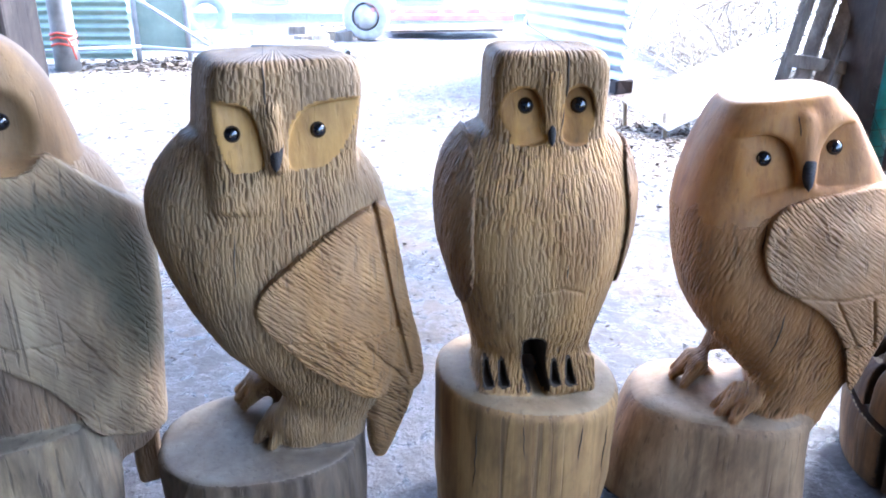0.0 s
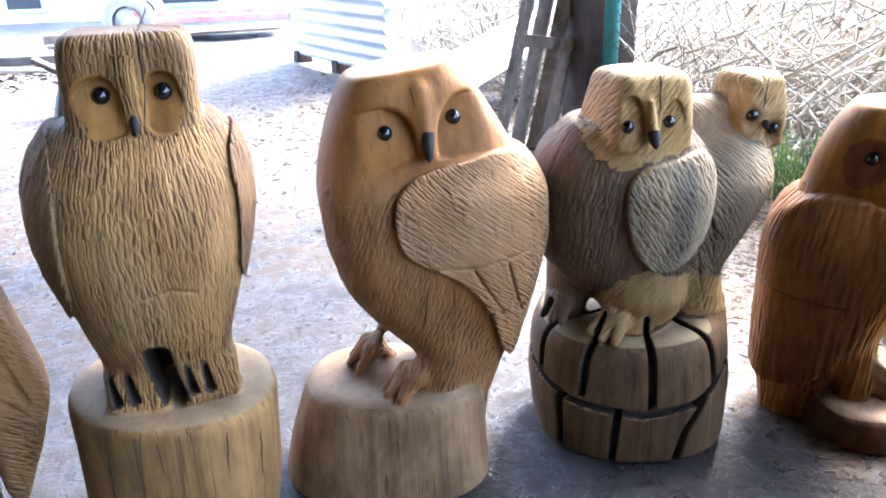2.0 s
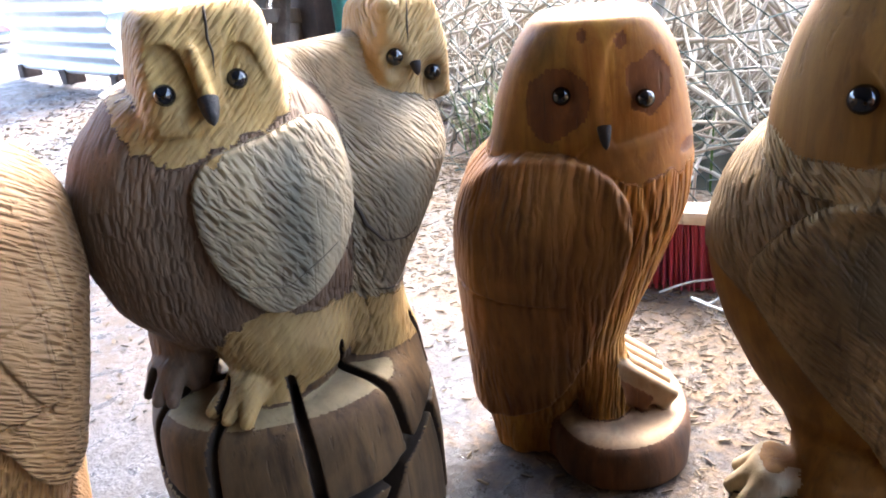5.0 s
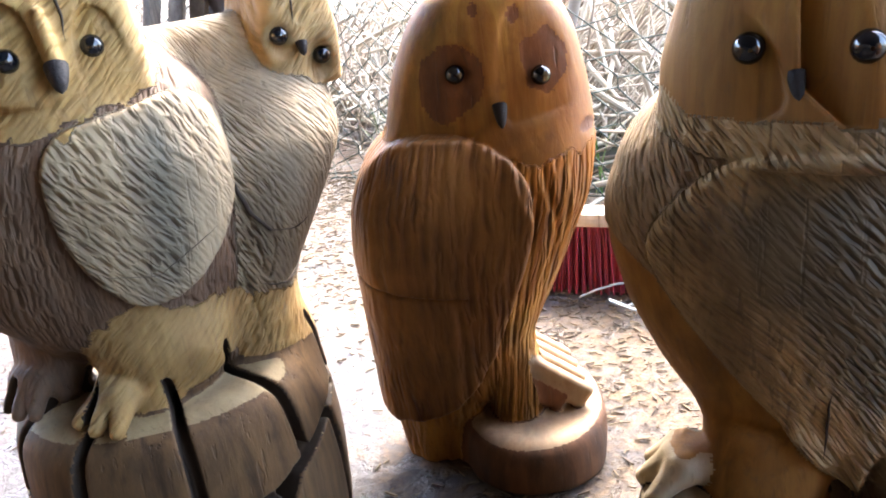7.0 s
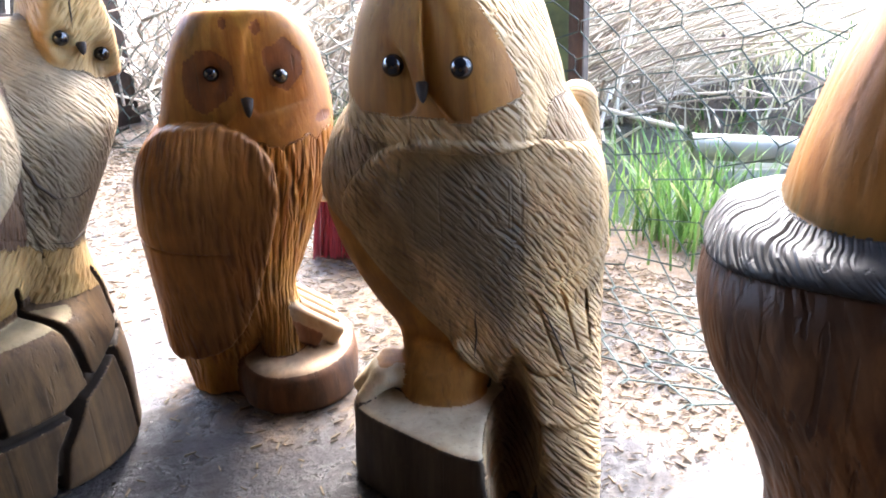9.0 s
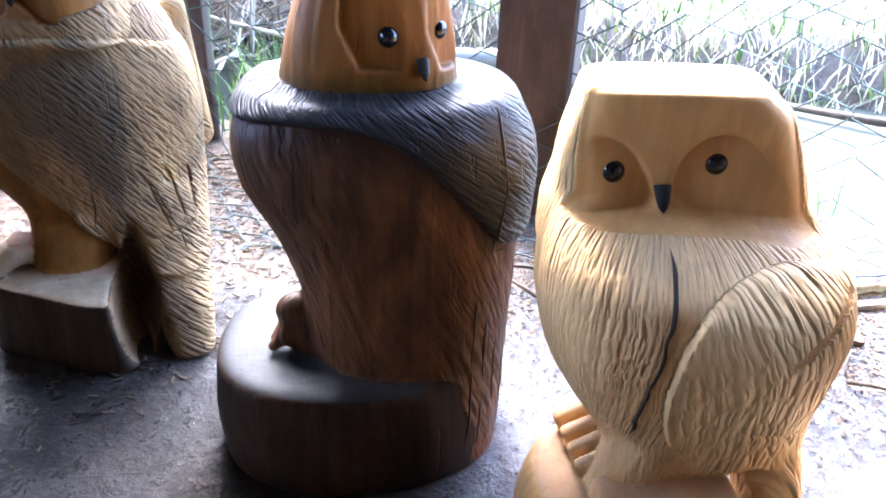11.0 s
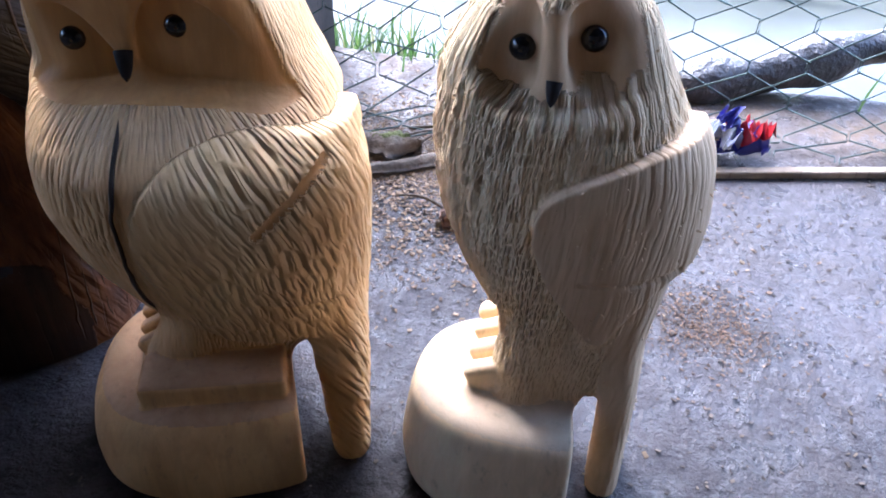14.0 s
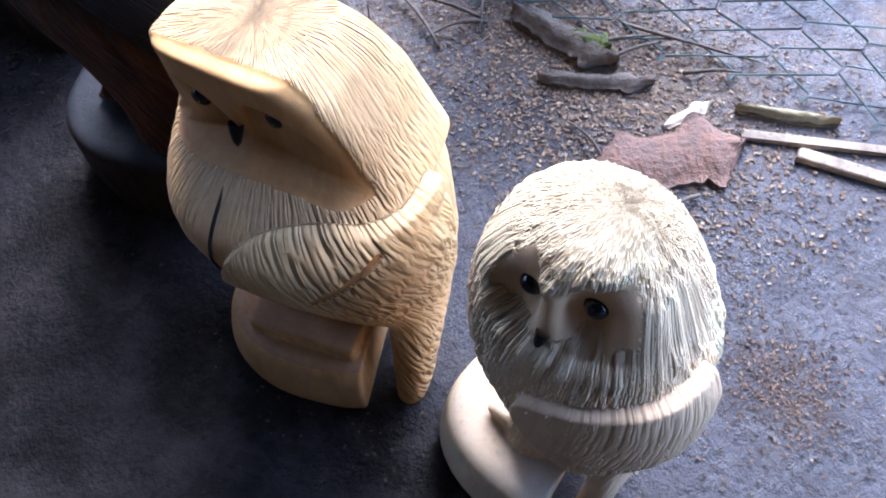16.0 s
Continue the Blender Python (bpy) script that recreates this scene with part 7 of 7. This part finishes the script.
tagged(ob, "dark flat stone slab lying on pale planks", "slab")
bm = bmesh.new()
box(bm, (0.75, 0.06, 0.04), pose(0, 0, 0.02), 0.004, 0.003)
ob = link_mesh("plank", bm, STOCK)
ob.matrix_world = pose(-0.95, 5.2, 0.0, 0, 0, -4)
tagged(ob, "pale sawn plank lying in the yard", "plank")
bm = bmesh.new()
R_, r_ = 0.16, 0.055
for a in range(28):
    for b in range(12):
        A, B = 2 * math.pi * a / 28, 2 * math.pi * b / 12
        bm.verts.new(((R_ + r_ * math.cos(B)) * math.cos(A), r_ * 0.9 * math.sin(B), (R_ + r_ * math.cos(B)) * math.sin(A) + R_ + r_))
bm.verts.ensure_lookup_table()
for a in range(28):
    for b in range(12):
        i, j = (a + 1) % 28, (b + 1) % 12
        bm.faces.new([bm.verts[k] for k in (a * 12 + b, i * 12 + b, i * 12 + j, a * 12 + j)])
ob = link_mesh("tyre", bm, plain("dusty_blue_tyre", (0.34, 0.36, 0.4), 0.8), True)
ob.matrix_world = pose(-2.15, 7.2, -0.1, 0, 0, 20)
tagged(ob, "old tyre leaning upright among the yard clutter", "tyre")
for i in range(16):
    bm = bmesh.new()
    box(bm, (random.uniform(0.07, 0.2), random.uniform(0.07, 0.14), random.uniform(0.05, 0.1)), pose(0, 0, 0.035), 0.008, 0.006)
    ob = link_mesh("timber_block", bm, random.choice([OLD_TIMBER, STOCK]))
    ob.matrix_world = pose(-1.9 + random.uniform(0, 1.3), 6.0 + random.uniform(0, 0.9), 0, 0, 0, random.uniform(0, 180))
    tagged(ob, "sawn timber offcut lying in the bright yard", "offcut", "offcuts in the yard")

# ---- bark, sticks and packet on the slab ----
BARK = plain("red_brown_bark", (0.19, 0.10, 0.062), 0.85, vary=0.4, scale=40, bumpy=0.008, fine=90, dirt=(0.12, 0.08, 0.06))
MOSS = plain("moss", (0.10, 0.12, 0.02), 0.95, vary=0.35, scale=50, bumpy=0.006, fine=160)


def bark_slab(name, place, yaw, length, width, thick, mat, label, category="bark"):
    nx, ny = 22, 9
    u, v = np.meshgrid(np.linspace(-0.5, 0.5, nx), np.linspace(-0.5, 0.5, ny), indexing="ij")
    taper = (1 - np.abs(u * 2) ** 3) * (0.75 + 0.5 * (lattice_noise(u * 5 + place[0] * 9, u * 0, u * 0) - 0.3)) * (1 + 0.7 * (lattice_noise(u * 19, np.sign(v) * 3 + 9, u * 0 + place[1]) - 0.5)) + 0.12
    x = u * length + 0.03 * length * (lattice_noise(v * 9, v * 0 + place[1] * 7, v * 0) - 0.5)
    y = v * width * taper
    z = thick * (1 - (v * 2) ** 2) * 0.9 + thick * 0.7 * (lattice_noise(u * 14, v * 7, u * 0 + place[0]) - 0.5) + thick * 0.5
    top_ = np.stack([x, y, z], -1).reshape(-1, 3)
    bot = np.stack([x, y, np.maximum(z - thick * 0.8, 0.0)], -1).reshape(-1, 3)
    k = np.arange(nx * ny).reshape(nx, ny)
    q = np.stack([k[:-1, :-1], k[1:, :-1], k[1:, 1:], k[:-1, 1:]], -1).reshape(-1, 4)
    n_ = nx * ny
    rim = list(k[:, 0]) + list(k[-1, 1:]) + list(k[-2::-1, -1]) + list(k[0, -2:0:-1])
    sides_ = [(a, a + n_, b + n_, b) for a, b in zip(rim, rim[1:] + rim[:1])]
    ob = new(name, quads_mesh(name, np.concatenate([top_, bot]), np.concatenate([q, (q + n_)[:, ::-1], np.array(sides_)[:, ::-1]]), mat))
    ob.matrix_world = pose(*place, 0, 0, yaw)
    return tagged(ob, label, category)


bark_slab("bark_slab", (1.475, -0.275, 0.0), -32, 0.19, 0.10, 0.016, BARK, "flat flake of red-brown bark on the slab")
bark_slab("bark_slab", (1.80, -0.92, 0.0), -50, 0.3, 0.11, 0.015, BARK, "long flake of reddish bark beside the fence")
bark_slab("bark_slab", (1.522, -0.05, 0.0), -80, 0.17, 0.05, 0.02, GREY_BARK, "mossy strip of dark bark on damp concrete")
bark_slab("bark_slab", (1.50, -0.13, 0.0), -48, 0.15, 0.028, 0.012, GREY_BARK, "narrow strip of grey-brown bark")
bark_slab("moss_patch", (1.535, -0.085, 0.012), -70, 0.06, 0.04, 0.012, MOSS, "small cushion of green moss on bark", "moss")
bark_slab("wood_flake", (1.547, -0.247, 0.0), -12, 0.075, 0.02, 0.006, STOCK, "pale split flake of wood on the litter", "flake")
bark_slab("wood_stick", (1.632, -0.335, 0.0), -55, 0.125, 0.016, 0.012, plain("mossy_stick", (0.36, 0.29, 0.15), 0.85, vary=0.3, scale=40), "mossy split stick lying on the slab", "stick")
STRIP = carved_wood("dusty_strip_wood", (0.36, 0.28, 0.19), (0.22, 0.16, 0.10), (0.30, 0.26, 0.22), 0.4)
plank = bmesh.new()
box(plank, (0.015, 0.62, 0.010), pose(1.725, -0.66, 0.007, 0, 0, 25), 0.002, 0.001)
tagged(link_mesh("timber_strip", plank, STRIP), "long pale timber strip lying along the netting", "plank")
plank = bmesh.new()
box(plank, (0.012, 0.18, 0.008), pose(1.625, -0.385, 0.005, 0, 0, 38), 0.002, 0.001)
tagged(link_mesh("timber_strip", plank, STRIP), "thin pale splint lying on the litter", "plank")
for i in range(12):
    bm = bmesh.new()
    L_ = random.uniform(0.05, 0.2)
    a_ = random.uniform(0, 6.28)
    px_, py_ = random.uniform(1.38, 1.62), random.uniform(-0.34, 0.12)
    tube(bm, [(px_ + L_ * t * math.cos(a_ + 0.2 * t), py_ + L_ * t * math.sin(a_ + 0.2 * t), 0.006 + 0.01 * math.sin(t * 3.1)) for t in np.linspace(0, 1, 8)], [0.003, 0.0028, 0.0026, 0.0024, 0.0022, 0.002, 0.0016, 0.001], 6)
    tagged(link_mesh("twig", bm, GREY_BARK, True), "thin brown twig lying on the damp slab", "twig", "twigs on the slab")

BLUE_FOIL = plain("blue_wrapper", (0.05, 0.05, 0.30), 0.25, 0.1, 0.6, 0.2, 40, 0.002)
RED_FOIL = plain("red_wrapper", (0.55, 0.03, 0.04), 0.25, 0.1, 0.6, 0.2, 40, 0.002)
PALE_FOIL = plain("pale_wrapper", (0.6, 0.62, 0.7), 0.2, 0.3, 0.6, 0.2, 40, 0.002)
packet = base("snack_packet", (1.715, -0.522, 0.014), 25, "crumpled blue and red foil snack packet on a timber strip", "packet")
def crumple(name, sx, sy, lift, mats_, m, seed):
    rs = np.random.RandomState(seed)
    u, v = np.meshgrid(np.linspace(-0.5, 0.5, 17), np.linspace(-0.5, 0.5, 13), indexing="ij")
    z = lift * (np.abs(lattice_noise(u * 6 + seed, v * 6, u * 0) - 0.5) * 2.6 + 0.25 * lattice_noise(u * 14, v * 14, u * 0 + seed))
    V = np.stack([u * sx * (1 + 0.3 * (lattice_noise(v * 4, v * 0, v * 0 + seed) - 0.5)), v * sy, z], -1).reshape(-1, 3)
    k = np.arange(17 * 13).reshape(17, 13)
    q = np.stack([k[:-1, :-1], k[1:, :-1], k[1:, 1:], k[:-1, 1:]], -1).reshape(-1, 4)
    n_ = 17 * 13
    me = quads_mesh(name, np.concatenate([V, V - np.array((0, 0, 0.0012))]), np.concatenate([q, (q + n_)[:, ::-1]]), mats_, False)
    ob = new(name, me)
    ob.parent = packet
    ob.matrix_local = m
    return ob
crumple("wrapper_body", 0.055, 0.115, 0.026, [BLUE_FOIL], pose(0, 0, 0.0), 3)
tagged(crumple("wrapper_fold", 0.05, 0.055, 0.032, [RED_FOIL], pose(0.005, -0.04, 0.004, 8, 12, 20), 5), "red printed fold")
tagged(crumple("wrapper_lining", 0.045, 0.055, 0.026, [PALE_FOIL], pose(-0.008, 0.012, 0.014, 20, -10, 40), 8), "silvery lining")
tagged(crumple("wrapper_corner", 0.035, 0.045, 0.03, [BLUE_FOIL], pose(0.0, 0.0, 0.03, 55, 10, 15), 9), "blue upstanding corner")

# ---- litter: wood chips, leaves and crumbs ----
CHIPS = island_colour("chips_and_leaves", [(0.0, (0.06, 0.04, 0.03)), (0.35, (0.15, 0.10, 0.06)), (0.7, (0.19, 0.125, 0.07)), (1.0, (0.28, 0.21, 0.13))])
STRAW_BITS = island_colour("straw_bits", [(0.0, (0.045, 0.03, 0.02)), (0.4, (0.12, 0.085, 0.048)), (0.8, (0.19, 0.14, 0.08)), (1.0, (0.08, 0.055, 0.036))])
SAWDUST = island_colour("brown_sawdust", [(0.0, (0.05, 0.03, 0.02)), (0.6, (0.12, 0.075, 0.045)), (1.0, (0.2, 0.13, 0.08))])
DARK_BITS = island_colour("dark_crumbs", [(0.0, (0.03, 0.025, 0.02)), (0.6, (0.08, 0.06, 0.045)), (1.0, (0.13, 0.10, 0.07))])


def litter(name, x, y, size, mat, label, flat_=0.25, slim=(0.25, 0.8)):
    """Flakes scattered on the ground: small bent quads with a little thickness."""
    n_ = len(x)
    s = size * rng.uniform(0.35, 1.3, n_)
    a = rng.uniform(0, 6.28, n_)
    asp = rng.uniform(*slim, n_)
    u = np.stack([np.cos(a), np.sin(a), rng.normal(0, flat_, n_)], -1) * s[:, None]
    v = np.stack([-np.sin(a), np.cos(a), rng.normal(0, flat_, n_)], -1) * (s * asp)[:, None]
    c0 = np.stack([x, y, relief(x, y) + 0.0015 + s * 0.2 * rng.rand(n_)], -1)
    th = np.array((0, 0, 1.0)) * (s * 0.14)[:, None]
    top_ = np.stack([c0 - u - v * 0.6 + th, c0 + u * 0.8 - v + th, c0 + u + v * 0.7 + th, c0 - u * 0.7 + v + th], 1)
    bot = top_ - 2 * th[:, None]
    V = np.concatenate([top_, bot], 1).reshape(-1, 3)
    b0 = np.arange(n_)[:, None] * 8
    quads_ = np.array([(0, 1, 2, 3), (7, 6, 5, 4), (0, 4, 5, 1), (1, 5, 6, 2), (2, 6, 7, 3), (3, 7, 4, 0)])
    Q = (b0[:, :, None] + quads_[None]).reshape(-1, 4)
    ob = new(name, quads_mesh(name, V, Q, mat, False))
    return tagged(ob, label, "litter", kind="stuff")


n = 9500
litter("bark_litter", rng.normal(1.50, 0.11, n), rng.normal(-0.13, 0.17, n), 0.0026, CHIPS, "brown bark chips strewn along the netting")
n = 1500
litter("bark_litter", rng.normal(1.345, 0.035, n), rng.normal(-0.555, 0.04, n), 0.0016, SAWDUST, "small drift of brown sawdust and chips")
n = 5200
litter("crumbs", rng.uniform(0.9, 1.8, n), rng.uniform(-1.4, 0.5, n), 0.0022, DARK_BITS, "dark crumbs scattered over the slab")
n = 15000
yy = rng.uniform(0.35, 2.6, n)
litter("straw_litter", fence_x(yy) - np.abs(rng.normal(0.0, 0.3, n)), yy, 0.0055, STRAW_BITS, "straw and leaf litter below the netting", 0.1, (0.06, 0.22))
n = 5200
yy = rng.uniform(1.2, 4.2, n)
litter("yard_litter", rng.uniform(-1.6, 1.3, n) + 0.25 * np.sin(yy * 3), yy, 0.0042, DARK_BITS, "dark leaf litter over the muddy yard")
n = 1800
litter("yard_litter", rng.normal(0.85, 0.3, n), rng.normal(3.1, 0.45, n), 0.009, DARK_BITS, "heavier litter below the leaning sheet")
n = 900
litter("yard_litter", rng.normal(-1.55, 0.35, n), rng.normal(4.9, 0.2, n), 0.02, DARK_BITS, "litter swept against the yard gate")
